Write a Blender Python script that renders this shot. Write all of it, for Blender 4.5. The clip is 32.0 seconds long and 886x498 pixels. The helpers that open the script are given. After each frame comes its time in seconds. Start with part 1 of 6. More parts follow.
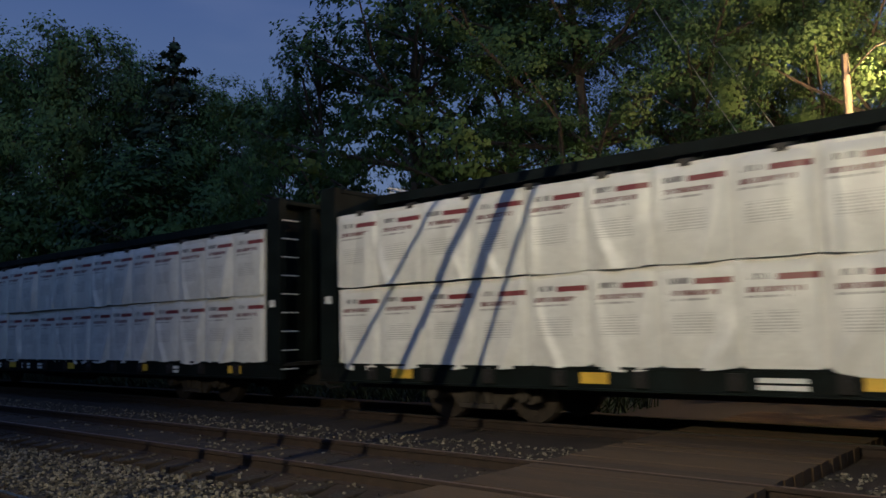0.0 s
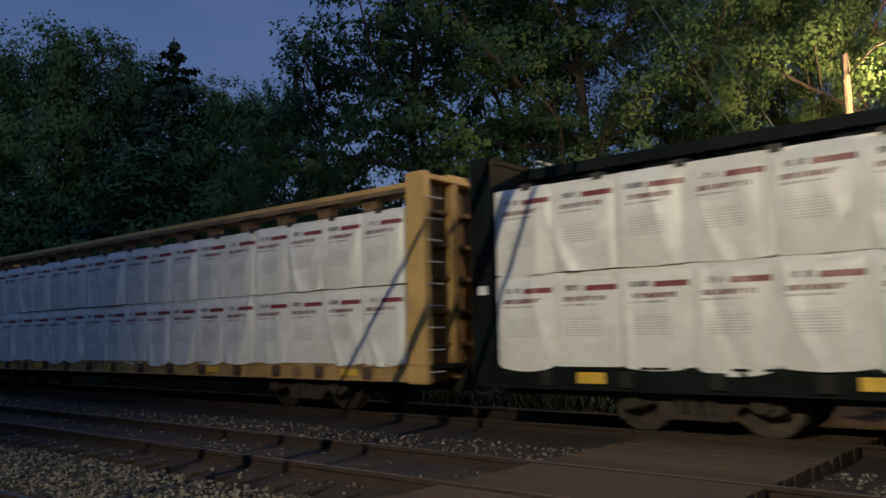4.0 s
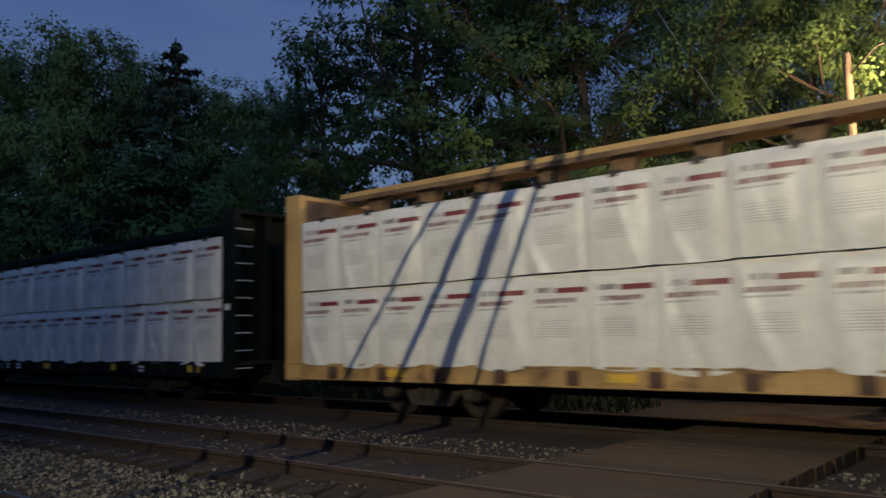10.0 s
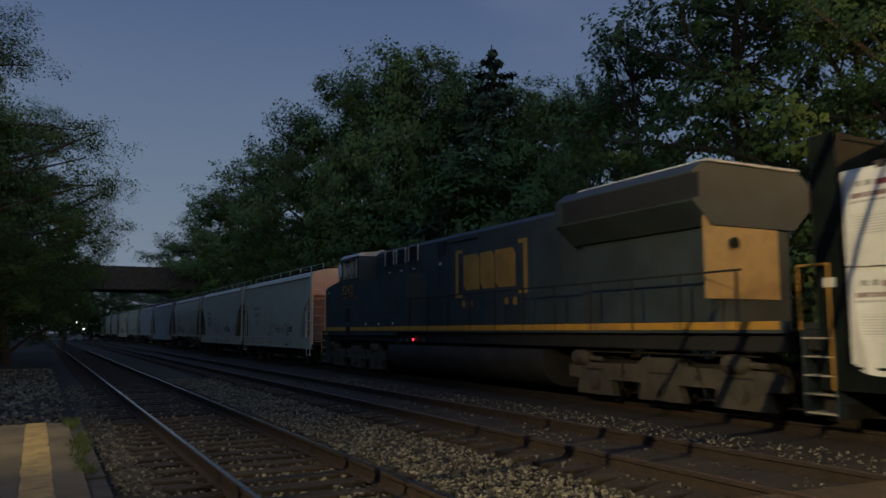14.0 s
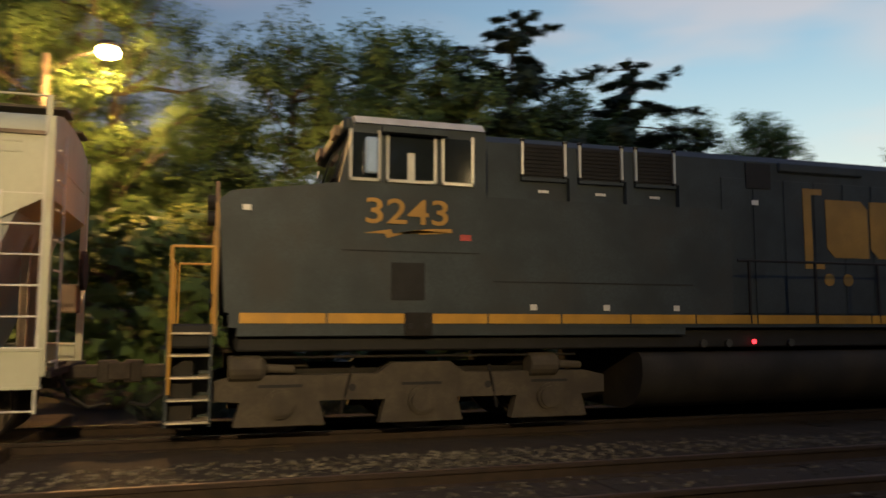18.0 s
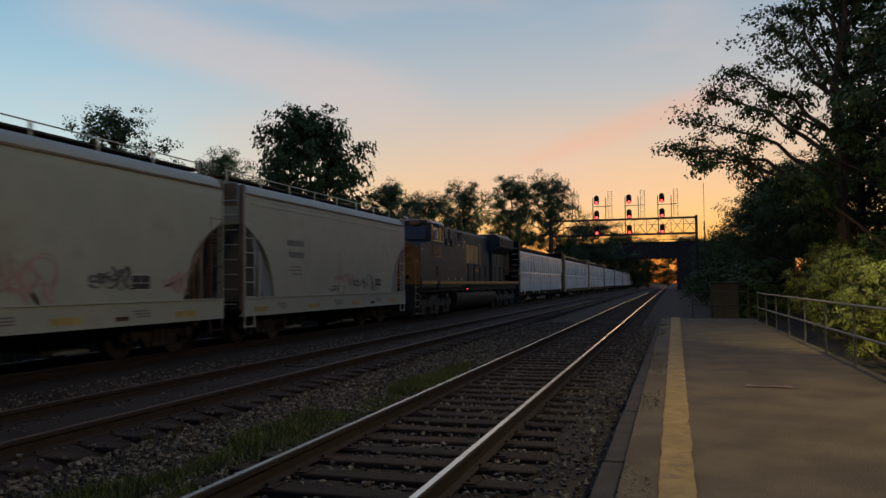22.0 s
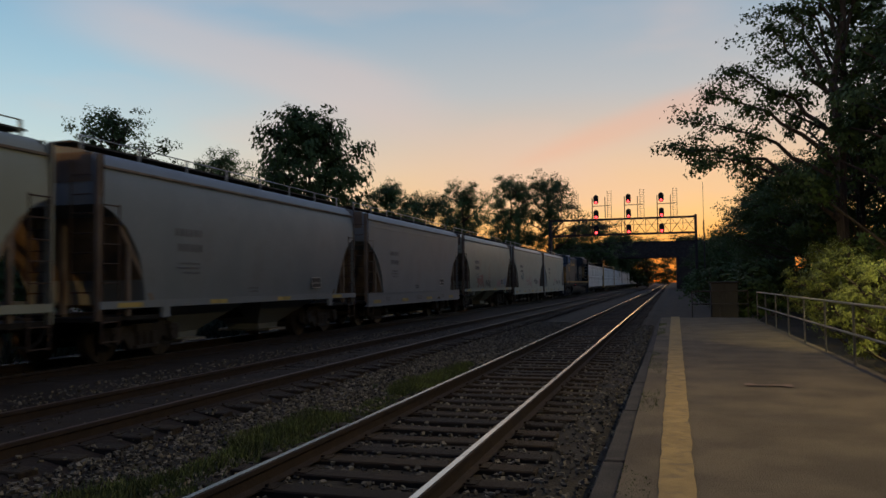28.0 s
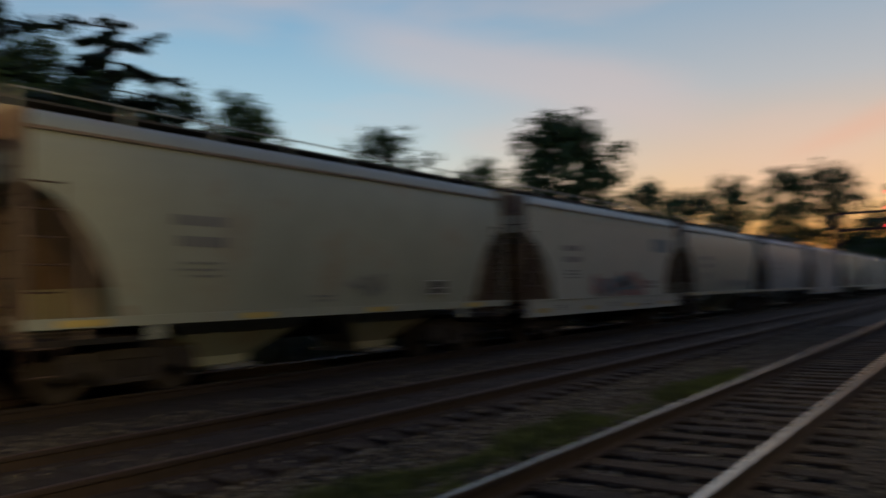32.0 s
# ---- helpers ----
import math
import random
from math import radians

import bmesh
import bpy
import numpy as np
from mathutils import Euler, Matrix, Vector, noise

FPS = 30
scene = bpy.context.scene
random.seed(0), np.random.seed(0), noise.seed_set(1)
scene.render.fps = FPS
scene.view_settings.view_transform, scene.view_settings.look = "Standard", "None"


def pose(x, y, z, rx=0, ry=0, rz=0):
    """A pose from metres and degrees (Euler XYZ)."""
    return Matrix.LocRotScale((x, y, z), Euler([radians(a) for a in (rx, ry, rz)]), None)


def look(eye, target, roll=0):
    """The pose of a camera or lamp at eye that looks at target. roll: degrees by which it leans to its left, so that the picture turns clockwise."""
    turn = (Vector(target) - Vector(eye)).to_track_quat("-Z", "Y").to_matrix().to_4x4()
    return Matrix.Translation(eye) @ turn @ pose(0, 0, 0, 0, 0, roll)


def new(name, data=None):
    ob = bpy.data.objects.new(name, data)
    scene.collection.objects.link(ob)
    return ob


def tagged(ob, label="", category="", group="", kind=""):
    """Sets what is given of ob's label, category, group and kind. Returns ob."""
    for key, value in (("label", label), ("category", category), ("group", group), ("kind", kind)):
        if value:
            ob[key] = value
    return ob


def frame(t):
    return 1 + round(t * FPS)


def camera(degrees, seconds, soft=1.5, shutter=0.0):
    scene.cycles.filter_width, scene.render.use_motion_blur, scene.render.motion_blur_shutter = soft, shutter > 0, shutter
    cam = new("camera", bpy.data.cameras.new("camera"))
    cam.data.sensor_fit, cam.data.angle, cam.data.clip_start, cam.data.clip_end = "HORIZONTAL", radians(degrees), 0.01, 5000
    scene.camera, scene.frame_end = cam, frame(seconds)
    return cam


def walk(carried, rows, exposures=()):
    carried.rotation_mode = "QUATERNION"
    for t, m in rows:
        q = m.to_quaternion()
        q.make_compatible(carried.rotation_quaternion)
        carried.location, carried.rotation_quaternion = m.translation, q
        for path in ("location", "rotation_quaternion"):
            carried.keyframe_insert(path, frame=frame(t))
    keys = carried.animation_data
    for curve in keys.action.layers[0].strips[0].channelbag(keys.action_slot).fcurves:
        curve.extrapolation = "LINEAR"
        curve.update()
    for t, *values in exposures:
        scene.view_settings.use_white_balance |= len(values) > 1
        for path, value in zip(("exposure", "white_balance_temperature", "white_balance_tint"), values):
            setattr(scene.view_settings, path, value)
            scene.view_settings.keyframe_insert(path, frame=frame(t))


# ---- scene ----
# ---- camera: it stands on the platform and turns ----
cam = camera(59.7, 32.0, soft=1.5, shutter=0.5)
PATH = [
    (0, pose(0.096, 0, 1.478, 96.15, 1.18, 129.27)),
    (9.9, pose(0.096, 0, 1.478, 96.15, 1.18, 129.27)),
    (10, pose(0.096, 0, 1.478, 96.16, 1.25, 129.42)),
    (10.5, pose(0.096, 0, 1.478, 95.18, 0.08, 142.76)),
    (11, pose(0.096, 0, 1.478, 95.37, 0.28, 152.44)),
    (11.5, pose(0.096, 0, 1.478, 95.99, 0.47, 154.83)),
    (12, pose(0.096, 0, 1.478, 96.09, 0.55, 154.84)),
    (12.5, pose(0.096, 0, 1.478, 95.88, 0.68, 154.66)),
    (13, pose(0.096, 0, 1.478, 95.84, 0.64, 154.32)),
    (13.5, pose(0.089, 0, 1.474, 95.84, 0.63, 153.77)),
    (15.5, pose(0.062, 0, 1.462, 96.43, -1.43, 140.17)),
    (16.0, pose(0.055, 0, 1.459, 96.10, -1.10, 130.75)),
    (16.4, pose(0.049, 0, 1.456, 95.79, -0.74, 118.31)),
    (17, pose(0.041, 0, 1.452, 96.00, -0.82, 96.95)),
    (17.6, pose(0.033, 0, 1.449, 95.67, -0.08, 83.15)),
    (18.2, pose(0.025, 0, 1.445, 95.56, 0.06, 67.51)),
    (19, pose(0.014, 0, 1.440, 94.93, 1.17, 48.55)),
    (19.5, pose(0.007, 0, 1.436, 94.01, 0.55, 35.76)),
    (20, pose(0.000, 0, 1.433, 93.34, -0.19, 25.97)),
    (20.5, pose(0.000, 0, 1.433, 92.82, -0.54, 20.19)),
    (21, pose(0.000, 0, 1.433, 92.63, -0.23, 17.35)),
    (21.5, pose(0.000, 0, 1.433, 92.64, 0.47, 16.51)),
    (23, pose(0.000, 0, 1.433, 92.60, 0.60, 16.45)),
    (31, pose(0.000, 0, 1.433, 92.63, 0.79, 16.44)),
    (31.5, pose(0.000, 0, 1.433, 92.72, 1.12, 18.11)),
    (31.7, pose(0.000, 0, 1.433, 92.86, 1.25, 21.60)),
    (31.9, pose(0.000, 0, 1.433, 93.08, 1.32, 29.80)),
    (32, pose(0.000, 0, 1.433, 93.15, 1.28, 35.47)),
]
EXPOSURE = [(0.0, -0.02, 5200, 8), (5.0, -0.02, 5200, 8), (7.0, 0.0, 5150, 8), (10.0, 0.0, 5150, 8), (11.2, 0.0, 6150, 1), (12.0, 0.22, 6150, 1), (13.5, 0.12, 6200, 1), (15.5, 0.2, 6300, 5), (17.0, 0.45, 7200, 9), (18.6, 0.4, 7800, 10), (19.6, 0.36, 7400, 10), (20.5, 0.24, 7000, 7.5), (21.4, 0.10, 6850, 7), (31.4, 0.05, 6800, 7), (32.0, 0.0, 6700, 8)]
walk(cam, PATH, EXPOSURE)

# ---- dusk sky: sunset glow towards +y, deep blue behind ----
world = bpy.data.worlds.new("dusk_sky")
scene.world = world
world.use_nodes = True
nt = world.node_tree
nt.nodes.clear()


def wn(kind, **kw):
    n = nt.nodes.new(kind)
    for k, v in kw.items():
        if k == "operation":
            n.operation = v
        elif k == "data_type":
            n.data_type = v
        elif k == "blend_type":
            n.blend_type = v
    return n


def wmath(op, a, b=None, clamp=False):
    n = wn("ShaderNodeMath", operation=op)
    n.use_clamp = clamp
    for i, v in enumerate((a, b)):
        if v is None:
            continue
        if isinstance(v, (int, float)):
            n.inputs[i].default_value = v
        else:
            nt.links.new(v, n.inputs[i])
    return n.outputs[0]


def wramp(fac, stops):
    n = wn("ShaderNodeValToRGB")
    el = n.color_ramp.elements
    while len(el) < len(stops):
        el.new(0.5)
    for e_, (p, c) in zip(el, stops):
        e_.position, e_.color = p, (*c, 1)
    nt.links.new(fac, n.inputs[0])
    return n.outputs[0]


def wmix(fac, a, b):
    n = wn("ShaderNodeMix", data_type="RGBA")
    nt.links.new(fac, n.inputs[0])
    for s_, v in ((6, a), (7, b)):
        if isinstance(v, tuple):
            n.inputs[s_].default_value = (*v, 1)
        else:
            nt.links.new(v, n.inputs[s_])
    return n.outputs[2]


coord = wn("ShaderNodeTexCoord").outputs["Generated"]
sep = wn("ShaderNodeSeparateXYZ")
nt.links.new(coord, sep.inputs[0])
sx, sy, sz = sep.outputs
flat = wmath("SQRT", wmath("SUBTRACT", 1.0, wmath("MULTIPLY", sz, sz), True))
west = wmath("DIVIDE", sy, wmath("MAXIMUM", flat, 0.05))       # 1 towards the sunset, -1 away
elev = wmath("MAXIMUM", sz, 0.0)
glow = wramp(elev, [(0.0, (0.95, 0.25, 0.03)), (0.045, (0.98, 0.44, 0.10)), (0.085, (0.93, 0.55, 0.22)), (0.15, (0.74, 0.53, 0.38)), (0.24, (0.46, 0.48, 0.52)), (0.33, (0.30, 0.40, 0.52)), (0.46, (0.20, 0.29, 0.44)), (0.66, (0.08, 0.14, 0.28)), (1.0, (0.065, 0.112, 0.28))])
side = wramp(elev, [(0.0, (0.72, 0.66, 0.52)), (0.14, (0.58, 0.68, 0.68)), (0.22, (0.40, 0.58, 0.70)), (0.33, (0.22, 0.42, 0.62)), (0.45, (0.15, 0.28, 0.48)), (0.66, (0.08, 0.14, 0.30)), (1.0, (0.065, 0.112, 0.28))])
back = wramp(elev, [(0.0, (0.19, 0.22, 0.28)), (0.2, (0.125, 0.16, 0.24)), (0.42, (0.066, 0.094, 0.196)), (0.62, (0.072, 0.110, 0.27)), (1.0, (0.065, 0.112, 0.28))])
n_f = wn("ShaderNodeMapRange")
n_f.interpolation_type = "SMOOTHSTEP"
nt.links.new(west, n_f.inputs[0])
n_f.inputs[1].default_value, n_f.inputs[2].default_value = 0.72, 1.0
n_b = wn("ShaderNodeMapRange")
n_b.interpolation_type = "SMOOTHSTEP"
nt.links.new(west, n_b.inputs[0])
n_b.inputs[1].default_value, n_b.inputs[2].default_value = -0.35, 0.62
sky = wmix(n_f.outputs[0], wmix(n_b.outputs[0], back, side), glow)
# thin pink cloud streaks
mapping = wn("ShaderNodeMapping")
nt.links.new(coord, mapping.inputs[0])
mapping.inputs["Rotation"].default_value = (0.0, 0.55, 0.35)
mapping.inputs["Scale"].default_value = (2.2, 1.6, 7.0)
cloud = wn("ShaderNodeTexNoise")
nt.links.new(mapping.outputs[0], cloud.inputs["Vector"])
cloud.inputs["Scale"].default_value, cloud.inputs["Detail"].default_value = 1.1, 4.0
cl = wn("ShaderNodeMapRange")
cl.interpolation_type = "SMOOTHSTEP"
nt.links.new(cloud.outputs[0], cl.inputs[0])
cl.inputs[1].default_value, cl.inputs[2].default_value, cl.inputs[4].default_value = 0.50, 0.72, 0.32
pink = wmix(n_b.outputs[0], (0.16, 0.175, 0.255), (0.72, 0.52, 0.47))
sky = wmix(cl.outputs[0], sky, pink)


def sky_way(az, el):
    a, e_ = radians(az), radians(el)
    return Vector((-math.sin(a) * math.cos(e_), math.cos(a) * math.cos(e_), math.sin(e_)))


def wdot(v):
    n = nt.nodes.new("ShaderNodeVectorMath")
    n.operation = "DOT_PRODUCT"
    nt.links.new(coord, n.inputs[0])
    n.inputs[1].default_value = v
    return n.outputs["Value"]


def wsmooth(v, lo, hi):
    n = wn("ShaderNodeMapRange")
    n.interpolation_type = "SMOOTHSTEP"
    nt.links.new(v, n.inputs[0])
    n.inputs[1].default_value, n.inputs[2].default_value = lo, hi
    return n.outputs[0]


def cloud_band(a, b, width, reach, colour, amount):
    """A drifting streak of cloud along the great circle through two directions."""
    global sky
    across = wmath("ABSOLUTE", wdot(a.cross(b).normalized()))
    body = wmath("SUBTRACT", 1.0, wsmooth(wmath("ADD", across, wmath("MULTIPLY", wmath("SUBTRACT", cloud.outputs[0], 0.5), width * 1.6)), width * 0.15, width))
    ends = wsmooth(wdot((a + b).normalized()), math.cos(radians(reach)), math.cos(radians(reach * 0.35)))
    sky = wmix(wmath("MULTIPLY", wmath("MULTIPLY", body, ends), amount), sky, colour)


cloud_band(sky_way(38, 17.8), sky_way(22, 13.6), 0.060, 17, (0.68, 0.52, 0.50), 0.42)
cloud_band(sky_way(9, 9.3), sky_way(-3, 12.8), 0.030, 10, (0.80, 0.42, 0.30), 0.40)
# faint physical twilight on top of the gradients
nish = wn("ShaderNodeTexSky")
nish.sky_type, nish.sun_disc, nish.sun_elevation, nish.sun_rotation = "NISHITA", False, radians(0.5), 0.0
bg1, bg2, add, wout = wn("ShaderNodeBackground"), wn("ShaderNodeBackground"), wn("ShaderNodeAddShader"), wn("ShaderNodeOutputWorld")
nt.links.new(sky, bg1.inputs[0])
nt.links.new(nish.outputs[0], bg2.inputs[0])
bg1.inputs[1].default_value, bg2.inputs[1].default_value = 1.0, 0.01
nt.links.new(bg1.outputs[0], add.inputs[0])
nt.links.new(bg2.outputs[0], add.inputs[1])
nt.links.new(add.outputs[0], wout.inputs[0])


def lamp(name, kind, at, power, colour, size=0.1, target=None, spot=None):
    data = bpy.data.lights.new(name, kind)
    data.energy, data.color = power, colour
    if kind != "SUN":
        data.shadow_soft_size = size
    ob = new(name, data)
    ob.matrix_world = look(at, target) if target else Matrix.Translation(at)
    return ob


# the last glow of the sun below the horizon
sun = lamp("sun", "SUN", (0, 0, 50), 0.12, (1.0, 0.55, 0.25), target=(0, -100, 44))
sun.data.angle = radians(12)
# sodium lamps: one on the street behind the train, one on the platform side
lamp("street_light", "POINT", (-19.0, -2.3, 7.50), 2200, (1.0, 0.56, 0.20), 0.15)
pl = lamp("platform_light", "SPOT", (6.0, -3.0, 7.0), 7200, (1.0, 0.75, 0.40), 0.012, target=(-10.0, -4.4, 2.3))
pl.data.spot_size, pl.data.spot_blend = radians(84), 1.0
# added fill spot, source unseen: brightens the shrubs beside the railing
sl = lamp("shrub_fill_light", "SPOT", (3.0, 11.0, 6.0), 2400, (1.0, 0.82, 0.42), 0.1, target=(4.4, 20.0, 0.3))
# added downward fill, no known lamp: lifts the dark platform end only
eg = lamp("platform_end_fill", "SPOT", (3.0, -10.0, 6.0), 900, (1.0, 0.77, 0.42), 0.12, target=(0.6, -11.5, 0.1))
eg.data.spot_size, eg.data.spot_blend = radians(64), 0.9
# added warm fill without a fixture: brightens platform and nearby ground
lamp("platform_fill", "POINT", (3.0, 8.5, 6.0), 700, (1.0, 0.77, 0.42), 0.12)
sl.data.spot_size, sl.data.spot_blend = radians(52), 0.8

# ---- materials ----
def material(name, base, rough=0.6, metal=0.0, var=0.25, scale=3.0, fine=40.0, bump=0.15, bump_scale=60.0, stain=None, stain_amount=0.0, stain_scale=1.2, per_object=0.0, emit=None, strength=0.0, spec=0.5, sub=0.0, island=0.0, stretch=None):
    m = bpy.data.materials.new(name)
    m.use_nodes = True
    t = m.node_tree
    b = t.nodes["Principled BSDF"]
    b.inputs["Roughness"].default_value, b.inputs["Metallic"].default_value = rough, metal
    b.inputs["Specular IOR Level"].default_value = spec
    co = t.nodes.new("ShaderNodeTexCoord").outputs["Object"]
    if stretch:
        mp = t.nodes.new("ShaderNodeMapping")
        t.links.new(co, mp.inputs[0])
        mp.inputs["Scale"].default_value = stretch
        co = mp.outputs[0]

    def noise_(sc, det):
        n = t.nodes.new("ShaderNodeTexNoise")
        n.inputs["Scale"].default_value, n.inputs["Detail"].default_value = sc, det
        t.links.new(co, n.inputs["Vector"])
        return n.outputs[0]

    def mix_(fac, a, c, blend="MIX"):
        n = t.nodes.new("ShaderNodeMix")
        n.data_type, n.blend_type = "RGBA", blend
        for s_, v in ((0, fac), (6, a), (7, c)):
            if isinstance(v, (int, float)):
                n.inputs[s_].default_value = v
            elif isinstance(v, tuple):
                n.inputs[s_].default_value = (*v, 1)
            else:
                t.links.new(v, n.inputs[s_])
        return n.outputs[2]

    def range_(v, a, c, lo, hi):
        n = t.nodes.new("ShaderNodeMapRange")
        n.interpolation_type = "SMOOTHSTEP"
        t.links.new(v, n.inputs[0])
        for i, q in enumerate((a, c, lo, hi)):
            n.inputs[i + 1].default_value = q
        return n.outputs[0]

    dark = tuple(c * (1 - var) for c in base)
    lite = tuple(min(1.0, c * (1 + var)) for c in base)
    col = mix_(range_(noise_(scale, 4), 0.3, 0.7, 0, 1), dark, lite)
    col = mix_(range_(noise_(fine, 3), 0.35, 0.65, 0.0, 0.5), col, tuple(c * (1 - var * 0.8) for c in base))
    if stain:
        col = mix_(range_(noise_(stain_scale, 6), 0.5, 0.72, 0, stain_amount), col, stain)
    if per_object or island:
        if island:
            rnd = t.nodes.new("ShaderNodeNewGeometry").outputs["Random Per Island"]
            amt = island
        else:
            rnd = t.nodes.new("ShaderNodeObjectInfo").outputs["Random"]
            amt = per_object
        hs = t.nodes.new("ShaderNodeHueSaturation")
        t.links.new(range_(rnd, 0, 1, 1 - amt, 1 + amt), hs.inputs["Value"])
        t.links.new(col, hs.inputs["Color"])
        col = hs.outputs[0]
    t.links.new(col, b.inputs["Base Color"])
    if bump:
        n = t.nodes.new("ShaderNodeBump")
        n.inputs["Strength"].default_value, n.inputs["Distance"].default_value = bump, 0.02
        t.links.new(noise_(bump_scale, 3), n.inputs["Height"])
        t.links.new(n.outputs[0], b.inputs["Normal"])
    if emit:
        b.inputs["Emission Color"].default_value = (*emit, 1)
        b.inputs["Emission Strength"].default_value = strength
    return m


M_BALLAST = material("ballast_bed", (0.034, 0.026, 0.012), 0.95, var=0.5, scale=2.0, fine=30, bump=0.9, bump_scale=25, stain=(0.05, 0.035, 0.028), stain_amount=0.6, stain_scale=0.5)
M_STONE = material("ballast_stone", (0.124, 0.109, 0.076), 0.9, var=0.3, scale=8, bump=0.4, island=0.75)
M_RUSTBED = material("rusty_ballast", (0.022, 0.0125, 0.0042), 0.95, var=0.4, scale=3, fine=35, bump=0.9, bump_scale=30)
M_SOIL = material("soil", (0.030, 0.025, 0.016), 0.95, var=0.4, scale=0.3, bump=0.6)
M_GRASS = material("grass", (0.085, 0.110, 0.024), 0.8, var=0.4, scale=3, island=0.4)
M_RAILSIDE = material("rusty_rail", (0.024, 0.0135, 0.0075), 0.85, var=0.4, scale=6, bump=0.4)
M_RAILTOP = material("polished_rail_head", (0.55, 0.53, 0.50), 0.22, 1.0, var=0.1, scale=4, bump=0.03)
M_RAILDULL = material("dull_rail_head", (0.12, 0.075, 0.05), 0.5, 0.6, var=0.3, scale=4, bump=0.1)
M_TIE = material("creosoted_tie", (0.033, 0.0215, 0.0085), 0.9, var=0.4, scale=5, fine=50, bump=0.6, per_object=0.4, stretch=(1, 8, 8))
M_PLANK = material("crossing_timber", (0.066, 0.039, 0.0135), 0.85, var=0.35, scale=4, bump=0.6, per_object=0.25, stretch=(10, 1, 10))
M_ASPHALT = material("platform_asphalt", (0.140, 0.109, 0.064), 0.9, var=0.34, scale=1.3, fine=90, bump=0.8, bump_scale=70, stain=(0.095, 0.078, 0.052), stain_amount=0.6, stain_scale=0.7)
M_KERB = material("platform_kerb_timber", (0.046, 0.040, 0.030), 0.9, var=0.35, scale=4, bump=0.5)
M_YELLOW = material("worn_yellow_paint", (0.36, 0.245, 0.085), 0.8, var=0.25, scale=5, bump=0.4, bump_scale=120, stain=(0.14, 0.11, 0.07), stain_amount=0.6, stain_scale=7)
M_STEEL = material("galvanised_rail", (0.42, 0.42, 0.40), 0.42, 0.8, var=0.2, scale=6, bump=0.1)
M_DARKSTEEL = material("dark_weathered_steel", (0.045, 0.040, 0.036), 0.7, 0.2, var=0.4, scale=3, bump=0.2, stain=(0.08, 0.04, 0.025), stain_amount=0.5)
M_CONC = material("weathered_concrete", (0.05, 0.041, 0.030), 0.9, var=0.3, scale=0.8, bump=0.4, stain=(0.035, 0.028, 0.021), stain_amount=0.7)
M_LEAF = material("deciduous_leaf", (0.088, 0.142, 0.044), 0.6, var=0.30, scale=0.5, fine=6, bump=0.0, island=0.16, spec=0.15)
M_LEAF_DARK = material("dark_leaf", (0.064, 0.106, 0.034), 0.6, var=0.30, scale=0.5, fine=6, bump=0.0, island=0.16, spec=0.15)
M_LEAF_BRIGHT = material("young_leaf", (0.16, 0.19, 0.045), 0.6, var=0.35, scale=0.8, fine=6, bump=0.0, island=0.4, spec=0.25)
M_NEEDLE = material("conifer_needles", (0.030, 0.048, 0.026), 0.7, var=0.35, scale=0.5, fine=6, bump=0.0, island=0.4, spec=0.2)
M_BARK = material("bark", (0.07, 0.055, 0.042), 0.95, var=0.4, scale=4, bump=0.9, bump_scale=20, stretch=(3, 3, 0.6))
M_WRAP = material("white_lumber_wrap", (0.66, 0.65, 0.62), 0.38, var=0.10, scale=1.2, fine=9, bump=0.9, bump_scale=4, stain=(0.47, 0.46, 0.43), stain_amount=0.35, stain_scale=1.5, spec=0.45)
M_RUST = material("rust_brown_steel", (0.075, 0.046, 0.030), 0.8, 0.1, var=0.4, scale=4, bump=0.25, stain=(0.03, 0.022, 0.018), stain_amount=0.6, stain_scale=3)
M_GREYINK = material("faint_grey_print", (0.40, 0.37, 0.36), 0.5, var=0.25, bump=0.2, bump_scale=7)
M_BEAM_Y = material("yellow_car_paint", (0.47, 0.31, 0.105), 0.55, var=0.14, scale=1.1, bump=0.08, stain=(0.22, 0.13, 0.06), stain_amount=0.5, stain_scale=1.3)
M_BEAM_YD = material("rusted_shaded_yellow", (0.17, 0.105, 0.05), 0.75, var=0.35, scale=2.5, bump=0.15, stain=(0.06, 0.035, 0.022), stain_amount=0.7, stain_scale=2)
M_SILL_Y = material("rusted_yellow_sill", (0.36, 0.23, 0.08), 0.6, var=0.25, scale=1.5, bump=0.12, stain=(0.10, 0.055, 0.03), stain_amount=0.9, stain_scale=2.6)
M_BEAM_K = material("black_green_car_paint", (0.008, 0.011, 0.0105), 0.6, var=0.35, scale=2, bump=0.15, stain=(0.011, 0.010, 0.009), stain_amount=0.5, spec=0.06)
M_UNDER = material("grimy_underframe", (0.010, 0.0085, 0.007), 0.85, 0.0, var=0.45, scale=3, bump=0.3, stain=(0.030, 0.020, 0.013), stain_amount=0.5)
M_TRUCK = material("dusty_truck_casting", (0.036, 0.029, 0.023), 0.85, 0.1, var=0.4, scale=4, bump=0.3)
M_LOCOTRUCK = material("tan_dust_casting", (0.058, 0.048, 0.035), 0.85, 0.05, var=0.3, scale=3, bump=0.2, stain=(0.035, 0.028, 0.022), stain_amount=0.6, stain_scale=2)
M_WHEEL = material("worn_wheel_steel", (0.06, 0.048, 0.038), 0.5, 0.6, var=0.3, scale=6, bump=0.1)
M_REFLECT = material("yellow_reflector", (0.62, 0.40, 0.04), 0.35, var=0.15, bump=0.0)
M_WHITEPAINT = material("white_stencil_paint", (0.62, 0.62, 0.60), 0.5, var=0.15, bump=0.05)
M_BLACKPAINT = material("black_stencil_paint", (0.030, 0.030, 0.032), 0.5, var=0.2, bump=0.05)
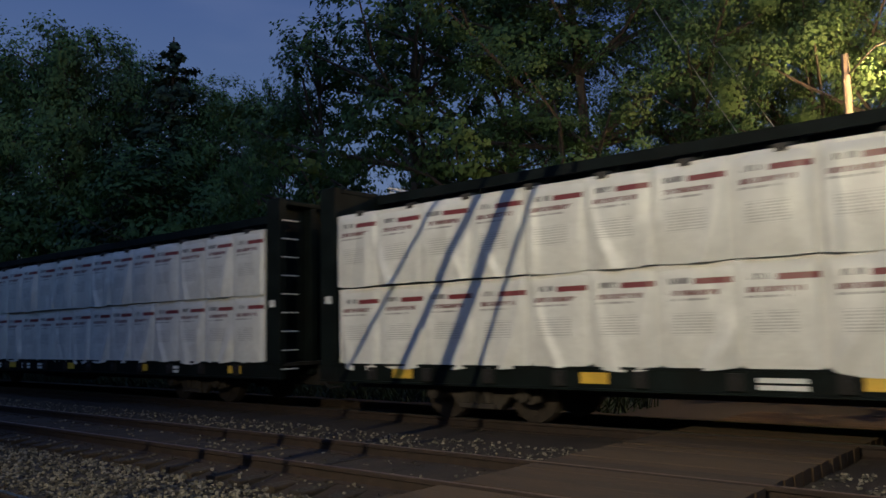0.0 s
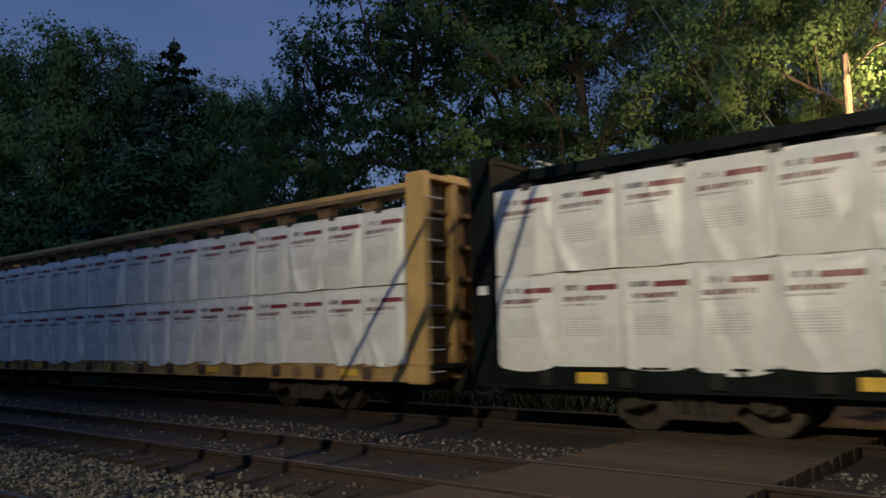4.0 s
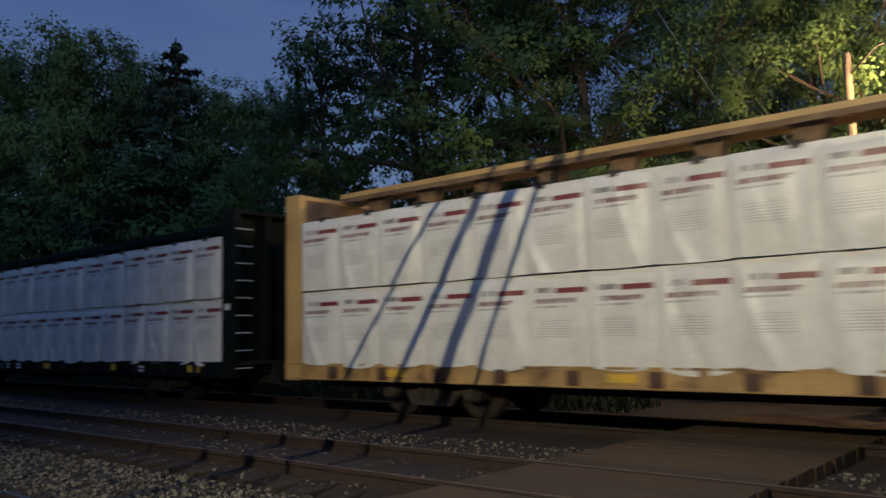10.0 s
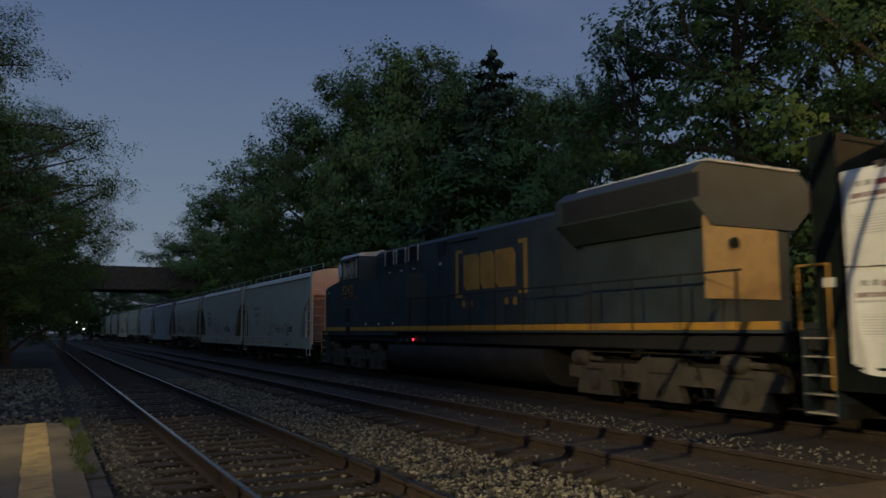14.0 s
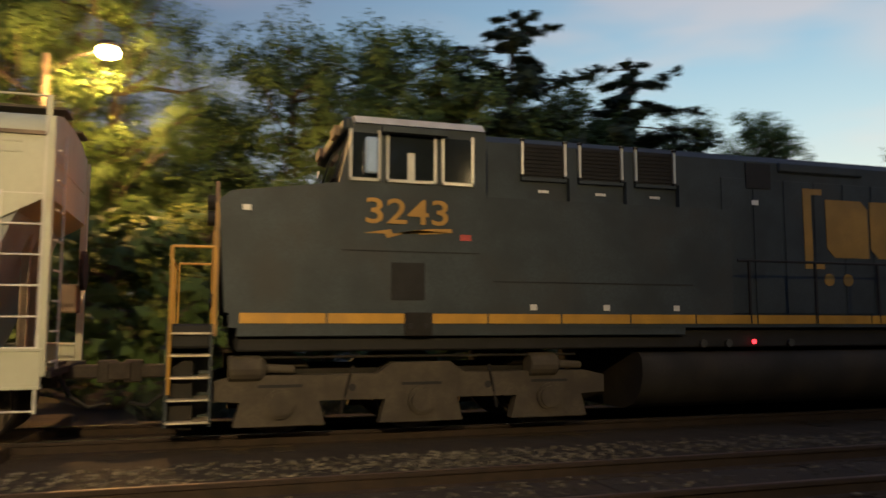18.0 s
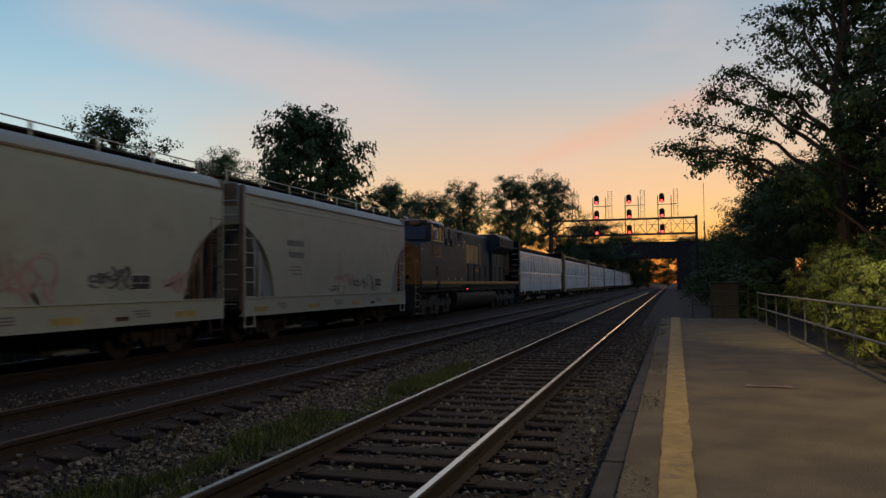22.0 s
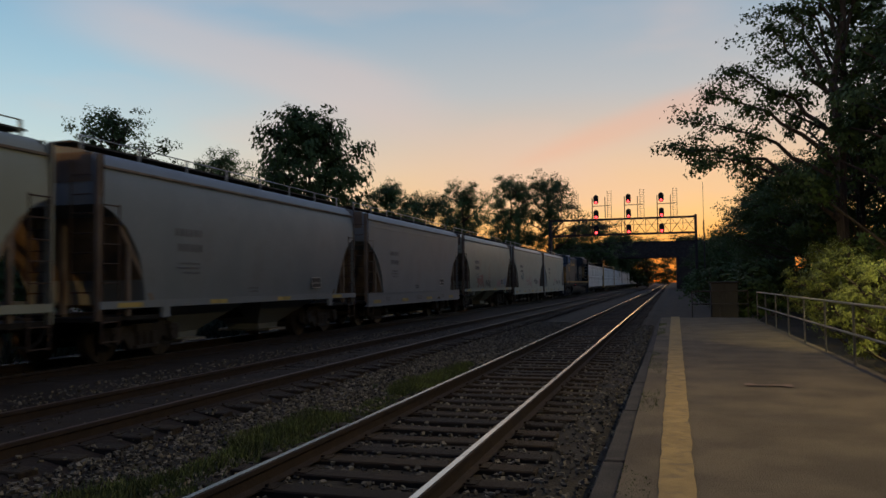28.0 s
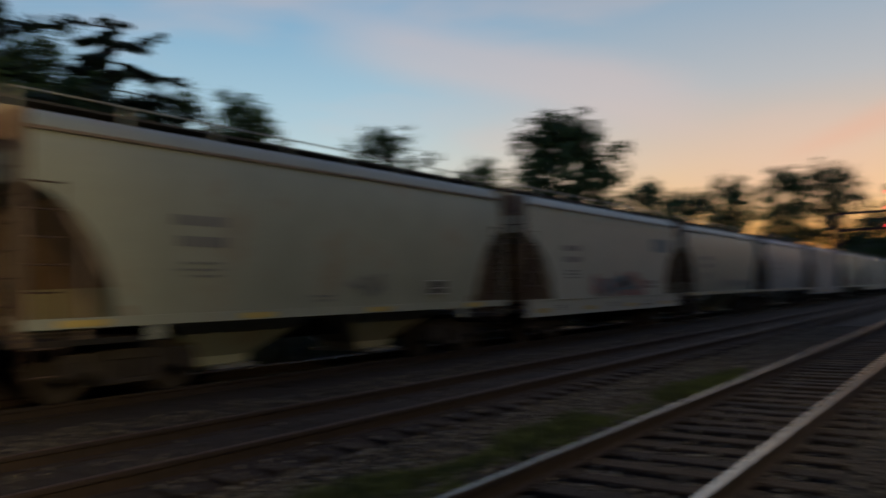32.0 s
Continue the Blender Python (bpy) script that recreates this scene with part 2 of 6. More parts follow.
M_LOCO = material("dark_blue_loco_paint", (0.037, 0.049, 0.057), 0.55, var=0.25, scale=1.2, bump=0.06, stain=(0.042, 0.044, 0.044), stain_amount=0.6, stain_scale=1.0, spec=0.22)
M_LOCOGREY = material("dusty_loco_skirt", (0.040, 0.042, 0.042), 0.6, var=0.3, scale=2, bump=0.1, stain=(0.08, 0.065, 0.05), stain_amount=0.6)
M_TANK = material("dusty_brown_tank", (0.026, 0.024, 0.022), 0.75, var=0.35, scale=1.5, bump=0.1, stain=(0.045, 0.036, 0.027), stain_amount=0.7, spec=0.25)
M_PIPE = material("weathered_grey_pipe", (0.20, 0.195, 0.17), 0.5, 0.4, var=0.3, scale=6, bump=0.15, stain=(0.09, 0.07, 0.05), stain_amount=0.6, stain_scale=6)
M_DECAL = material("faded_yellow_decal", (0.34, 0.185, 0.035), 0.5, var=0.2, scale=2, bump=0.04, stain=(0.22, 0.12, 0.04), stain_amount=0.5)
M_LOCOYEL = material("loco_yellow", (0.44, 0.23, 0.03), 0.45, var=0.2, scale=2, bump=0.06, stain=(0.25, 0.14, 0.05), stain_amount=0.5)
M_LOCOROOF = material("pale_cab_roof", (0.48, 0.47, 0.44), 0.6, var=0.2, scale=2, bump=0.1, stain=(0.2, 0.19, 0.17), stain_amount=0.6)
M_BLACK = material("matt_black", (0.010, 0.010, 0.011), 0.8, var=0.3, bump=0.2)
M_GLASS = material("dark_cab_glass", (0.012, 0.016, 0.020), 0.06, var=0.1, bump=0.0, spec=0.7)
M_WINFRAME = material("bright_window_frame", (0.42, 0.42, 0.40), 0.35, 0.5, var=0.1, bump=0.0)
M_HEADLIGHT = material("headlight_glow", (1.0, 0.6, 0.25), 0.4, emit=(1.0, 0.30, 0.04), strength=2.6, bump=0.0)
M_FILAMENT = material("lamp_core_glow", (1.0, 0.7, 0.3), 0.4, emit=(1.0, 0.20, 0.003), strength=420.0, bump=0.0)
M_MARKER = material("red_marker_glow", (0.8, 0.05, 0.05), 0.4, emit=(1.0, 0.03, 0.05), strength=3.0, bump=0.0)
M_SIGRED = material("signal_red_glow", (0.9, 0.05, 0.04), 0.4, emit=(1.0, 0.05, 0.06), strength=5.0, bump=0.0)
M_LAMPGLOW = material("sodium_lamp_glow", (1.0, 0.8, 0.4), 0.4, emit=(1.0, 0.66, 0.25), strength=60.0, bump=0.0)
M_RED = material("faded_red_paint", (0.36, 0.05, 0.045), 0.55, var=0.3, bump=0.05)
M_BLUEPAINT = material("faded_blue_paint", (0.08, 0.16, 0.26), 0.55, var=0.3, bump=0.05)
M_POLE = material("weathered_pole_wood", (0.16, 0.125, 0.09), 0.9, var=0.3, scale=5, bump=0.5, stretch=(4, 4, 0.6))


def hopper_paint(name, base, stain, amount):
    return material(name, base, 0.5, var=0.10, scale=0.9, fine=12, bump=0.05, stain=stain, stain_amount=amount, stain_scale=0.9)


M_HOP_WHITE = hopper_paint("pale_grey_hopper_paint", (0.375, 0.392, 0.315), (0.25, 0.20, 0.15), 0.45)
M_HOP_GREY = hopper_paint("mid_grey_hopper_paint", (0.29, 0.31, 0.27), (0.20, 0.17, 0.14), 0.5)
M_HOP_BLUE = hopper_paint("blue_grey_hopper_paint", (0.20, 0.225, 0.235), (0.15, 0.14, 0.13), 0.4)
M_HOP_TAN = hopper_paint("tan_grey_hopper_paint", (0.285, 0.30, 0.235), (0.24, 0.18, 0.12), 0.5)
# rust brown, also used to paint shade on the far ends and eaves
M_HOP_END = material("rusty_shaded_hopper_brown", (0.20, 0.15, 0.105), 0.75, var=0.35, scale=1.5, bump=0.2, stain=(0.10, 0.06, 0.035), stain_amount=0.7)


def print_on_wrap(m, unit):
    """Rows of printing on the wrap, once on every unit of the pack: a red bar and lines of grey text."""
    t = m.node_tree
    b = t.nodes["Principled BSDF"]
    link = b.inputs["Base Color"].links[0]
    col = link.from_socket
    sp = t.nodes.new("ShaderNodeSeparateXYZ")
    t.links.new(t.nodes.new("ShaderNodeTexCoord").outputs["Object"], sp.inputs[0])

    def calc(op, a, c=0.0):
        n = t.nodes.new("ShaderNodeMath")
        n.operation = op
        for i, v in enumerate((a, c)):
            if isinstance(v, (int, float)):
                n.inputs[i].default_value = v
            else:
                t.links.new(v, n.inputs[i])
        return n.outputs[0]

    def grain(sx, sz):
        mp = t.nodes.new("ShaderNodeMapping")
        t.links.new(sp.inputs[0].links[0].from_socket, mp.inputs[0])
        mp.inputs["Scale"].default_value = (1, sx, sz)
        n = t.nodes.new("ShaderNodeTexNoise")
        n.inputs["Scale"].default_value, n.inputs["Detail"].default_value = 1.0, 1.0
        t.links.new(mp.outputs[0], n.inputs["Vector"])
        return n.outputs[0]

    u = calc("FRACT", calc("ADD", calc("DIVIDE", sp.outputs[1], unit), 20.0))
    z = sp.outputs[2]

    def area(u0, u1, z0, z1):
        return calc("MULTIPLY", calc("MULTIPLY", calc("GREATER_THAN", u, u0), calc("LESS_THAN", u, u1)), calc("MULTIPLY", calc("GREATER_THAN", z, z0), calc("LESS_THAN", z, z1)))

    def lay(mask, ink, amount):
        n = t.nodes.new("ShaderNodeMix")
        n.data_type = "RGBA"
        t.links.new(calc("MULTIPLY", mask, amount), n.inputs[0])
        t.links.new(col, n.inputs[6])
        n.inputs[7].default_value = (*ink, 1)
        return n.outputs[2]

    letters = calc("GREATER_THAN", grain(26, 3), 0.46)
    small = calc("MULTIPLY", calc("GREATER_THAN", grain(60, 2), 0.44), calc("LESS_THAN", calc("FRACT", calc("MULTIPLY", z, 26.0)), 0.5))
    col = lay(area(0.50, 0.97, 1.075, 1.155), (0.15, 0.014, 0.018), 0.97)
    col = lay(calc("MULTIPLY", area(0.16, 0.44, 1.09, 1.17), letters), (0.13, 0.12, 0.12), 0.85)
    col = lay(calc("MULTIPLY", area(0.14, 0.80, 0.93, 1.0), letters), (0.13, 0.04, 0.04), 0.9)
    col = lay(calc("MULTIPLY", area(0.14, 0.66, 0.86, 0.89), letters), (0.18, 0.17, 0.17), 0.7)
    col = lay(calc("MULTIPLY", area(0.20, 0.72, 0.40, 0.70), small), (0.27, 0.26, 0.26), 0.55)
    t.links.new(col, b.inputs["Base Color"])


def crease(m, scale, strength):
    """Sharp crinkles of taut plastic film on top of the soft relief."""
    t = m.node_tree
    b = t.nodes["Principled BSDF"]
    n = t.nodes.new("ShaderNodeTexNoise")
    n.noise_type = "RIDGED_MULTIFRACTAL"
    n.inputs["Scale"].default_value, n.inputs["Detail"].default_value, n.inputs["Distortion"].default_value = scale, 2.0, 0.6
    mp = t.nodes.new("ShaderNodeMapping")
    mp.inputs["Rotation"].default_value, mp.inputs["Scale"].default_value = (0.5, 0, 0), (1, 1.0, 0.45)
    t.links.new(t.nodes.new("ShaderNodeTexCoord").outputs["Object"], mp.inputs[0])
    t.links.new(mp.outputs[0], n.inputs["Vector"])
    bp = t.nodes.new("ShaderNodeBump")
    bp.inputs["Strength"].default_value, bp.inputs["Distance"].default_value = strength, 0.03
    t.links.new(n.outputs[0], bp.inputs["Height"])
    t.links.new(b.inputs["Normal"].links[0].from_socket, bp.inputs["Normal"])
    t.links.new(bp.outputs[0], b.inputs["Normal"])


crease(M_WRAP, 2.2, 0.35)
M_FARWRAP = M_WRAP
M_WRAP = M_WRAP.copy()
M_WRAP.name = "printed_lumber_wrap"
print_on_wrap(M_WRAP, 1.055)

# ---- mesh kit ----
def box(bm, x0, x1, y0, y1, z0, z1, m=None):
    q = bmesh.ops.create_cube(bm, size=1.0)["verts"]
    bmesh.ops.scale(bm, vec=(abs(x1 - x0), abs(y1 - y0), abs(z1 - z0)), verts=q)
    bmesh.ops.translate(bm, vec=((x0 + x1) / 2, (y0 + y1) / 2, (z0 + z1) / 2), verts=q)
    if m is not None:
        bmesh.ops.transform(bm, matrix=m, verts=q)
    return q


def rod(bm, a, b, r, r2=None, n=8):
    a, b = Vector(a), Vector(b)
    d = b - a
    m = Matrix.Translation((a + b) / 2) @ d.to_track_quat("Z", "Y").to_matrix().to_4x4()
    return bmesh.ops.create_cone(bm, cap_ends=True, segments=n, radius1=r, radius2=r if r2 is None else r2, depth=d.length, matrix=m)["verts"]


def disc_x(bm, x0, x1, y, z, r, n=20):
    return rod(bm, (x0, y, z), (x1, y, z), r, n=n)


def prism(bm, pts, x0, x1, axis="x"):
    """A slab: the outline pts, drawn between x0 and x1 along the axis."""
    def at(p, k):
        return (k, p[0], p[1]) if axis == "x" else ((p[0], k, p[1]) if axis == "y" else (p[0], p[1], k))
    a = [bm.verts.new(at(p, x0)) for p in pts]
    b = [bm.verts.new(at(p, x1)) for p in pts]
    bm.faces.new(a)
    bm.faces.new(b[::-1])
    for i in range(len(pts)):
        j = (i + 1) % len(pts)
        bm.faces.new((a[j], a[i], b[i], b[j]))
    return a + b


def loft(bm, rings, caps=True):
    vs = [[bm.verts.new(p) for p in r] for r in rings]
    for a, b in zip(vs, vs[1:]):
        for i in range(len(a)):
            j = (i + 1) % len(a)
            bm.faces.new((a[i], a[j], b[j], b[i]))
    if caps:
        bm.faces.new(vs[0][::-1])
        bm.faces.new(vs[-1])
    return vs


def bevel(bm, w=0.01, seg=1):
    es = [e_ for e_ in bm.edges if len(e_.link_faces) == 2 and e_.calc_face_angle(0) > 0.6]
    bmesh.ops.bevel(bm, geom=es, offset=w, segments=seg, affect="EDGES", clamp_overlap=True)


def finish(bm, name, mat, smooth=False):
    bmesh.ops.recalc_face_normals(bm, faces=bm.faces)
    me = bpy.data.meshes.new(name)
    bm.to_mesh(me)
    bm.free()
    for m in (mat if isinstance(mat, (list, tuple)) else [mat]):
        me.materials.append(m)
    if smooth:
        me.polygons.foreach_set("use_smooth", [True] * len(me.polygons))
    return me


def part(name, bm, mat, parent=None, label="", smooth=False, at=None):
    me = bm if isinstance(bm, bpy.types.Mesh) else finish(bm, name, mat, smooth)
    ob = new(name, me)
    if parent is not None:
        ob.parent = parent
    if at is not None:
        ob.matrix_basis = at if isinstance(at, Matrix) else Matrix.Translation(at)
    if label:
        ob["label"] = label
    return ob


def boxes(name, items, mat, parent=None, label="", bev=0.0, at=None):
    bm = bmesh.new()
    for it in items:
        box(bm, *it)
    if bev:
        bevel(bm, bev)
    return part(name, bm, mat, parent, label, at=at)


def rods(name, items, mat, parent=None, label="", n=8):
    bm = bmesh.new()
    for a, b, r in items:
        rod(bm, a, b, r, n=n)
    return part(name, bm, mat, parent, label)


def empty(name, m=None):
    ob = new(name)
    ob.empty_display_size = 0.3
    if m is not None:
        ob.matrix_basis = m
    return ob


def raw_mesh(name, verts, faces, mat):
    me = bpy.data.meshes.new(name)
    me.from_pydata([tuple(v) for v in verts], [], faces)
    for m in (mat if isinstance(mat, (list, tuple)) else [mat]):
        me.materials.append(m)
    me.update()
    return me


def quads_mesh(name, corners, mat):
    """corners: array (n, k, 3): one loose k-cornered leaf each."""
    n, k = corners.shape[:2]
    me = bpy.data.meshes.new(name)
    me.vertices.add(k * n)
    me.vertices.foreach_set("co", corners.reshape(-1).astype(np.float32))
    me.loops.add(k * n)
    me.loops.foreach_set("vertex_index", np.arange(k * n, dtype=np.int32))
    me.polygons.add(n)
    me.polygons.foreach_set("loop_start", np.arange(n, dtype=np.int32) * k)
    me.update(calc_edges=True)
    me.validate()
    me.materials.append(mat)
    return me


RNG = np.random.default_rng(7)
TX = -11.4                       # centre line of the train's track
NEAR, MID = -2.45, -6.75         # centre lines of the two other tracks

# ---- ground, tracks, platform ----
def ground():
    bm = bmesh.new()
    box(bm, -900, 900, -900, 1500, -0.9, -0.30)
    tagged(part("ground", bm, M_SOIL), "dark bare soil stretching to the horizon", "ground", kind="structure")

    def bed(name, x0, x1, top, mat, label):
        nx, ys = 14, np.concatenate([np.arange(-140, -20, 4.0), np.arange(-20, 26, 0.5), np.arange(26, 200, 4.0)])
        xs = np.linspace(x0, x1, nx)
        vs = []
        for y in ys:
            for i, x in enumerate(xs):
                edge = 1.0 if 0 < i < nx - 1 else 0.0
                vs.append((x, y, -0.31 + edge * (0.31 + top + 0.035 * noise.noise((x * 1.7, y * 1.7, 3.0)))))
        fs = [(j * nx + i, j * nx + i + 1, (j + 1) * nx + i + 1, (j + 1) * nx + i) for j in range(len(ys) - 1) for i in range(nx - 1)]
        tagged(part(name, raw_mesh(name, vs, fs, mat), None), label, "ballast", kind="structure")

    bed("ballast_near", -5.35, -0.50, -0.215, M_BALLAST, "grey crushed stone ballast under the near track")
    bed("ballast_far", -14.6, -5.15, -0.165, M_RUSTBED, "rust-stained dirty ballast under the two far tracks")
    bed("ballast_verge", -0.4, 6.0, -0.26, M_BALLAST, "dirty gravel verge beside the platform")


def stones(name, n, x0, x1, y0, y1, z, size, label, keep=None):
    """Loose ballast: each stone a squashed, skewed eight-corner lump."""
    cube = np.array([[-1, -1, -1], [1, -1, -1], [1, 1, -1], [-1, 1, -1], [-1, -1, 1], [1, -1, 1], [1, 1, 1], [-1, 1, 1]], float) * 0.5
    face = np.array([[0, 3, 2, 1], [4, 5, 6, 7], [0, 1, 5, 4], [1, 2, 6, 5], [2, 3, 7, 6], [3, 0, 4, 7]])
    px, py = RNG.uniform(x0, x1, n), RNG.uniform(0, 1, n)
    mid = (y0 + y1) / 2
    py = mid + (py * 2 - 1) * np.abs(py * 2 - 1) ** 0.35 * (y1 - y0) / 2
    if keep is not None:
        ok = keep(px, py)
        px, py = px[ok], py[ok]
    n = len(px)
    s = RNG.uniform(0.55, 1.3, n) * size
    jit = cube[None] * (1 + RNG.uniform(-0.35, 0.35, (n, 8, 3)))
    jit *= (s[:, None] * np.stack([RNG.uniform(0.8, 1.3, n), RNG.uniform(0.8, 1.3, n), RNG.uniform(0.5, 0.9, n)], 1))[:, None, :]
    a, b = RNG.uniform(0, 6.28, n), RNG.uniform(-0.7, 0.7, n)
    ca, sa, cb, sb = np.cos(a), np.sin(a), np.cos(b), np.sin(b)
    x, y, zz = jit[..., 0], jit[..., 1], jit[..., 2]
    y, zz = y * cb[:, None] - zz * sb[:, None], y * sb[:, None] + zz * cb[:, None]
    x, y = x * ca[:, None] - y * sa[:, None], x * sa[:, None] + y * ca[:, None]
    v = np.stack([x + px[:, None], y + py[:, None], zz + z + s[:, None] * 0.2 + RNG.uniform(-0.012, 0.03, n)[:, None]], -1)
    # shared corners per stone, so that each stone is one island
    me = bpy.data.meshes.new(name)
    me.from_pydata(v.reshape(-1, 3).tolist(), [], (face[None] + 8 * np.arange(n)[:, None, None]).reshape(-1, 4).tolist())
    me.materials.append(M_STONE)
    me.update()
    return tagged(part(name, me, None), label, "gravel", kind="stuff")


def rail(name, x, y0, y1, top_mat, label):
    prof = [(-0.070, -0.172), (0.070, -0.172), (0.070, -0.158), (0.014, -0.140), (0.011, -0.055), (0.036, -0.042), (0.036, -0.006), (0.024, -0.001), (-0.024, -0.001), (-0.036, -0.006), (-0.036, -0.042), (-0.011, -0.055), (-0.014, -0.140), (-0.070, -0.158)]
    bm = bmesh.new()
    prism(bm, prof, y0, y1, "y")
    ob = empty(name, Matrix.Translation((x, 0, 0)))
    part("rail_web", bm, M_RAILSIDE, ob)
    bm = bmesh.new()
    box(bm, -0.026, 0.026, y0, y1, -0.001, 0.003)
    part("rail_head", bm, top_mat, ob, "shiny running surface")
    return tagged(ob, label, "rail", group="rails of the tracks", kind="structure")


def tie_mesh(seed):
    r = random.Random(seed)
    bm = bmesh.new()
    box(bm, -1.3 + r.uniform(-0.04, 0.04), 1.3 + r.uniform(-0.04, 0.04), -0.115, 0.115, -0.36, -0.165)
    bevel(bm, 0.012)
    for x in (-0.752, 0.752):
        box(bm, x - 0.17, x + 0.17, -0.10, 0.10, -0.168, -0.156)
        for dx in (-0.09, 0.09):
            box(bm, x + dx - 0.012, x + dx + 0.012, -0.06, -0.035, -0.16, -0.135)
    return finish(bm, "tie", M_TIE)


def track(name, xc, y0, y1, near, top_mat, label):
    """near: the stretch in which each tie is an object; the others are joined."""
    ob = empty(name, Matrix.Translation((xc, 0, 0)))
    tagged(ob, label, "track", kind="structure")
    kinds = [tie_mesh(i + int(abs(xc) * 10)) for i in range(5)]
    r = random.Random(int(abs(xc) * 100))
    far = []
    y = y0
    while y < y1:
        if near[0] < y < near[1]:
            part("tie", kinds[r.randrange(5)], None, ob, at=pose(r.uniform(-0.05, 0.05), y, r.uniform(-0.012, 0.004), 0, 0, r.uniform(-1.2, 1.2)))
        else:
            far.append((-1.3, 1.3, y - 0.115, y + 0.115, -0.36, -0.166))
        y += 0.53
    vs, fs = [], []
    for a, b, c, d, e_, f_ in far:
        k = len(vs)
        vs += [(a, c, e_), (b, c, e_), (b, d, e_), (a, d, e_), (a, c, f_), (b, c, f_), (b, d, f_), (a, d, f_)]
        fs += [(k + 4, k + 5, k + 6, k + 7), (k, k + 1, k + 5, k + 4), (k + 2, k + 3, k + 7, k + 6), (k + 1, k + 2, k + 6, k + 5), (k + 3, k, k + 4, k + 7)]
    tagged(part("far_ties", raw_mesh("far_ties", vs, fs, M_TIE), None, ob), kind="stuff")
    return ob


def crossing():
    """Timber foot crossing over the far tracks: boards between and beside the rails."""
    ob = tagged(empty("foot_crossing", Matrix.Translation((0, -3.5, 0))), "worn brown timber foot crossing laid level with the rails", "crossing", kind="structure")
    r = random.Random(4)
    for xa, xb, n in ((-5.90, -5.05, 3), (-7.42, -6.09, 5), (-9.30, -7.60, 6), (-10.55, -9.42, 4), (-12.05, -10.75, 5), (-14.0, -12.25, 6)):
        w = (xb - xa) / n
        bm = bmesh.new()
        box(bm, -w / 2 + 0.003, w / 2 - 0.003, -1.27, 1.27, -0.17, -0.004)
        bevel(bm, 0.004)
        me = finish(bm, "crossing_board", M_PLANK)
        for i in range(n):
            skew = 0.055 * (xa + w * (i + 0.5) + 9.5)
            part("crossing_board", me, None, ob, at=pose(xa + w * (i + 0.5), -skew + r.uniform(-0.008, 0.008), r.uniform(-0.008, 0.0)))


def platform():
    bm = bmesh.new()
    nx, ys = 12, np.arange(-13.2, 30.6, 0.73)
    xs = np.linspace(-0.36, 2.80, nx)
    top = [[bm.verts.new((x, y, 0.10 + 0.008 * noise.noise((x, y * 0.8, 1)))) for x in xs] for y in ys]
    for a, b in zip(top, top[1:]):
        for i in range(nx - 1):
            bm.faces.new((a[i], a[i + 1], b[i + 1], b[i]))
    box(bm, -0.36, 2.80, ys[0], ys[-1], -0.32, 0.085)
    tagged(part("platform", bm, M_ASPHALT), "worn brown asphalt station platform", "platform", kind="structure")
    ob = tagged(empty("platform_edge"), "dark weathered timber edge of the platform", "kerb", kind="structure")
    y = -13.2
    r = random.Random(2)
    while y < 30.4:
        bm = bmesh.new()
        box(bm, -0.56, -0.368, y + 0.01, min(y + 2.40, 30.5), -0.33, 0.055 + r.uniform(-0.010, 0.008))
        bevel(bm, 0.012)
        part("edge_timber", bm, M_KERB, ob, at=(max(0.0, y) * 0.0045, 0, 0))
        y += 2.42
    # the yellow line has ragged edges
    bm = bmesh.new()
    ys = np.arange(-13.15, 30.4, 0.12)
    row = []
    for y in ys:
        a = float(np.interp(y, (-13, -8, 5, 30), (-0.07, -0.09, -0.11, -0.02))) + 0.016 * noise.noise((y * 2.3, 0, 0)) - 0.010 * noise.noise((y * 9, 3, 0))
        b = float(np.interp(y, (-13, -8, 5, 30), (0.20, 0.18, 0.12, 0.28))) + 0.016 * noise.noise((y * 2.0, 7, 0)) + 0.012 * noise.noise((y * 10, 5, 0))
        row.append((bm.verts.new((a, y, 0.1145)), bm.verts.new((b, y, 0.1145))))
    for p, q in zip(row, row[1:]):
        bm.faces.new((p[0], p[1], q[1], q[0]))
    tagged(part("yellow_safety_line", bm, M_YELLOW), "worn yellow safety line painted along the platform", "line marking", kind="structure")
    # faint paint marks
    for x, y, w in ((1.15, 10.55, 0.56), (0.95, 17.2, 0.6)):
        bm = bmesh.new()
        pts = []
        for i in range(15):
            u = i / 14
            pts.append((x - w / 2 + w * u, y + 0.05 * noise.noise((u * 4, x, 0)), (0.055 + 0.06 * abs(noise.noise((u * 6, x, 2)))) * (1.7 if u < 0.16 or u > 0.84 else 0.6 + 0.5 * (i % 2))))
        for (xa, ya, wa), (xb, yb, wb) in zip(pts, pts[1:]):
            bm.faces.new([bm.verts.new(p) for p in ((xa, ya - wa, 0.115), (xb, yb - wb, 0.115), (xb, yb + wb, 0.115), (xa, ya + wa, 0.115))])
        tagged(part("paint_mark", bm, M_REDMARK), "faint pink survey mark sprayed on the asphalt", "paint mark")


M_REDMARK = material("faded_pink_spray", (0.22, 0.145, 0.095), 0.85, var=0.3, scale=20)


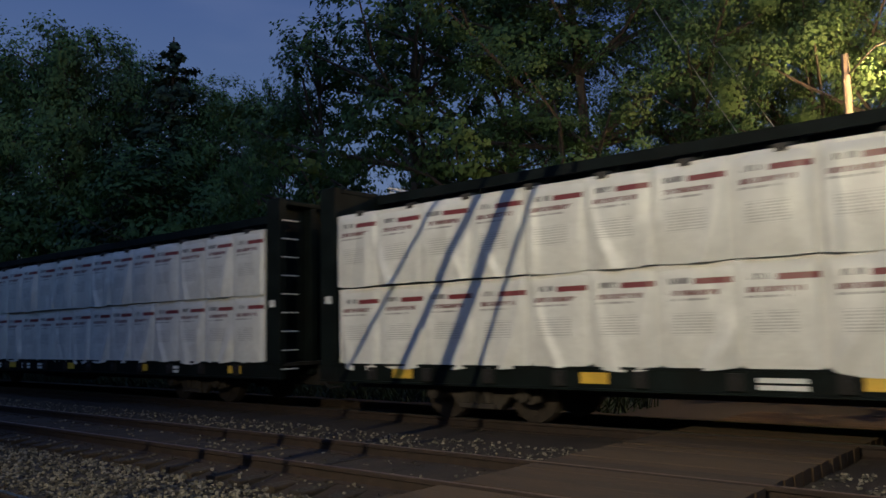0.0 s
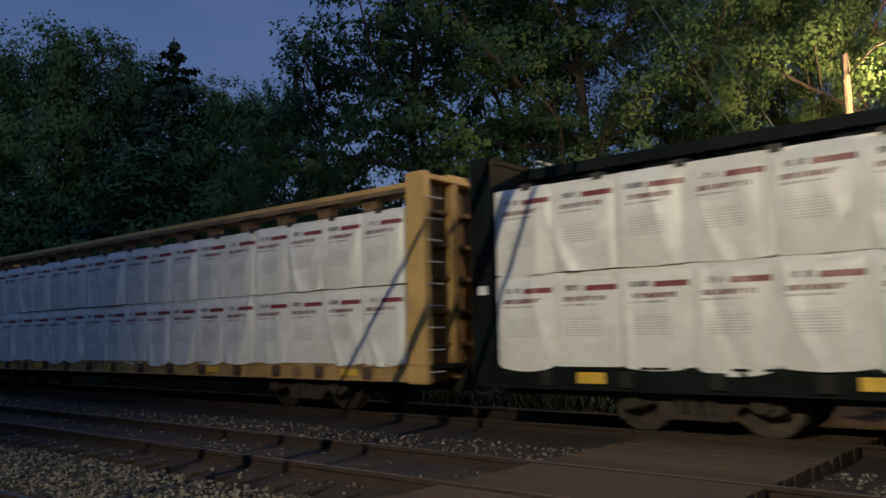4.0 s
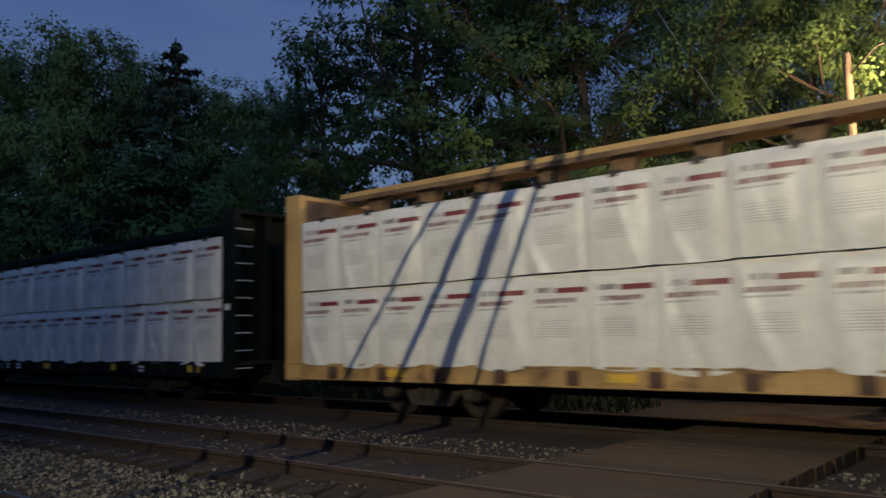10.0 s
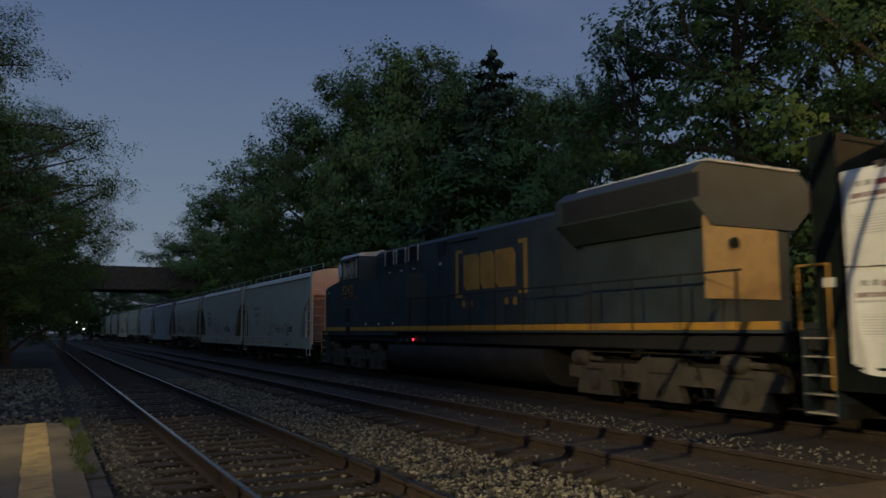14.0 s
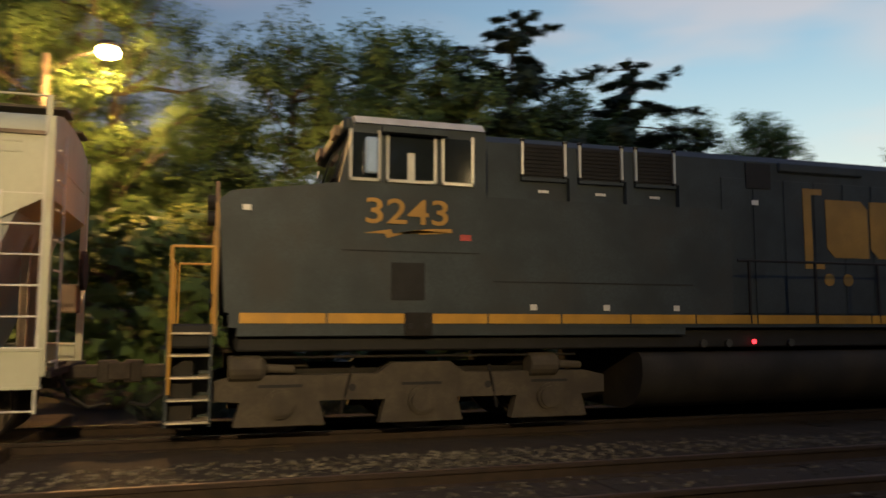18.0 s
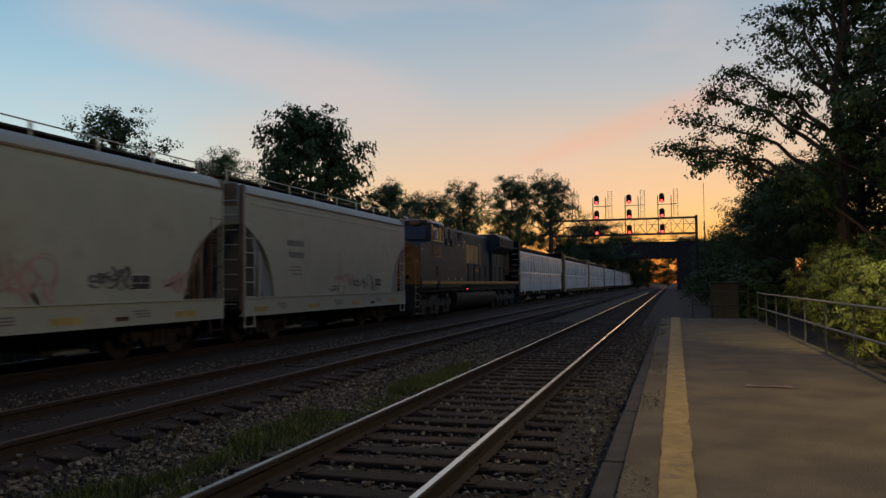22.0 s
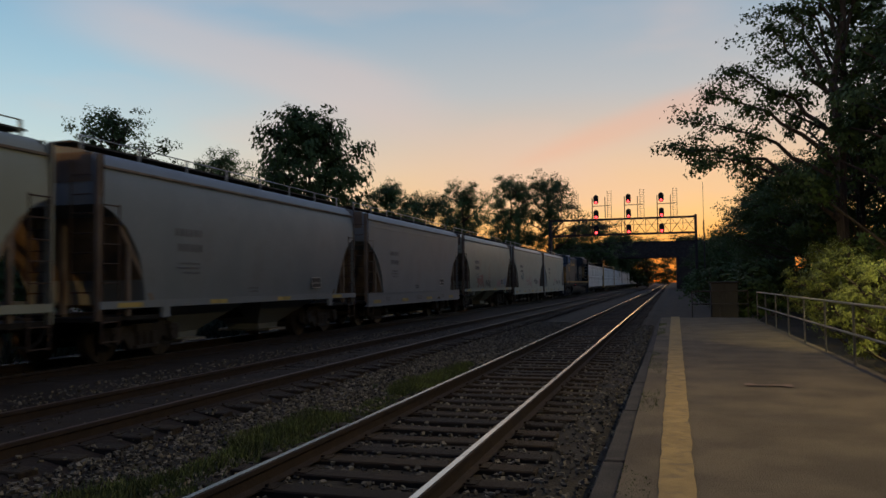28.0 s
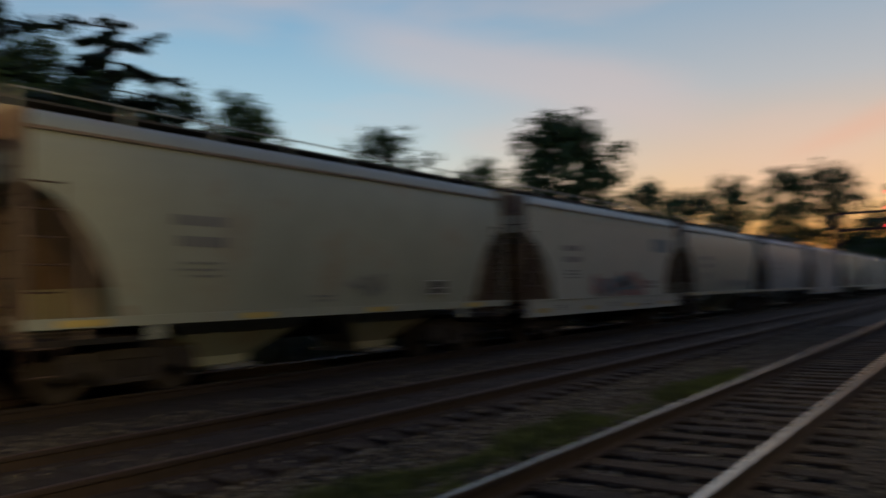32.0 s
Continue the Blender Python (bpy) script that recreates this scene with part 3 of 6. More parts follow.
def railing(name, pts, label, step=2.3, pipe=None):
    """A two-rail pipe railing along the points on the platform."""
    ob = tagged(empty(name), label, "railing", group="platform railings")
    for a, b in zip(pts, pts[1:]):
        a, b = Vector((*a, 0.08)), Vector((*b, 0.08))
        for z in (0.50, 0.97):
            bm = bmesh.new()
            rod(bm, a + Vector((0, 0, z)), b + Vector((0, 0, z)), 0.020, n=10)
            part("rail_pipe", bm, pipe or M_PIPE, ob, smooth=False)
        n = max(1, round((b - a).length / step))
        for i in range(n + 1):
            p = a.lerp(b, i / n)
            bm = bmesh.new()
            rod(bm, p, p + Vector((0, 0, 0.985)), 0.020, n=10)
            box(bm, p.x - 0.06, p.x + 0.06, p.y - 0.06, p.y + 0.06, p.z, p.z + 0.012)
            part("post", bm, pipe or M_PIPE, ob)


def station():
    platform()
    railing("platform_railing", [(2.70, 4.0), (2.70, 27.2)], "weathered two-rail steel pipe railing along the platform")
    railing("far_end_railing", [(0.75, 30.35), (2.70, 30.35)], "dark two-rail pipe railing across the far platform end", 1.0, M_DARKSTEEL)
    railing("end_railing", [(0.72, -13.5), (2.72, -13.5), (2.72, -6.0)], "steel pipe railing closing the platform end", 1.0)


def utility_cabinet():
    ob = tagged(empty("utility_cabinet", Matrix.Translation((2.05, 33.2, -0.3))), "dull grey signal cabinet standing beyond the platform end", "cabinet")
    boxes("body", [(-0.52, 0.52, -0.35, 0.35, 0.0, 1.65)], M_CABINET, ob, bev=0.02)
    boxes("roof", [(-0.58, 0.58, -0.42, 0.42, 1.65, 1.71)], M_CABINET, ob, bev=0.02)
    for x in (-0.5, 0.01):
        d = boxes("door", [(x, x + 0.49, -0.375, -0.352, 0.12, 1.58)], M_CABINET, ob, bev=0.006)
        boxes("door_handle", [(x + (0.42 if x < 0 else 0.04), x + (0.45 if x < 0 else 0.07), -0.40, -0.375, 1.0, 1.2)], M_DARKSTEEL, d)


M_CABINET = material("grey_cabinet_paint", (0.022, 0.021, 0.018), 0.6, var=0.2, scale=2, bump=0.1, stain=(0.05, 0.04, 0.03), stain_amount=0.5)
ground()
utility_cabinet()
track("near_track", NEAR, -120, 190, (-24, 50), M_RAILTOP, "single track with dark wooden ties in pale ballast")
track("middle_track", MID, -120, 190, (-30, 30), M_RAILDULL, "rusty track with dark ties sunk in dirt")
track("train_track", TX, -150, 190, (-20, 30), M_RAILTOP, "track on which the freight train runs")
for xc, mt, nm in ((NEAR, M_RAILTOP, "near"), (MID, M_RAILDULL, "middle"), (TX, M_RAILTOP, "far")):
    for sgn in (0.7525, -0.7525):
        rail("steel_rail", xc + sgn, -170, 420, mt, "bright-topped rusty steel rail" if mt is M_RAILTOP else "dull rust-brown steel rail")
crossing()
station()


def off_ties(px, py):
    d = np.abs(((py + 120) / 0.53) - np.round((py + 120) / 0.53)) * 0.53
    on_tie = (d < 0.125) & (np.abs(px - NEAR) < 1.3)
    near_rail = np.abs(np.abs(px - NEAR) - 0.7525) < 0.07
    return ~(on_tie & (RNG.uniform(0, 1, len(px)) < 0.97)) & ~near_rail


stones("ballast_stones_near_track", 24000, -3.9, -0.62, -26, 30, -0.212, 0.030, "loose grey crushed stones between the ties", off_ties)
stones("ballast_stones_between", 25000, -5.35, -3.8, -28, 32, -0.208, 0.031, "loose pale crushed stones between the tracks")
stones("ballast_stones_far", 6500, -9.4, -8.0, -26, 32, -0.165, 0.027, "scattered dirty stones between the far tracks", lambda x, y: (y < -4.9) | (y > -2.2))
stones("ballast_stones_sparse", 2600, -8.0, -5.4, -26, 32, -0.165, 0.026, "few dirty stones in the far track", lambda x, y: ((y < -4.9) | (y > -2.2)) & (np.abs(np.abs(x - MID) - 0.75) > 0.08))
stones("ballast_stones_verge", 4000, -0.5, 3.0, -40, -13.4, -0.25, 0.06, "loose grey stones beyond the platform end")


def grass_tufts():
    gen = np.random.default_rng(8)
    n = 26000
    py = gen.uniform(3.6, 15.0, n)
    px = -4.50 + gen.normal(0, 0.16, n) + 0.05 * py
    ok = np.array([noise.noise((x * 1.2, y * 0.45, 9.0)) > -0.02 for x, y in zip(px, py)])
    px, py = px[ok], py[ok]
    n = len(px)
    h, w = gen.uniform(0.03, 0.12, n), 0.007
    a, lean = gen.uniform(0, 6.28, n), gen.normal(0, 0.04, (n, 2))
    c = np.zeros((n, 4, 3))
    dx, dy = np.cos(a) * w, np.sin(a) * w
    for k, (s_, hh) in enumerate(((-1, 0), (1, 0), (0.3, 1), (-0.3, 1))):
        c[:, k, 0] = px + dx * s_ + lean[:, 0] * hh
        c[:, k, 1] = py + dy * s_ + lean[:, 1] * hh
        c[:, k, 2] = -0.205 + h * hh
    tagged(part("grass_strip", quads_mesh("grass_strip", c, M_GRASS), None), "thin strip of green weeds beside the track", "grass", kind="stuff")


def weeds(name, n, x0, x1, y0, y1, z, tall, cut, label, w=0.005, mat=None, gap=None):
    """Thin blades in loose patches."""
    gen = np.random.default_rng(31)
    px, py = gen.uniform(x0, x1, n), gen.uniform(y0, y1, n)
    ok = np.array([noise.noise((x * 2.2, y * 0.7, 4.0)) > cut for x, y in zip(px, py)])
    if gap is not None:
        ok &= (py < gap[0]) | (py > gap[1])
    px, py = px[ok], py[ok]
    n = len(px)
    h = gen.uniform(0.35, 1.0, n) * tall
    a, lean = gen.uniform(0, 6.28, n), gen.normal(0, tall * 0.4, (n, 2))
    c = np.zeros((n, 4, 3))
    for k, (s_, hh) in enumerate(((-1, 0), (1, 0), (0.3, 1), (-0.3, 1))):
        c[:, k, 0] = px + np.cos(a) * w * s_ + lean[:, 0] * hh
        c[:, k, 1] = py + np.sin(a) * w * s_ + lean[:, 1] * hh
        c[:, k, 2] = z + h * hh
    tagged(part(name, quads_mesh(name, c, mat or M_GRASS), None), label, "grass", kind="stuff")


grass_tufts()
weeds("platform_weeds", 5200, -0.37, -0.16, 4.0, 27.0, 0.098, 0.014, -0.10, "low green weeds in the joint of the platform edge")
weeds("platform_end_weeds", 2600, -0.52, -0.30, -13.6, -8.5, 0.05, 0.11, -0.05, "green weeds sprouting along the platform end")
weeds("trackside_weeds", 26000, -4.6, -3.5, 2.6, 13.0, -0.21, 0.075, 0.05, "scattered yellow-green weeds on the ballast shoulder")
# added dark strip: keeps lit ground from showing beneath the cars
weeds("rank_grass", 30000, -17.0, -14.2, -60.0, 70.0, -0.32, 0.85, -0.25, "rank dark grass added along the woods to hide lit ground", 0.022, M_NEEDLE, (-7.5, -1.0))

# ---- bridges, signal gantry, street lamp ----
def bridge(name, y, deck0, deck1, depth, x0, x1, label, abut):
    ob = tagged(empty(name, Matrix.Translation((0, y, 0))), label, "bridge", kind="structure")
    boxes("girder", [(x0, x1, -4.2, -3.8, deck0, deck1)], M_DARKSTEEL, ob)
    boxes("far_girder", [(x0, x1, 3.8, 4.2, deck0, deck1)], M_DARKSTEEL, ob)
    boxes("deck_slab", [(x0, x1, -3.8, 3.8, deck0 + 0.5, deck0 + 0.9)], M_CONC, ob)
    boxes("flange", [(x0, x1, -4.4, -3.6, deck0 - 0.06, deck0), (x0, x1, -4.4, -3.6, deck1, deck1 + 0.06)], M_DARKSTEEL, ob)
    for i in range(int((x1 - x0) / 2.4)):
        boxes("stiffener", [(x0 + 1.2 + 2.4 * i, x0 + 1.26 + 2.4 * i, -4.38, -4.2, deck0, deck1)], M_DARKSTEEL, ob)
    for a, b in abut:
        boxes("abutment", [(a, b, -4.5, 4.5, -0.5, deck0 - 0.06)], M_CONC, ob)
    boxes("guard_rail", [(x0, x1, -4.1, -4.0, deck1 + 0.5, deck1 + 0.58)], M_DARKSTEEL, ob)
    for i in range(int((x1 - x0) / 3)):
        boxes("guard_post", [(x0 + 0.5 + 3 * i, x0 + 0.6 + 3 * i, -4.1, -4.0, deck1, deck1 + 0.55)], M_DARKSTEEL, ob)


def signal_head(parent, x, z):
    bm = bmesh.new()
    prof = [(math.cos(a) * 0.36, math.sin(a) * 0.36 + (0.30 if math.sin(a) > 0 else -0.30)) for a in [i * math.tau / 20 for i in range(20)]]
    prism(bm, [(x + p, z + q) for p, q in prof], -0.05, 0.0, "y")
    box(bm, x - 0.2, x + 0.2, 0.0, 0.35, z - 0.55, z + 0.55)
    head = part("signal_head", bm, M_BLACK, parent, "black oval signal head")
    for k, on in ((0.32, False), (-0.05, False), (-0.38, True)):
        bm = bmesh.new()
        rod(bm, (x, -0.055, z + k), (x, -0.09, z + k), 0.17 if on else 0.11, n=14)
        part("lens", bm, M_SIGRED if on else M_BLACK, head, "glowing red lens" if on else "")
    bm = bmesh.new()
    for i in range(9):
        a0, a1 = math.pi * i / 9, math.pi * (i + 1) / 9
        pts = [(x + math.cos(a) * 0.2, z - 0.38 + math.sin(a) * 0.2) for a in (a0, a1)]
        bm.faces.new([bm.verts.new(p) for p in ((pts[0][0], -0.05, pts[0][1]), (pts[1][0], -0.05, pts[1][1]), (pts[1][0], -0.4, pts[1][1]), (pts[0][0], -0.4, pts[0][1]))])
    part("hood", bm, M_BLACK, head)


def gantry():
    y = 111.0
    ob = tagged(empty("signal_gantry", Matrix.Translation((0, y, 0))), "dark steel lattice signal gantry spanning the tracks, all signals red", "signal gantry")
    x0, x1, zb, zt = -16.5, 3.5, 8.15, 10.35
    for x in (x0, x1):
        for dy in (0.0, 1.2):
            boxes("gantry_post", [(x - 0.16, x + 0.16, dy - 0.14, dy + 0.14, -0.4, zt + 0.25)], M_DARKSTEEL, ob)
    for z in (zb, zt):
        for dy in (0.0, 1.2):
            boxes("chord", [(x0, x1, dy - 0.08, dy + 0.08, z - 0.09, z + 0.09)], M_DARKSTEEL, ob)
    n = 12
    w = (x1 - x0) / n
    for i in range(n):
        a, b = x0 + w * i, x0 + w * (i + 1)
        rods("brace", [((a, 0, zb), (b, 0, zt), 0.035)], M_DARKSTEEL, ob, n=5)
        rods("brace", [((b, 0, zb), (a, 0, zt), 0.035)], M_DARKSTEEL, ob, n=5)
        rods("brace", [((b, 1.2, zb), (b, 1.2, zt), 0.04)], M_DARKSTEEL, ob, n=5)
    boxes("walkway", [(x0, x1, 0.1, 1.1, zb + 0.1, zb + 0.14)], M_DARKSTEEL, ob)
    rods("handrail", [((x0, 0.0, zt - 0.9), (x1, 0.0, zt - 0.9), 0.03)], M_DARKSTEEL, ob, n=5)
    for x in (-9.9, -5.42, -0.98):
        boxes("signal_mast", [(x - 0.62, x - 0.50, 0.2, 0.32, zb, 13.5)], M_DARKSTEEL, ob)
        boxes("signal_mast", [(x + 1.18, x + 1.28, 0.2, 0.32, zt, 13.5)], M_DARKSTEEL, ob)
        for z in (12.25, 10.36):
            boxes("mast_platform", [(x - 0.62, x + 1.9, 0.1, 0.5, z, z + 0.06)], M_DARKSTEEL, ob)
        lad = [((x + 1.55, 0.3, 10.4), (x + 1.55, 0.3, 14.4), 0.03), ((x + 2.1, 0.3, 10.4), (x + 2.1, 0.3, 14.4), 0.03)]
        lad += [((x + 1.55, 0.3, 10.7 + 0.33 * i), (x + 2.1, 0.3, 10.7 + 0.33 * i), 0.02) for i in range(12)]
        rods("ladder", lad, M_DARKSTEEL, ob, n=5)
        for z in (13.15, 11.05, 8.85):
            signal_head(ob, x - 0.02, z)
    # the mast for the fourth track carries no lit head
    x = -14.3
    boxes("signal_mast", [(x - 0.62, x - 0.52, 0.2, 0.32, zt, 13.4), (x + 0.9, x + 1.0, 0.2, 0.32, zt, 13.4)], M_DARKSTEEL, ob)
    rods("ladder", [((x + 1.3, 0.3, 10.4), (x + 1.3, 0.3, 14.2), 0.03), ((x + 1.85, 0.3, 10.4), (x + 1.85, 0.3, 14.2), 0.03)] + [((x + 1.3, 0.3, 10.7 + 0.36 * i), (x + 1.85, 0.3, 10.7 + 0.36 * i), 0.02) for i in range(10)], M_DARKSTEEL, ob, n=5)
    boxes("mast_platform", [(x - 0.6, x + 1.8, 0.1, 0.5, 12.0, 12.06)], M_DARKSTEEL, ob)
    mast = tagged(empty("radio_mast", Matrix.Translation((4.4, 108, 0))), "thin dark whip aerial mast beside the gantry", "mast")
    rods("mast_pole", [((0, 0, -0.4), (0, 0, 9.5), 0.09)], M_DARKSTEEL, mast)
    rods("whip", [((0, 0, 9.5), (0, 0, 14.6), 0.03)], M_DARKSTEEL, mast)


def street_lamp():
    ob = tagged(empty("street_lamp", Matrix.Translation((-19.8, -3.75, 0))), "lit sodium street lamp on a wooden pole behind the train", "street lamp")
    bm = bmesh.new()
    rod(bm, (0, 0, -0.4), (0, 0, 7.85), 0.12, 0.085, n=12)
    part("pole", bm, M_POLE, ob, "weathered wooden pole", smooth=True)
    rods("arm", [((0, 0, 7.3), (0.4, 0.7, 7.75), 0.02), ((0.4, 0.7, 7.75), (0.75, 1.35, 7.8), 0.02)], M_DARKSTEEL, ob)
    bm = bmesh.new()
    bmesh.ops.create_uvsphere(bm, u_segments=16, v_segments=8, radius=0.17, matrix=Matrix.Translation((0.8, 1.45, 7.95)) @ Matrix.Diagonal((1, 1.3, 0.6, 1)))
    part("lamp_hood", bm, M_DARKSTEEL, ob, smooth=True)
    bm = bmesh.new()
    bmesh.ops.create_uvsphere(bm, u_segments=16, v_segments=8, radius=0.22, matrix=Matrix.Translation((0.8, 1.45, 7.76)) @ Matrix.Diagonal((1, 1.15, 0.8, 1)))
    part("bulb", bm, M_LAMPGLOW, ob, "glowing yellow sodium bulb", smooth=True)


def cable(name, a, b, sag, r, mat, label):
    cu = bpy.data.curves.new(name, "CURVE")
    cu.dimensions, cu.bevel_depth, cu.bevel_resolution = "3D", r, 2
    sp = cu.splines.new("POLY")
    sp.points.add(24)
    for i in range(25):
        u = i / 24
        p = Vector(a).lerp(Vector(b), u)
        sp.points[i].co = (p.x, p.y, p.z - sag * 4 * u * (1 - u), 1)
    cu.materials.append(mat)
    return tagged(new(name, cu), label, "cable")


def platform_lamp():
    """Lamp and guyed pole on the station side; only their light and shadows reach the view."""
    ob = tagged(empty("platform_lamp", Matrix.Translation((6.4, -3.0, 0))), "sodium lamp on a tall steel post behind the platform", "street lamp")
    bm = bmesh.new()
    rod(bm, (0, 0, -0.4), (0, 0, 7.3), 0.09, 0.06, n=12)
    part("post", bm, M_STEEL, ob, smooth=True)
    rods("arm", [((0, 0, 7.25), (-0.4, 0, 7.25), 0.03)], M_STEEL, ob)
    boxes("lamp_hood", [(-0.65, -0.2, -0.14, 0.14, 7.16, 7.28)], M_STEEL, ob, bev=0.03)
    pole = tagged(empty("cable_arm", Matrix.Translation((3.2, -3.16, 0))), "long steel bracket arm holding four anchored guy cables", "cable arm")
    rods("arm", [((0, 0, 7.42), (3.2, 0.16, 7.5), 0.03)], M_STEEL, pole)
    for (yb, zb), r in (((-10.24, 1.18), 0.008), ((-9.1, 0.98), 0.014), ((-8.18, 0.97), 0.020), ((-7.46, 0.98), 0.008)):
        k = 2.8 / 15.95
        y, z = -3.0 + k * (yb + 3.0) + 3.16, 7.0 + k * (zb - 7.0)
        d = Vector((0, y, z - 7.42))
        rods("guy_cable", [((0, 0, 7.42), tuple(Vector((0, 0, 7.42)) + d * (7.5 / -d.z)), r)], M_STEEL, pole)


# made-up posts, out of view, that go with the two fill spots
for lamp_y in (11.0, -10.0):
    ob = tagged(empty("fill_lamp_post", Matrix.Translation((3.4, lamp_y, 0))), "unseen steel post added to carry a fill light", "street lamp", group="platform lamps")
    rods("post", [((0, 0, -0.4), (0, 0, 6.25), 0.05)], M_STEEL, ob)
    rods("arm", [((0, 0, 6.2), (-0.4, 0, 6.2), 0.025)], M_STEEL, ob)
bridge("road_bridge_west", 187.0, 7.0, 10.6, 3.4, -26, 26, "dark steel girder road bridge against the sunset", ((-26, -15.5), (1.3, 26)))
bridge("road_bridge_east", -115.0, 7.0, 10.1, 3.2, -34, 30, "rust-brown steel girder road bridge over the tracks", ((-34, -24), (8.0, 30)))
gantry()
street_lamp()
platform_lamp()
cable("overhead_cable", (-21.5, -10.6, 14.0), (-21.5, -5.6, 4.5), 0.15, 0.018, M_STEEL, "thin overhead wire catching the lamp light")
cable("overhead_cable", (-22.0, -9.8, 14.0), (-22.0, -5.5, 6.0), 0.15, 0.015, M_STEEL, "thin overhead wire catching the lamp light")

# ---- trees ----
def leaf_quads(centres, size, flat=0.0, outward=None):
    """Small bent leaves; outward: the way that each faces, more or less."""
    n = len(centres)
    nrm = RNG.normal(size=(n, 3))
    if outward is not None:
        o = outward / (np.linalg.norm(outward, axis=1)[:, None] + 1e-6)
        nrm = nrm * 0.32 + o + np.array([0, 0, 0.25])
    nrm[:, 2] = nrm[:, 2] * (1 - flat) + flat * 1.5
    nrm /= np.linalg.norm(nrm, axis=1)[:, None]
    ref = RNG.normal(size=(n, 3))
    u = np.cross(nrm, ref)
    u /= np.linalg.norm(u, axis=1)[:, None]
    v = np.cross(nrm, u)
    s = RNG.uniform(0.6, 1.25, n)[:, None] * size
    u, v = u * s, v * s * 0.8
    bend = nrm * s * 0.25
    return np.stack([centres - u * 0.9 + v * 0.9, centres + u * 0.9 + v * 0.5 + bend, centres - v * 1.3], 1)


def crown_mesh(name, centres, size, outward, mat, round_=0.8):
    """Leaves whose shading follows the form of their clump more than each leaf's own tilt."""
    tri = leaf_quads(centres, size, outward=outward)
    o = outward / (np.linalg.norm(outward, axis=1)[:, None] + 1e-6)
    g = np.cross(tri[:, 1] - tri[:, 0], tri[:, 2] - tri[:, 0])
    g /= np.linalg.norm(g, axis=1)[:, None] + 1e-9
    back = (g * o).sum(1) < 0
    tri[back] = tri[back][:, [0, 2, 1]]
    g[back] *= -1
    n = o * round_ + g * (1 - round_)
    n /= np.linalg.norm(n, axis=1)[:, None] + 1e-9
    me = quads_mesh(name, tri, mat)
    me.normals_split_custom_set_from_vertices(np.repeat(n, 3, axis=0).tolist())
    return me


def limb(bm, a, b, r0, r1, seg=4, wob=0.05):
    a, b = Vector(a), Vector(b)
    L = (b - a).length
    pts = [a.lerp(b, i / seg) + Vector((random.uniform(-1, 1), random.uniform(-1, 1), random.uniform(-1, 1))) * (wob * L * (0 < i < seg)) for i in range(seg + 1)]
    for i in range(seg):
        k0, k1 = i / seg, (i + 1) / seg
        rod(bm, pts[i], pts[i + 1] + (pts[i + 1] - pts[i]) * 0.04, r0 + (r1 - r0) * k0, r0 + (r1 - r0) * k1, n=5 if r0 > 0.1 else 4)
    return pts


def tree_parts(seed, height, spread, base, n_limb, n_leaf, leaf, clump, mat, trunk_r=0.22, droop=0.0):
    """Trunk with limbs, and a crown of small leaves gathered round the limb ends."""
    random.seed(seed)
    bm = bmesh.new()
    top = height * 0.9
    spine = limb(bm, (0, 0, -0.4), (random.uniform(-0.5, 0.5), random.uniform(-0.5, 0.5), top), trunk_r, 0.05, 6, 0.02)
    ends = []
    for i in range(n_limb):
        k = base + (0.97 - base) * (i + random.random() * 0.7) / n_limb
        a = i * 2.4 + random.uniform(-0.5, 0.5)
        h = k * height
        j = min(5, int(k / 0.97 * 6))
        st = spine[j].lerp(spine[j + 1], 0.5)
        q = (k - base) / (1 - base)
        reach = spread * (0.55 + 0.75 * math.sin(math.pi * min(1, q * 0.82 + 0.12))) * random.uniform(0.65, 1.1) * (1 - 0.55 * q)
        e_ = Vector((math.cos(a) * reach, math.sin(a) * reach, min(height * 0.97, h + reach * random.uniform(0.1, 0.5) - droop * reach)))
        pts = limb(bm, (st.x, st.y, min(st.z, h)), e_, 0.075, 0.018, 3, 0.05)
        ends.append((e_, 1.0))
        for p in pts[1:3]:
            b = p + Vector((random.uniform(-1, 1), random.uniform(-1, 1), random.uniform(-0.2, 0.9))) * clump * 1.1
            rod(bm, p, b, 0.03, 0.01, n=3)
            ends.append((b, 0.8))
    ends.append((Vector((0, 0, height * 0.93)), 0.9))
    trunk = finish(bm, "trunk", M_BARK)
    cs, out = [], []
    per = n_leaf // len(ends)
    heart = np.array([0, 0, height * 0.55])
    for e_, k in ends:
        # each clump: some sprays of leaves around the limb's end
        sub = np.clip(RNG.normal(size=(7, 3)), -1.5, 1.5) * clump * 0.62 * k
        sub[:, 2] *= 0.7
        for s_ in sub:
            m = per // 7
            d = np.clip(RNG.normal(size=(m, 3)), -1.9, 1.9) * clump * 0.25 * k
            d[:, 2] *= 0.6
            cs.append(np.array(e_)[None] + s_[None] + d)
            far = cs[-1] - heart
            out.append((d / (clump * 0.26)) * 0.5 + s_[None] / (clump * 0.62) * 0.6 + far / (np.linalg.norm(far, axis=1)[:, None] + 0.1) * 0.9)
    c, o = np.concatenate(cs), np.concatenate(out)
    ok = c[:, 2] > 0.3
    return trunk, crown_mesh("crown", c[ok], leaf, o[ok], mat)


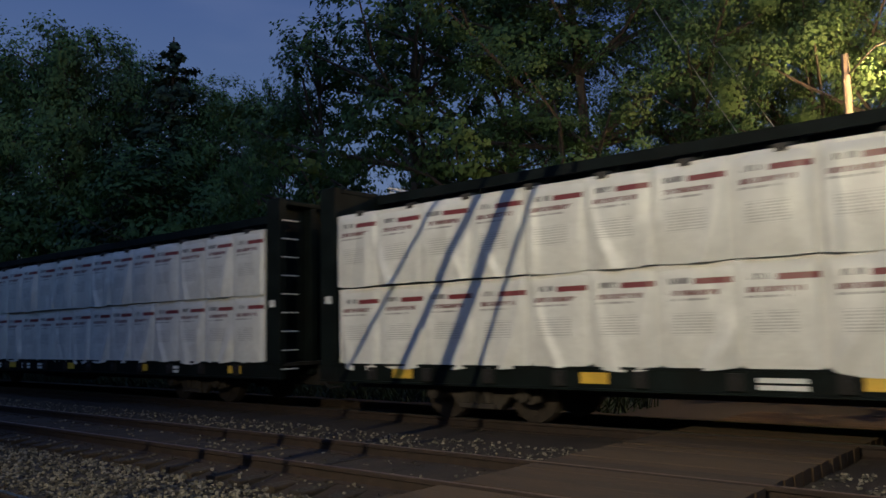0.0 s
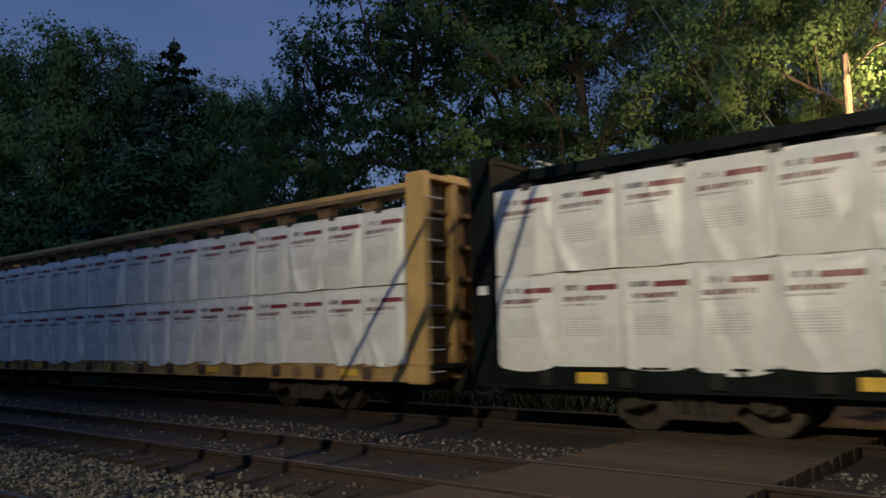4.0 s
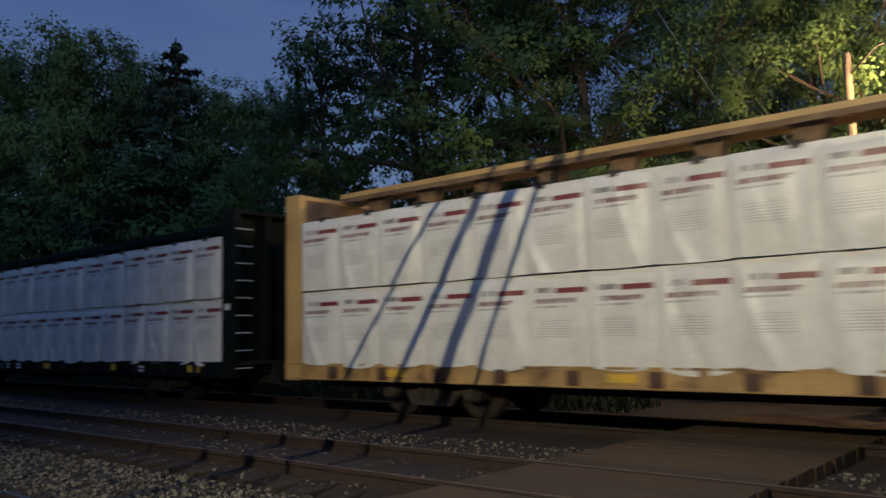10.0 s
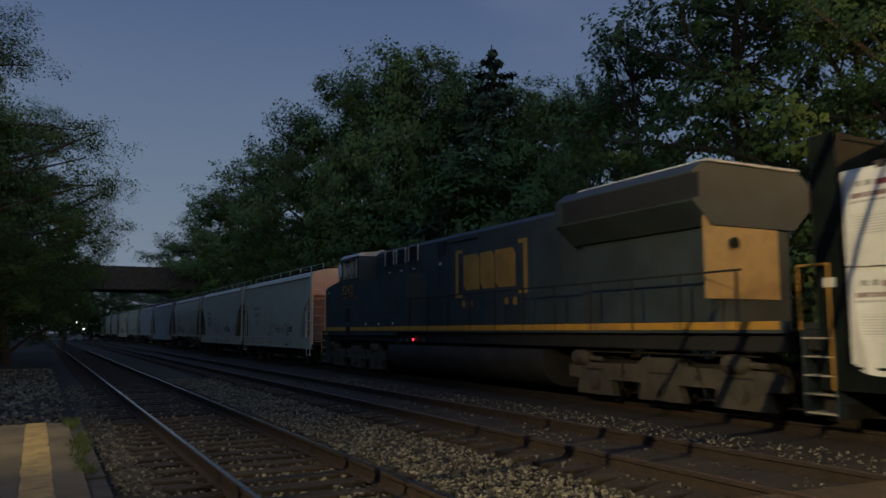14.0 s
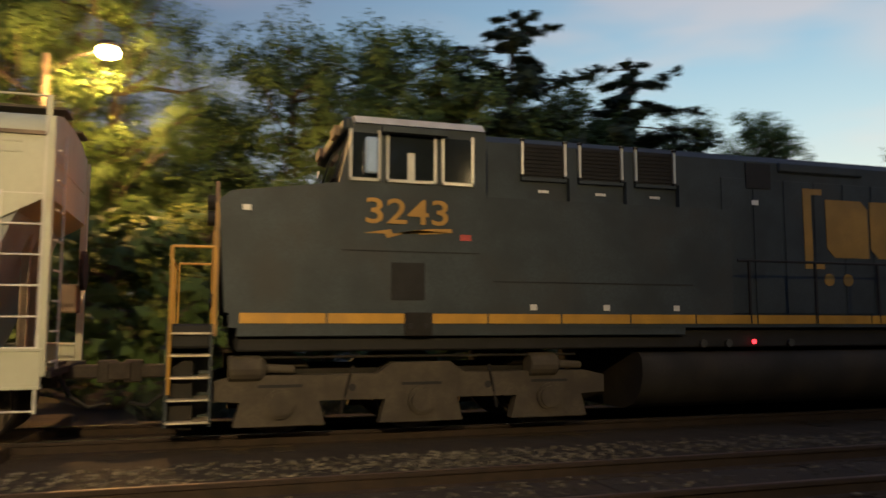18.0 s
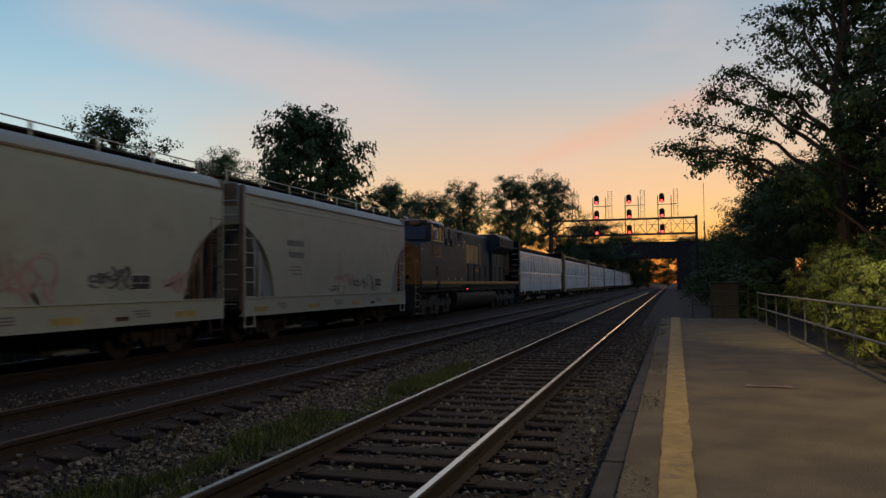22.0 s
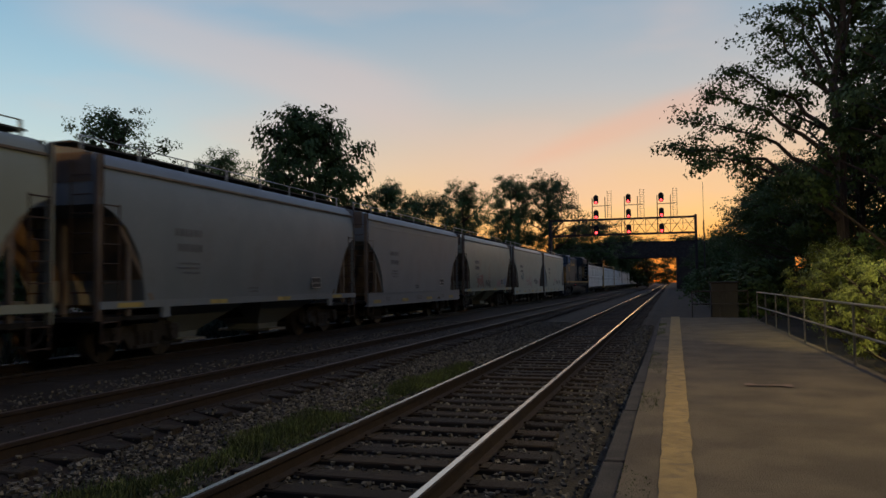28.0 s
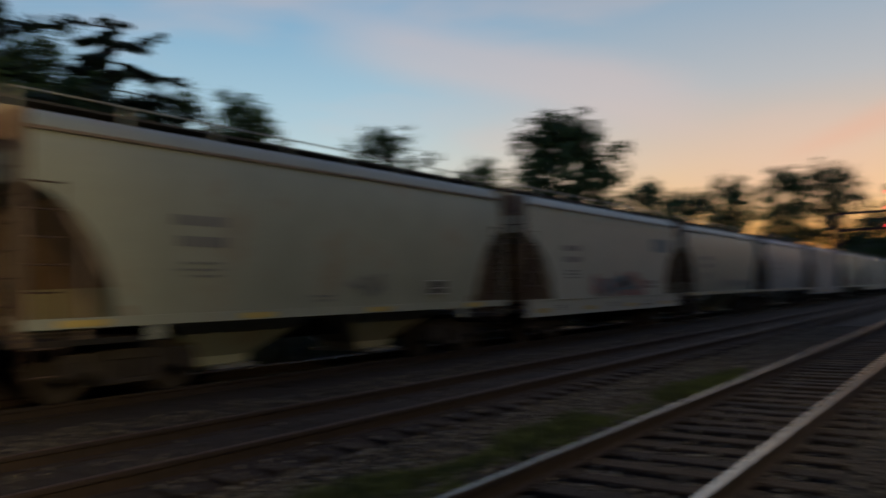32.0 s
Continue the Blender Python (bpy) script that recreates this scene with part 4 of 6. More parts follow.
def conifer_parts(seed, height, spread, n_leaf, leaf, mat, ragged=0.3, n=110, taper=0.8):
    """Straight trunk with whorls of uneven, slightly drooping branches."""
    random.seed(seed)
    bm = bmesh.new()
    rod(bm, (0, 0, -0.4), (0, 0, height), 0.2, 0.02, n=6)
    cs, out = [], []
    for i in range(n):
        k = (i + random.random()) / n
        z = height * (0.08 + 0.90 * k)
        a = i * 2.4 + random.uniform(-0.4, 0.4)
        r = spread * (1 - k) ** taper * random.uniform(1 - ragged * 1.6, 1 + ragged * 0.6) + 0.06
        if r < 0:
            continue
        e_ = Vector((math.cos(a) * r, math.sin(a) * r, z + r * random.uniform(-0.25, 0.22)))
        rod(bm, (0, 0, z), e_, 0.03, 0.008, n=3)
        m = max(8, int(n_leaf / n * (0.25 + 1.5 * (1 - k))))
        u = RNG.uniform(0.25, 1.08, m) ** 0.8
        w = RNG.normal(size=(m, 3)) * np.array([0.30, 0.30, 0.26]) * (0.12 + 0.88 * (1 - k))
        cs.append(np.array([0, 0, z])[None] * (1 - u[:, None]) + np.array(e_)[None] * u[:, None] + w)
        out.append(w * 2 + np.array([math.cos(a), math.sin(a), 0.4])[None])
    trunk = finish(bm, "trunk", M_BARK)
    return trunk, crown_mesh("crown", np.concatenate(cs), leaf, np.concatenate(out), mat, 0.6)


TREES, TALL = {}, {}


def tree_kind(key, fn, *a, **k):
    TREES[key] = fn(*a, **k)
    me = TREES[key][1]
    co = np.empty(len(me.vertices) * 3, np.float32)
    me.vertices.foreach_get("co", co)
    TALL[key] = float(np.quantile(co[2::3], 0.998))


tree_kind("broad_a", tree_parts, 11, 10.0, 3.7, 0.16, 34, 34000, 0.070, 0.95, M_LEAF)
tree_kind("broad_b", tree_parts, 12, 10.0, 3.2, 0.22, 32, 31000, 0.070, 0.9, M_LEAF)
tree_kind("broad_c", tree_parts, 13, 10.0, 4.1, 0.12, 36, 34000, 0.070, 1.0, M_LEAF_DARK)
tree_kind("open_a", tree_parts, 14, 10.0, 3.8, 0.14, 34, 18000, 0.070, 0.66, M_LEAF_DARK)
tree_kind("open_b", tree_parts, 15, 10.0, 3.4, 0.20, 30, 16000, 0.070, 0.64, M_LEAF_DARK, trunk_r=0.18)
tree_kind("round", tree_parts, 16, 10.0, 3.9, 0.30, 34, 17000, 0.13, 0.95, M_LEAF_DARK)
tree_kind("back_a", tree_parts, 21, 10.0, 4.0, 0.05, 24, 13000, 0.115, 1.2, M_LEAF_DARK)
tree_kind("back_b", tree_parts, 22, 10.0, 3.8, 0.05, 22, 13000, 0.115, 1.2, M_LEAF_DARK)
tree_kind("conifer", conifer_parts, 17, 10.0, 3.1, 13000, 0.10, M_NEEDLE, 0.45, 84)
tree_kind("pine", conifer_parts, 18, 10.0, 3.1, 22000, 0.10, M_NEEDLE, 0.5, 84, 0.45)
tree_kind("bush", tree_parts, 19, 3.0, 1.7, 0.02, 18, 12000, 0.042, 0.42, M_LEAF_BRIGHT, trunk_r=0.05)
tree_kind("shrub", tree_parts, 20, 4.0, 2.4, 0.02, 14, 2200, 0.14, 0.75, M_LEAF_DARK, trunk_r=0.06)

tree_kind("fine_a", tree_parts, 31, 10.0, 3.9, 0.12, 40, 98000, 0.034, 0.85, M_LEAF)
tree_kind("fine_b", tree_parts, 32, 10.0, 3.6, 0.14, 38, 84000, 0.034, 0.75, M_LEAF_DARK)


def plant(key, az, dist, top, label, name="tree", wide=1.0, turn=0.0, group="", x=None):
    """A tree at the compass angle az (from +y towards -x) and distance, whose top stands at the elevation angle top (degrees)."""
    a = radians(az)
    if x is not None:
        dist = abs(x / math.sin(a))
    h = 1.45 + dist * math.tan(radians(top)) + 0.3
    s = h / TALL[key]
    ob = empty(name, pose(-math.sin(a) * dist, math.cos(a) * dist, -0.3, 0, 0, turn))
    ob.scale = (s * wide, s * wide, s)
    part("trunk", TREES[key][0], None, ob)
    part("crown", TREES[key][1], None, ob)
    return tagged(ob, label, "shrub" if key in ("bush", "shrub") else "tree", group=group)


GREEN, DARK = "leafy dark green deciduous tree standing behind the tracks", "tall open-crowned tree with gaps of sky between its leaves"
PINE = "dark green pine standing behind the train"
W = "woods behind the train"
# woods on the train's side, from the sunset round to the east bridge
for i, (key, az, x, top, wide) in enumerate((
        ("broad_c", 8.4, -19, 8.0, 0.8), ("broad_b", 11.3, -25, 7.9, 0.8), ("broad_a", 14.8, -27, 7.5, 0.75), ("broad_c", 17.9, -28, 6.8, 1.0), ("broad_b", 20.3, -28, 7.6, 1.0),
        ("round", 26.2, -31, 13.0, 0.74), ("broad_a", 29.5, -33, 7.6, 1.0), ("broad_b", 32.6, -32, 9.7, 0.75), ("broad_c", 36.2, -34, 8.2, 1.0), ("open_a", 39.7, -31, 12.3, 0.95),
        ("broad_c", 45.5, -34, 8.8, 1.1), ("broad_b", 50.0, -30, 14.3, 0.72), ("open_b", 54.8, -29, 14.8, 0.8), ("pine", 58.9, -29, 18.5, 1.35), ("broad_b", 60.8, -31, 15.5, 0.7), ("broad_c", 62.5, -31, 15.5, 0.9),
        ("pine", 67.6, -28, 22.2, 1.25), ("broad_c", 65.5, -29, 17.5, 0.8), ("broad_b", 72.0, -27, 19.0, 0.85), ("broad_a", 76.8, -28, 21.8, 0.8), ("broad_c", 83.6, -27, 21.0, 0.8), ("broad_b", 89.8, -29, 16.0, 0.8),
        ("fine_a", 97.5, -24, 25.5, 0.85), ("fine_a", 103.5, -26, 27.5, 0.9), ("fine_a", 110.5, -25, 28.0, 0.9), ("fine_b", 118.0, -23, 28.5, 1.0), ("open_b", 125.0, -24, 27.5, 1.0),
        ("open_a", 131.5, -24, 26.0, 1.0), ("open_b", 137.0, -25, 22.0, 0.85), ("open_b", 140.6, -26, 18.6, 0.5), ("broad_b", 142.6, -31, 17.6, 0.8), ("broad_a", 145.5, -32, 17.9, 0.75),
        ("conifer", 148.8, -29, 20.2, 1.1), ("broad_c", 151.6, -29, 19.2, 0.7), ("broad_a", 155.2, -27, 20.9, 0.72), ("broad_b", 158.6, -26, 18.8, 0.8), ("broad_c", 162.0, -24.5, 16.0, 0.85),
        ("broad_a", 165.6, -23, 12.6, 0.95), ("broad_b", 168.8, -22, 9.9, 1.0), ("broad_c", 171.2, -21, 6.6, 1.1))):
    lab = PINE if key in ("pine", "conifer") else (DARK if key.startswith("open") else GREEN)
    plant(key, az, 0, top, lab, wide=wide, turn=i * 77.0, group=W, x=x)
# second row, lower, closing the view between the trunks
for i in range(34):
    az = 30 + i * 4.25 + random.uniform(-1, 1)
    key = ("back_a", "back_b")[i % 2] if not 93 < az < 122 else "broad_c"
    top = np.interp(az, (30, 50, 90, 110, 117, 138, 150, 160, 172), (5, 8, 11, 15, 9.5, 8.5, 13, 10, 4))
    plant(key, az, 0, float(top), "dense dark green woodland tree", wide=1.15, turn=i * 131.0, group=W, x=-24.5 - 5 * (i % 2))
# understorey
for i in range(46):
    y = -100 + i * 4.1
    az = math.degrees(math.atan2(17.5 + (i % 3) * 1.3, y))
    d = math.hypot(17.5 + (i % 3) * 1.3, y)
    plant("shrub", az, d, math.degrees(math.atan2(1.6 + (i * 37 % 10) * 0.12, d)), "dark tangled shrub at the edge of the woods", "shrub", 1.1, i * 57.0, "undergrowth behind the train")
plant("bush", 91.5, 19.5, 8.8, "bright green shrub lit by the street lamp", "shrub", 0.9, 20, "undergrowth behind the train")
# far trees past the west bridge
for az, d, top in ((5.6, 160, 4.6), (3.4, 215, 3.6), (1.6, 225, 3.2), (-1.2, 225, 3.4)):
    plant("broad_c", az, d, top, "dark tree silhouetted beyond the bridge", wide=1.3, turn=az * 40, group="far trees at the bridge")
# low woods closing the line under the west bridge, and trees that narrow the opening
for i, az in enumerate((-4.0, -2.6, -1.2, 0.2, 1.6, 3.0, 4.4)):
    plant(("back_a", "back_b")[i % 2], az, 340 + 8 * (i % 3), 0.95 + 0.08 * (i % 2), "dark low woods on the horizon beyond the bridge", wide=2.4, turn=i * 50.0, group="far trees at the bridge")
for az, d, top in ((2.3, 205, 2.6), (3.1, 200, 2.9), (4.2, 195, 3.2)):
    plant("back_a", az, d, top, "dark tree silhouetted beyond the bridge", wide=1.0, turn=az * 70, group="far trees at the bridge")
# scrub along the right of way past the platform end
for i in range(22):
    y = 34.5 + 4.2 * i + (i % 3)
    x = 2.6 + (i * 5 % 4) * 1.1 + 0.012 * y
    d = math.hypot(x, y)
    plant("shrub", math.degrees(math.atan2(-x, y)), d, math.degrees(math.atan2(-0.1 + (i * 37 % 10) * 0.09 + 0.012 * y, d)), "dark tangled scrub beside the line past the platform", "shrub", 1.2, i * 61.0, "scrub past the platform end")
# the station side
R = "trees beside the platform"


def reaching_tree():
    """A tall tree that sends long, drooping, feathery limbs out over the platform end."""
    random.seed(77)
    gen = np.random.default_rng(77)
    ob = tagged(empty("tree", pose(5.4, 28.5, -0.3)), "dark open tree reaching long feathery branches over the platform", "tree", group=R)
    bm = bmesh.new()
    spine = limb(bm, (0, 0, -0.3), (0.4, 0.2, 12.8), 0.26, 0.07, 6, 0.015)
    sprays = []
    for z0, (dx, dy, z1), droop in ((4.2, (-5.7, 0.3, 7.2), 0.7), (4.0, (-4.9, -0.5, 6.4), 0.6), (5.0, (-4.9, 0.8, 7.9), 0.6), (5.6, (-4.3, -0.6, 8.6), 0.5), (6.4, (-3.4, 0.4, 9.6), 0.4), (7.2, (-2.3, -0.8, 10.7), 0.3),
                                    (8.0, (-1.5, 0.3, 11.8), 0.3), (8.0, (2.6, 0.5, 11.2), 0.3), (9.4, (1.6, 0.8, 13.2), 0.2), (6.0, (2.8, -0.9, 8.4), 0.4), (3.6, (-1.9, -1.6, 5.2), 0.3), (4.4, (1.8, 1.6, 6.5), 0.3), (9.8, (-0.5, 0.4, 13.6), 0.1)):
        a, b = Vector((0.03 * z0, 0.015 * z0, z0)), Vector((dx * 0.88, dy, z1 * 0.96))
        n = 7
        pts = []
        for i in range(n + 1):
            u = i / n
            pts.append(a.lerp(b, u) + Vector((0, 0, droop * math.sin(math.pi * u) * 0.7 - droop * 0.35 * u * u)) + Vector((gen.normal(), gen.normal(), gen.normal())) * 0.08)
        for i in range(n):
            rod(bm, pts[i], pts[i + 1], 0.085 * (1 - i / n) + 0.016, 0.085 * (1 - (i + 1) / n) + 0.016, n=5)
        for i in range(4, n + 1):
            for _ in range(3):
                tip = pts[i] + Vector((gen.normal() * 0.45 - 0.2, gen.normal() * 0.45, gen.normal() * 0.28 - 0.05))
                rod(bm, pts[i], tip, 0.014, 0.005, n=3)
                sprays.append((np.array(pts[i]), np.array(tip)))
    part("trunk", finish(bm, "trunk", M_BARK), None, ob)
    cs, out = [], []
    for p, q in sprays:
        m = 95
        u = gen.uniform(0.15, 1.15, m)[:, None]
        d = gen.normal(size=(m, 3)) * np.array([0.20, 0.20, 0.10])
        cs.append(p * (1 - u) + q * u + d)
        out.append(d + np.array([0, 0, 0.1]))
    part("crown", crown_mesh("crown", np.concatenate(cs), 0.062, np.concatenate(out), M_LEAF_DARK, 0.5), None, ob)



plant("open_b", -12.6, 31, 20.5, "tall dark tree standing behind the platform railing", wide=0.8, turn=200, group=R)
reaching_tree()
plant("open_b", -15.5, 26, 18.0, "dark leafy tree beside the platform", wide=0.9, turn=10, group=R)
plant("broad_c", -9.5, 42, 8.5, "dark leafy tree beside the platform", wide=1.3, turn=40, group=R)
for az, d, top in ((-5.2, 105, 5.2), (-6.2, 80, 6.0), (-7.4, 60, 7.4), (-3.3, 128, 3.3), (-2.3, 150, 2.9), (-4.0, 100, 2.6), (-9.0, 48, 8.0)):
    plant("broad_c", az, d, top, "dark tree beside the line", wide=1.0, turn=az * 90, group=R)
for i, (az, d, top) in enumerate(((-10.4, 27, 2.8), (-11.8, 22.4, 2.4), (-13.0, 19.2, 1.4), (-14.6, 17, 1.8), (-16.8, 15, 1.5), (-19.2, 13.5, 2.6), (-10.2, 33, 2.2), (-22.0, 11.5, 2.2))):
    plant("bush", az, d, top, "bright green shrub growing through the railing", "shrub", 0.85, i * 70, "shrubs beside the railing")
for az, d, top, wd, key in ((-178.2, 46, 14.5, 0.95, "fine_a"), (-173.8, 40, 19.8, 1.12, "fine_a"), (178.6, 62, 9.0, 0.6, "broad_b"), (-170, 33, 17.0, 1.0, "broad_c"), (-177, 70, 10, 1.2, "broad_c"), (-175.5, 52, 9, 1.3, "broad_a")):
    plant(key, az, d, top, "dark leafy tree on the station side of the line", wide=wd, turn=az * 3, group=R)
# unseen trees added behind the station to cut the skylight on the train
for i in range(26):
    y = -66 + i * 4.6
    x = 15.0 + (i % 3) * 2.5
    plant(("back_a", "back_b")[i % 2], math.degrees(math.atan2(-x, y)), math.hypot(x, y), math.degrees(math.atan2((7.0 if y < -10 else 11.0) + (i * 7 % 5) * 0.7, math.hypot(x, y))), "unseen tree added behind the station to block skylight", wide=1.2, turn=i * 47.0, group="woods behind the station")
M_FARLAMP = material("distant_lamp_glow", (1, 1, 0.9), 0.4, emit=(1.0, 0.95, 0.8), strength=4.0, bump=0.0)
# woods closing the far end of the line beyond the east bridge
for i, az in enumerate((169, 171, 173, 175, 177, 178.5, 180, 181.5, 183, 185)):
    plant(("back_a", "back_b")[i % 2], az, 150 + 9 * (i % 3), 3.4, "dark woods beyond the east bridge", wide=1.5, turn=i * 33.0, group="far woods beyond the east bridge")
for i, (az, d, el) in enumerate(((177.9, 138, 0.6), (177.4, 138, 0.15), (174.4, 138, 0.9))):
    a = radians(az)
    p = (-math.sin(a) * d, math.cos(a) * d, 1.47 + d * math.tan(radians(el)))
    ob = tagged(empty("distant_lamp", Matrix.Translation((p[0], p[1], 0))), "tiny distant white lamp on a thin post", "lamp", group="distant lamps")
    rods("post", [((0, 0, -0.4), (0, 0, p[2]), 0.05)], M_DARKSTEEL, ob)
    bm = bmesh.new()
    bmesh.ops.create_icosphere(bm, subdivisions=2, radius=0.14, matrix=Matrix.Translation((0, 0.1, p[2])))
    part("bulb", bm, M_FARLAMP, ob, "small white glow")

# ---- running gear ----
WHEELS = []          # (wheelset, x, y, z, radius): turned in motions()


def wheelset_mesh(r, gauge=0.74):
    bm = bmesh.new()
    rod(bm, (-1.02, 0, 0), (1.02, 0, 0), 0.075, n=12)
    for s in (-1, 1):
        disc_x(bm, s * (gauge - 0.065), s * (gauge + 0.065), 0, 0, r, 26)
        disc_x(bm, s * (gauge - 0.095), s * (gauge - 0.065), 0, 0, r + 0.026, 26)
        disc_x(bm, s * (gauge + 0.065), s * (gauge + 0.09), 0, 0, 0.15, 14)
        # rim lip and four lightening dimples show the turning
        disc_x(bm, s * (gauge + 0.063), s * (gauge + 0.072), 0, 0, r - 0.015, 26)
        for k in range(4):
            a = k * math.pi / 2
            disc_x(bm, s * (gauge + 0.07), s * (gauge + 0.085), math.cos(a) * r * 0.62, math.sin(a) * r * 0.62, 0.05, 8)
    return finish(bm, "wheelset", M_WHEEL)


WS_CAR, WS_LOCO = wheelset_mesh(0.457), wheelset_mesh(0.533)


def side_frame_mesh():
    """Cast three-piece truck side frame with its bearing ends and spring window."""
    bm = bmesh.new()
    prof = [(-1.15, 0.36), (-1.15, 0.60), (-0.98, 0.68), (-0.72, 0.66), (-0.50, 0.80), (0.50, 0.80), (0.72, 0.66), (0.98, 0.68), (1.15, 0.60), (1.15, 0.36), (0.98, 0.30), (0.80, 0.34), (0.62, 0.44), (0.40, 0.20), (-0.40, 0.20), (-0.62, 0.44), (-0.80, 0.34), (-0.98, 0.30)]
    prism(bm, prof, -0.075, 0.075)
    for y in (-0.89, 0.89):
        disc_x(bm, 0.07, 0.17, y, 0.47, 0.13, 14)
        box(bm, 0.06, 0.15, y - 0.16, y + 0.16, 0.56, 0.68)
    for y in (-0.2, 0.0, 0.2):
        rod(bm, (0.10, y, 0.30), (0.10, y, 0.56), 0.075, n=10)
    box(bm, 0.05, 0.16, -0.34, 0.34, 0.22, 0.30)
    box(bm, 0.05, 0.14, -0.34, 0.34, 0.56, 0.72)
    bevel(bm, 0.012)
    return finish(bm, "side_frame", M_TRUCK)


SIDE_FRAME = side_frame_mesh()


def truck(parent, y):
    bm = bmesh.new()
    box(bm, -1.05, 1.05, -0.2, 0.2, 0.42, 0.66)
    rod(bm, (0, 0, 0.6), (0, 0, 0.85), 0.2, n=14)
    bevel(bm, 0.02)
    t = part("truck", bm, M_UNDER, parent, "dusty cast steel two-axle truck", at=(0, y, 0))
    part("side_frame", SIDE_FRAME, None, t, at=(1.02, 0, 0))
    part("side_frame", SIDE_FRAME, None, t, at=pose(-1.02, 0, 0, 0, 0, 180))
    for dy in (-0.89, 0.89):
        w = part("wheelset", WS_CAR, None, t, at=(0, dy, 0.457))
        WHEELS.append((w, dy, 0.457))


def coupler(parent, y, s):
    bm = bmesh.new()
    box(bm, -0.09, 0.09, 0, s * 0.5, 0.72, 0.90)
    box(bm, -0.16, 0.12, s * 0.42, s * 0.66, 0.66, 0.96)
    box(bm, 0.06, 0.17, s * 0.55, s * 0.72, 0.70, 0.94)
    bevel(bm, 0.02)
    part("coupler", bm, M_TRUCK, parent, at=(0, y, 0))
    bm = bmesh.new()
    pts = [Vector((0.35, y, 0.75)), Vector((0.33, y + s * 0.15, 0.5)), Vector((0.28, y + s * 0.35, 0.36)), Vector((0.2, y + s * 0.55, 0.40))]
    for a, b in zip(pts, pts[1:]):
        rod(bm, a, b, 0.025, n=6)
    part("air_hose", bm, M_BLACK, parent)


def plates(name, items, mat, parent, label=""):
    """Thin raised plates on the near side: y0, y1, z0, z1 each, at x."""
    for x, y0, y1, z0, z1 in items:
        boxes(name, [(x, x + 0.006, y0, y1, z0, z1)], mat, parent, label)


# ---- centre-beam flat cars with wrapped lumber ----
CARS = []
LUMBER = 21.1


def pack_mesh(seed, length, height, flap):
    """One wrapped lumber pack of four units, its near face billowed and creased; x = 0 is the near face."""
    ny, nz, units = 92, 22, 4
    r = random.Random(seed)
    o, unit = r.uniform(0, 50), length / 4
    folds = []
    for k in range(units + 1):
        folds.append((unit * k, 0.026, 0.0, -0.045))                                                    # seam between units
        folds.append((unit * k + r.choice((-1, 1)) * r.uniform(0.07, 0.16), r.uniform(0.035, 0.08), r.uniform(-0.45, 0.45), r.uniform(0.03, 0.085)))
    for _ in range(7):
        folds.append((r.uniform(0, length), r.uniform(0.03, 0.07), r.uniform(-0.7, 0.7), r.uniform(-0.035, 0.045)))
    sag = [r.uniform(0.2, 1.0) for _ in range(units + 1)]
    puff = [r.uniform(0.025, 0.075) for _ in range(units + 1)]
    vs, fs = [], []
    for j in range(nz + 1):
        for i in range(ny + 1):
            y, v = length * i / ny, j / nz
            z = height * v
            d = 0.030 * noise.noise((y * 0.9 + o, z * 0.7, 1.0)) + 0.012 * noise.noise((y * 3.5 + o, z * 1.8, 5.0)) + 0.004 * noise.noise((y * 12 + o, z * 6, 2.0))
            for fy, w, lean, amp in folds:
                q = (y - fy - lean * (1 - v) ** 2) / (w * (1 + 0.8 * (1 - v)))
                if abs(q) < 3:
                    d += amp * math.exp(-q * q) * (0.35 + 0.65 * (1 - v))
            k = min(units - 1, int(y / unit))
            u = y / unit - k
            d += puff[k] * (1 - abs(2 * u - 1) ** 3) * math.sin(math.pi * min(1.0, v * 0.8 + 0.15)) - 0.02
            if j > nz - 2:
                d -= 0.02 * (j - nz + 2)
            zz = z
            if j <= 2:
                zz -= flap * sag[k] * math.sin(math.pi * u) ** 0.6 * (1 - j / 3)
            edge = min(i, ny - i)
            if edge < 2:
                d -= 0.016 * (2 - edge)
            vs.append((d, -y, zz))
    for j in range(nz):
        for i in range(ny):
            fs.append((j * (ny + 1) + i, (j + 1) * (ny + 1) + i, (j + 1) * (ny + 1) + i + 1, j * (ny + 1) + i + 1))
    k = len(vs)
    d = 1.16
    vs += [(-0.03, 0, 0.01), (-0.03, -length, 0.01), (-d, -length, 0.01), (-d, 0, 0.01), (-0.03, 0, height - 0.01), (-0.03, -length, height - 0.01), (-d, -length, height - 0.01), (-d, 0, height - 0.01)]
    for q in ((0, 1, 2, 3), (4, 7, 6, 5), (0, 4, 5, 1), (1, 5, 6, 2), (2, 6, 7, 3), (3, 7, 4, 0)):
        fs.append(tuple(k + c for c in q))
    me = raw_mesh("lumber_pack", vs, fs, M_WRAP)
    me.polygons.foreach_set("use_smooth", [True] * (len(fs) - 6) + [False] * 6)
    me.update()
    return me


PACKS_LOW = [pack_mesh(30 + i, LUMBER / 5, 1.37, 0.15) for i in range(5)]
PACKS_TOP = [pack_mesh(40 + i, LUMBER / 5, 1.36, 0.03) for i in range(5)]


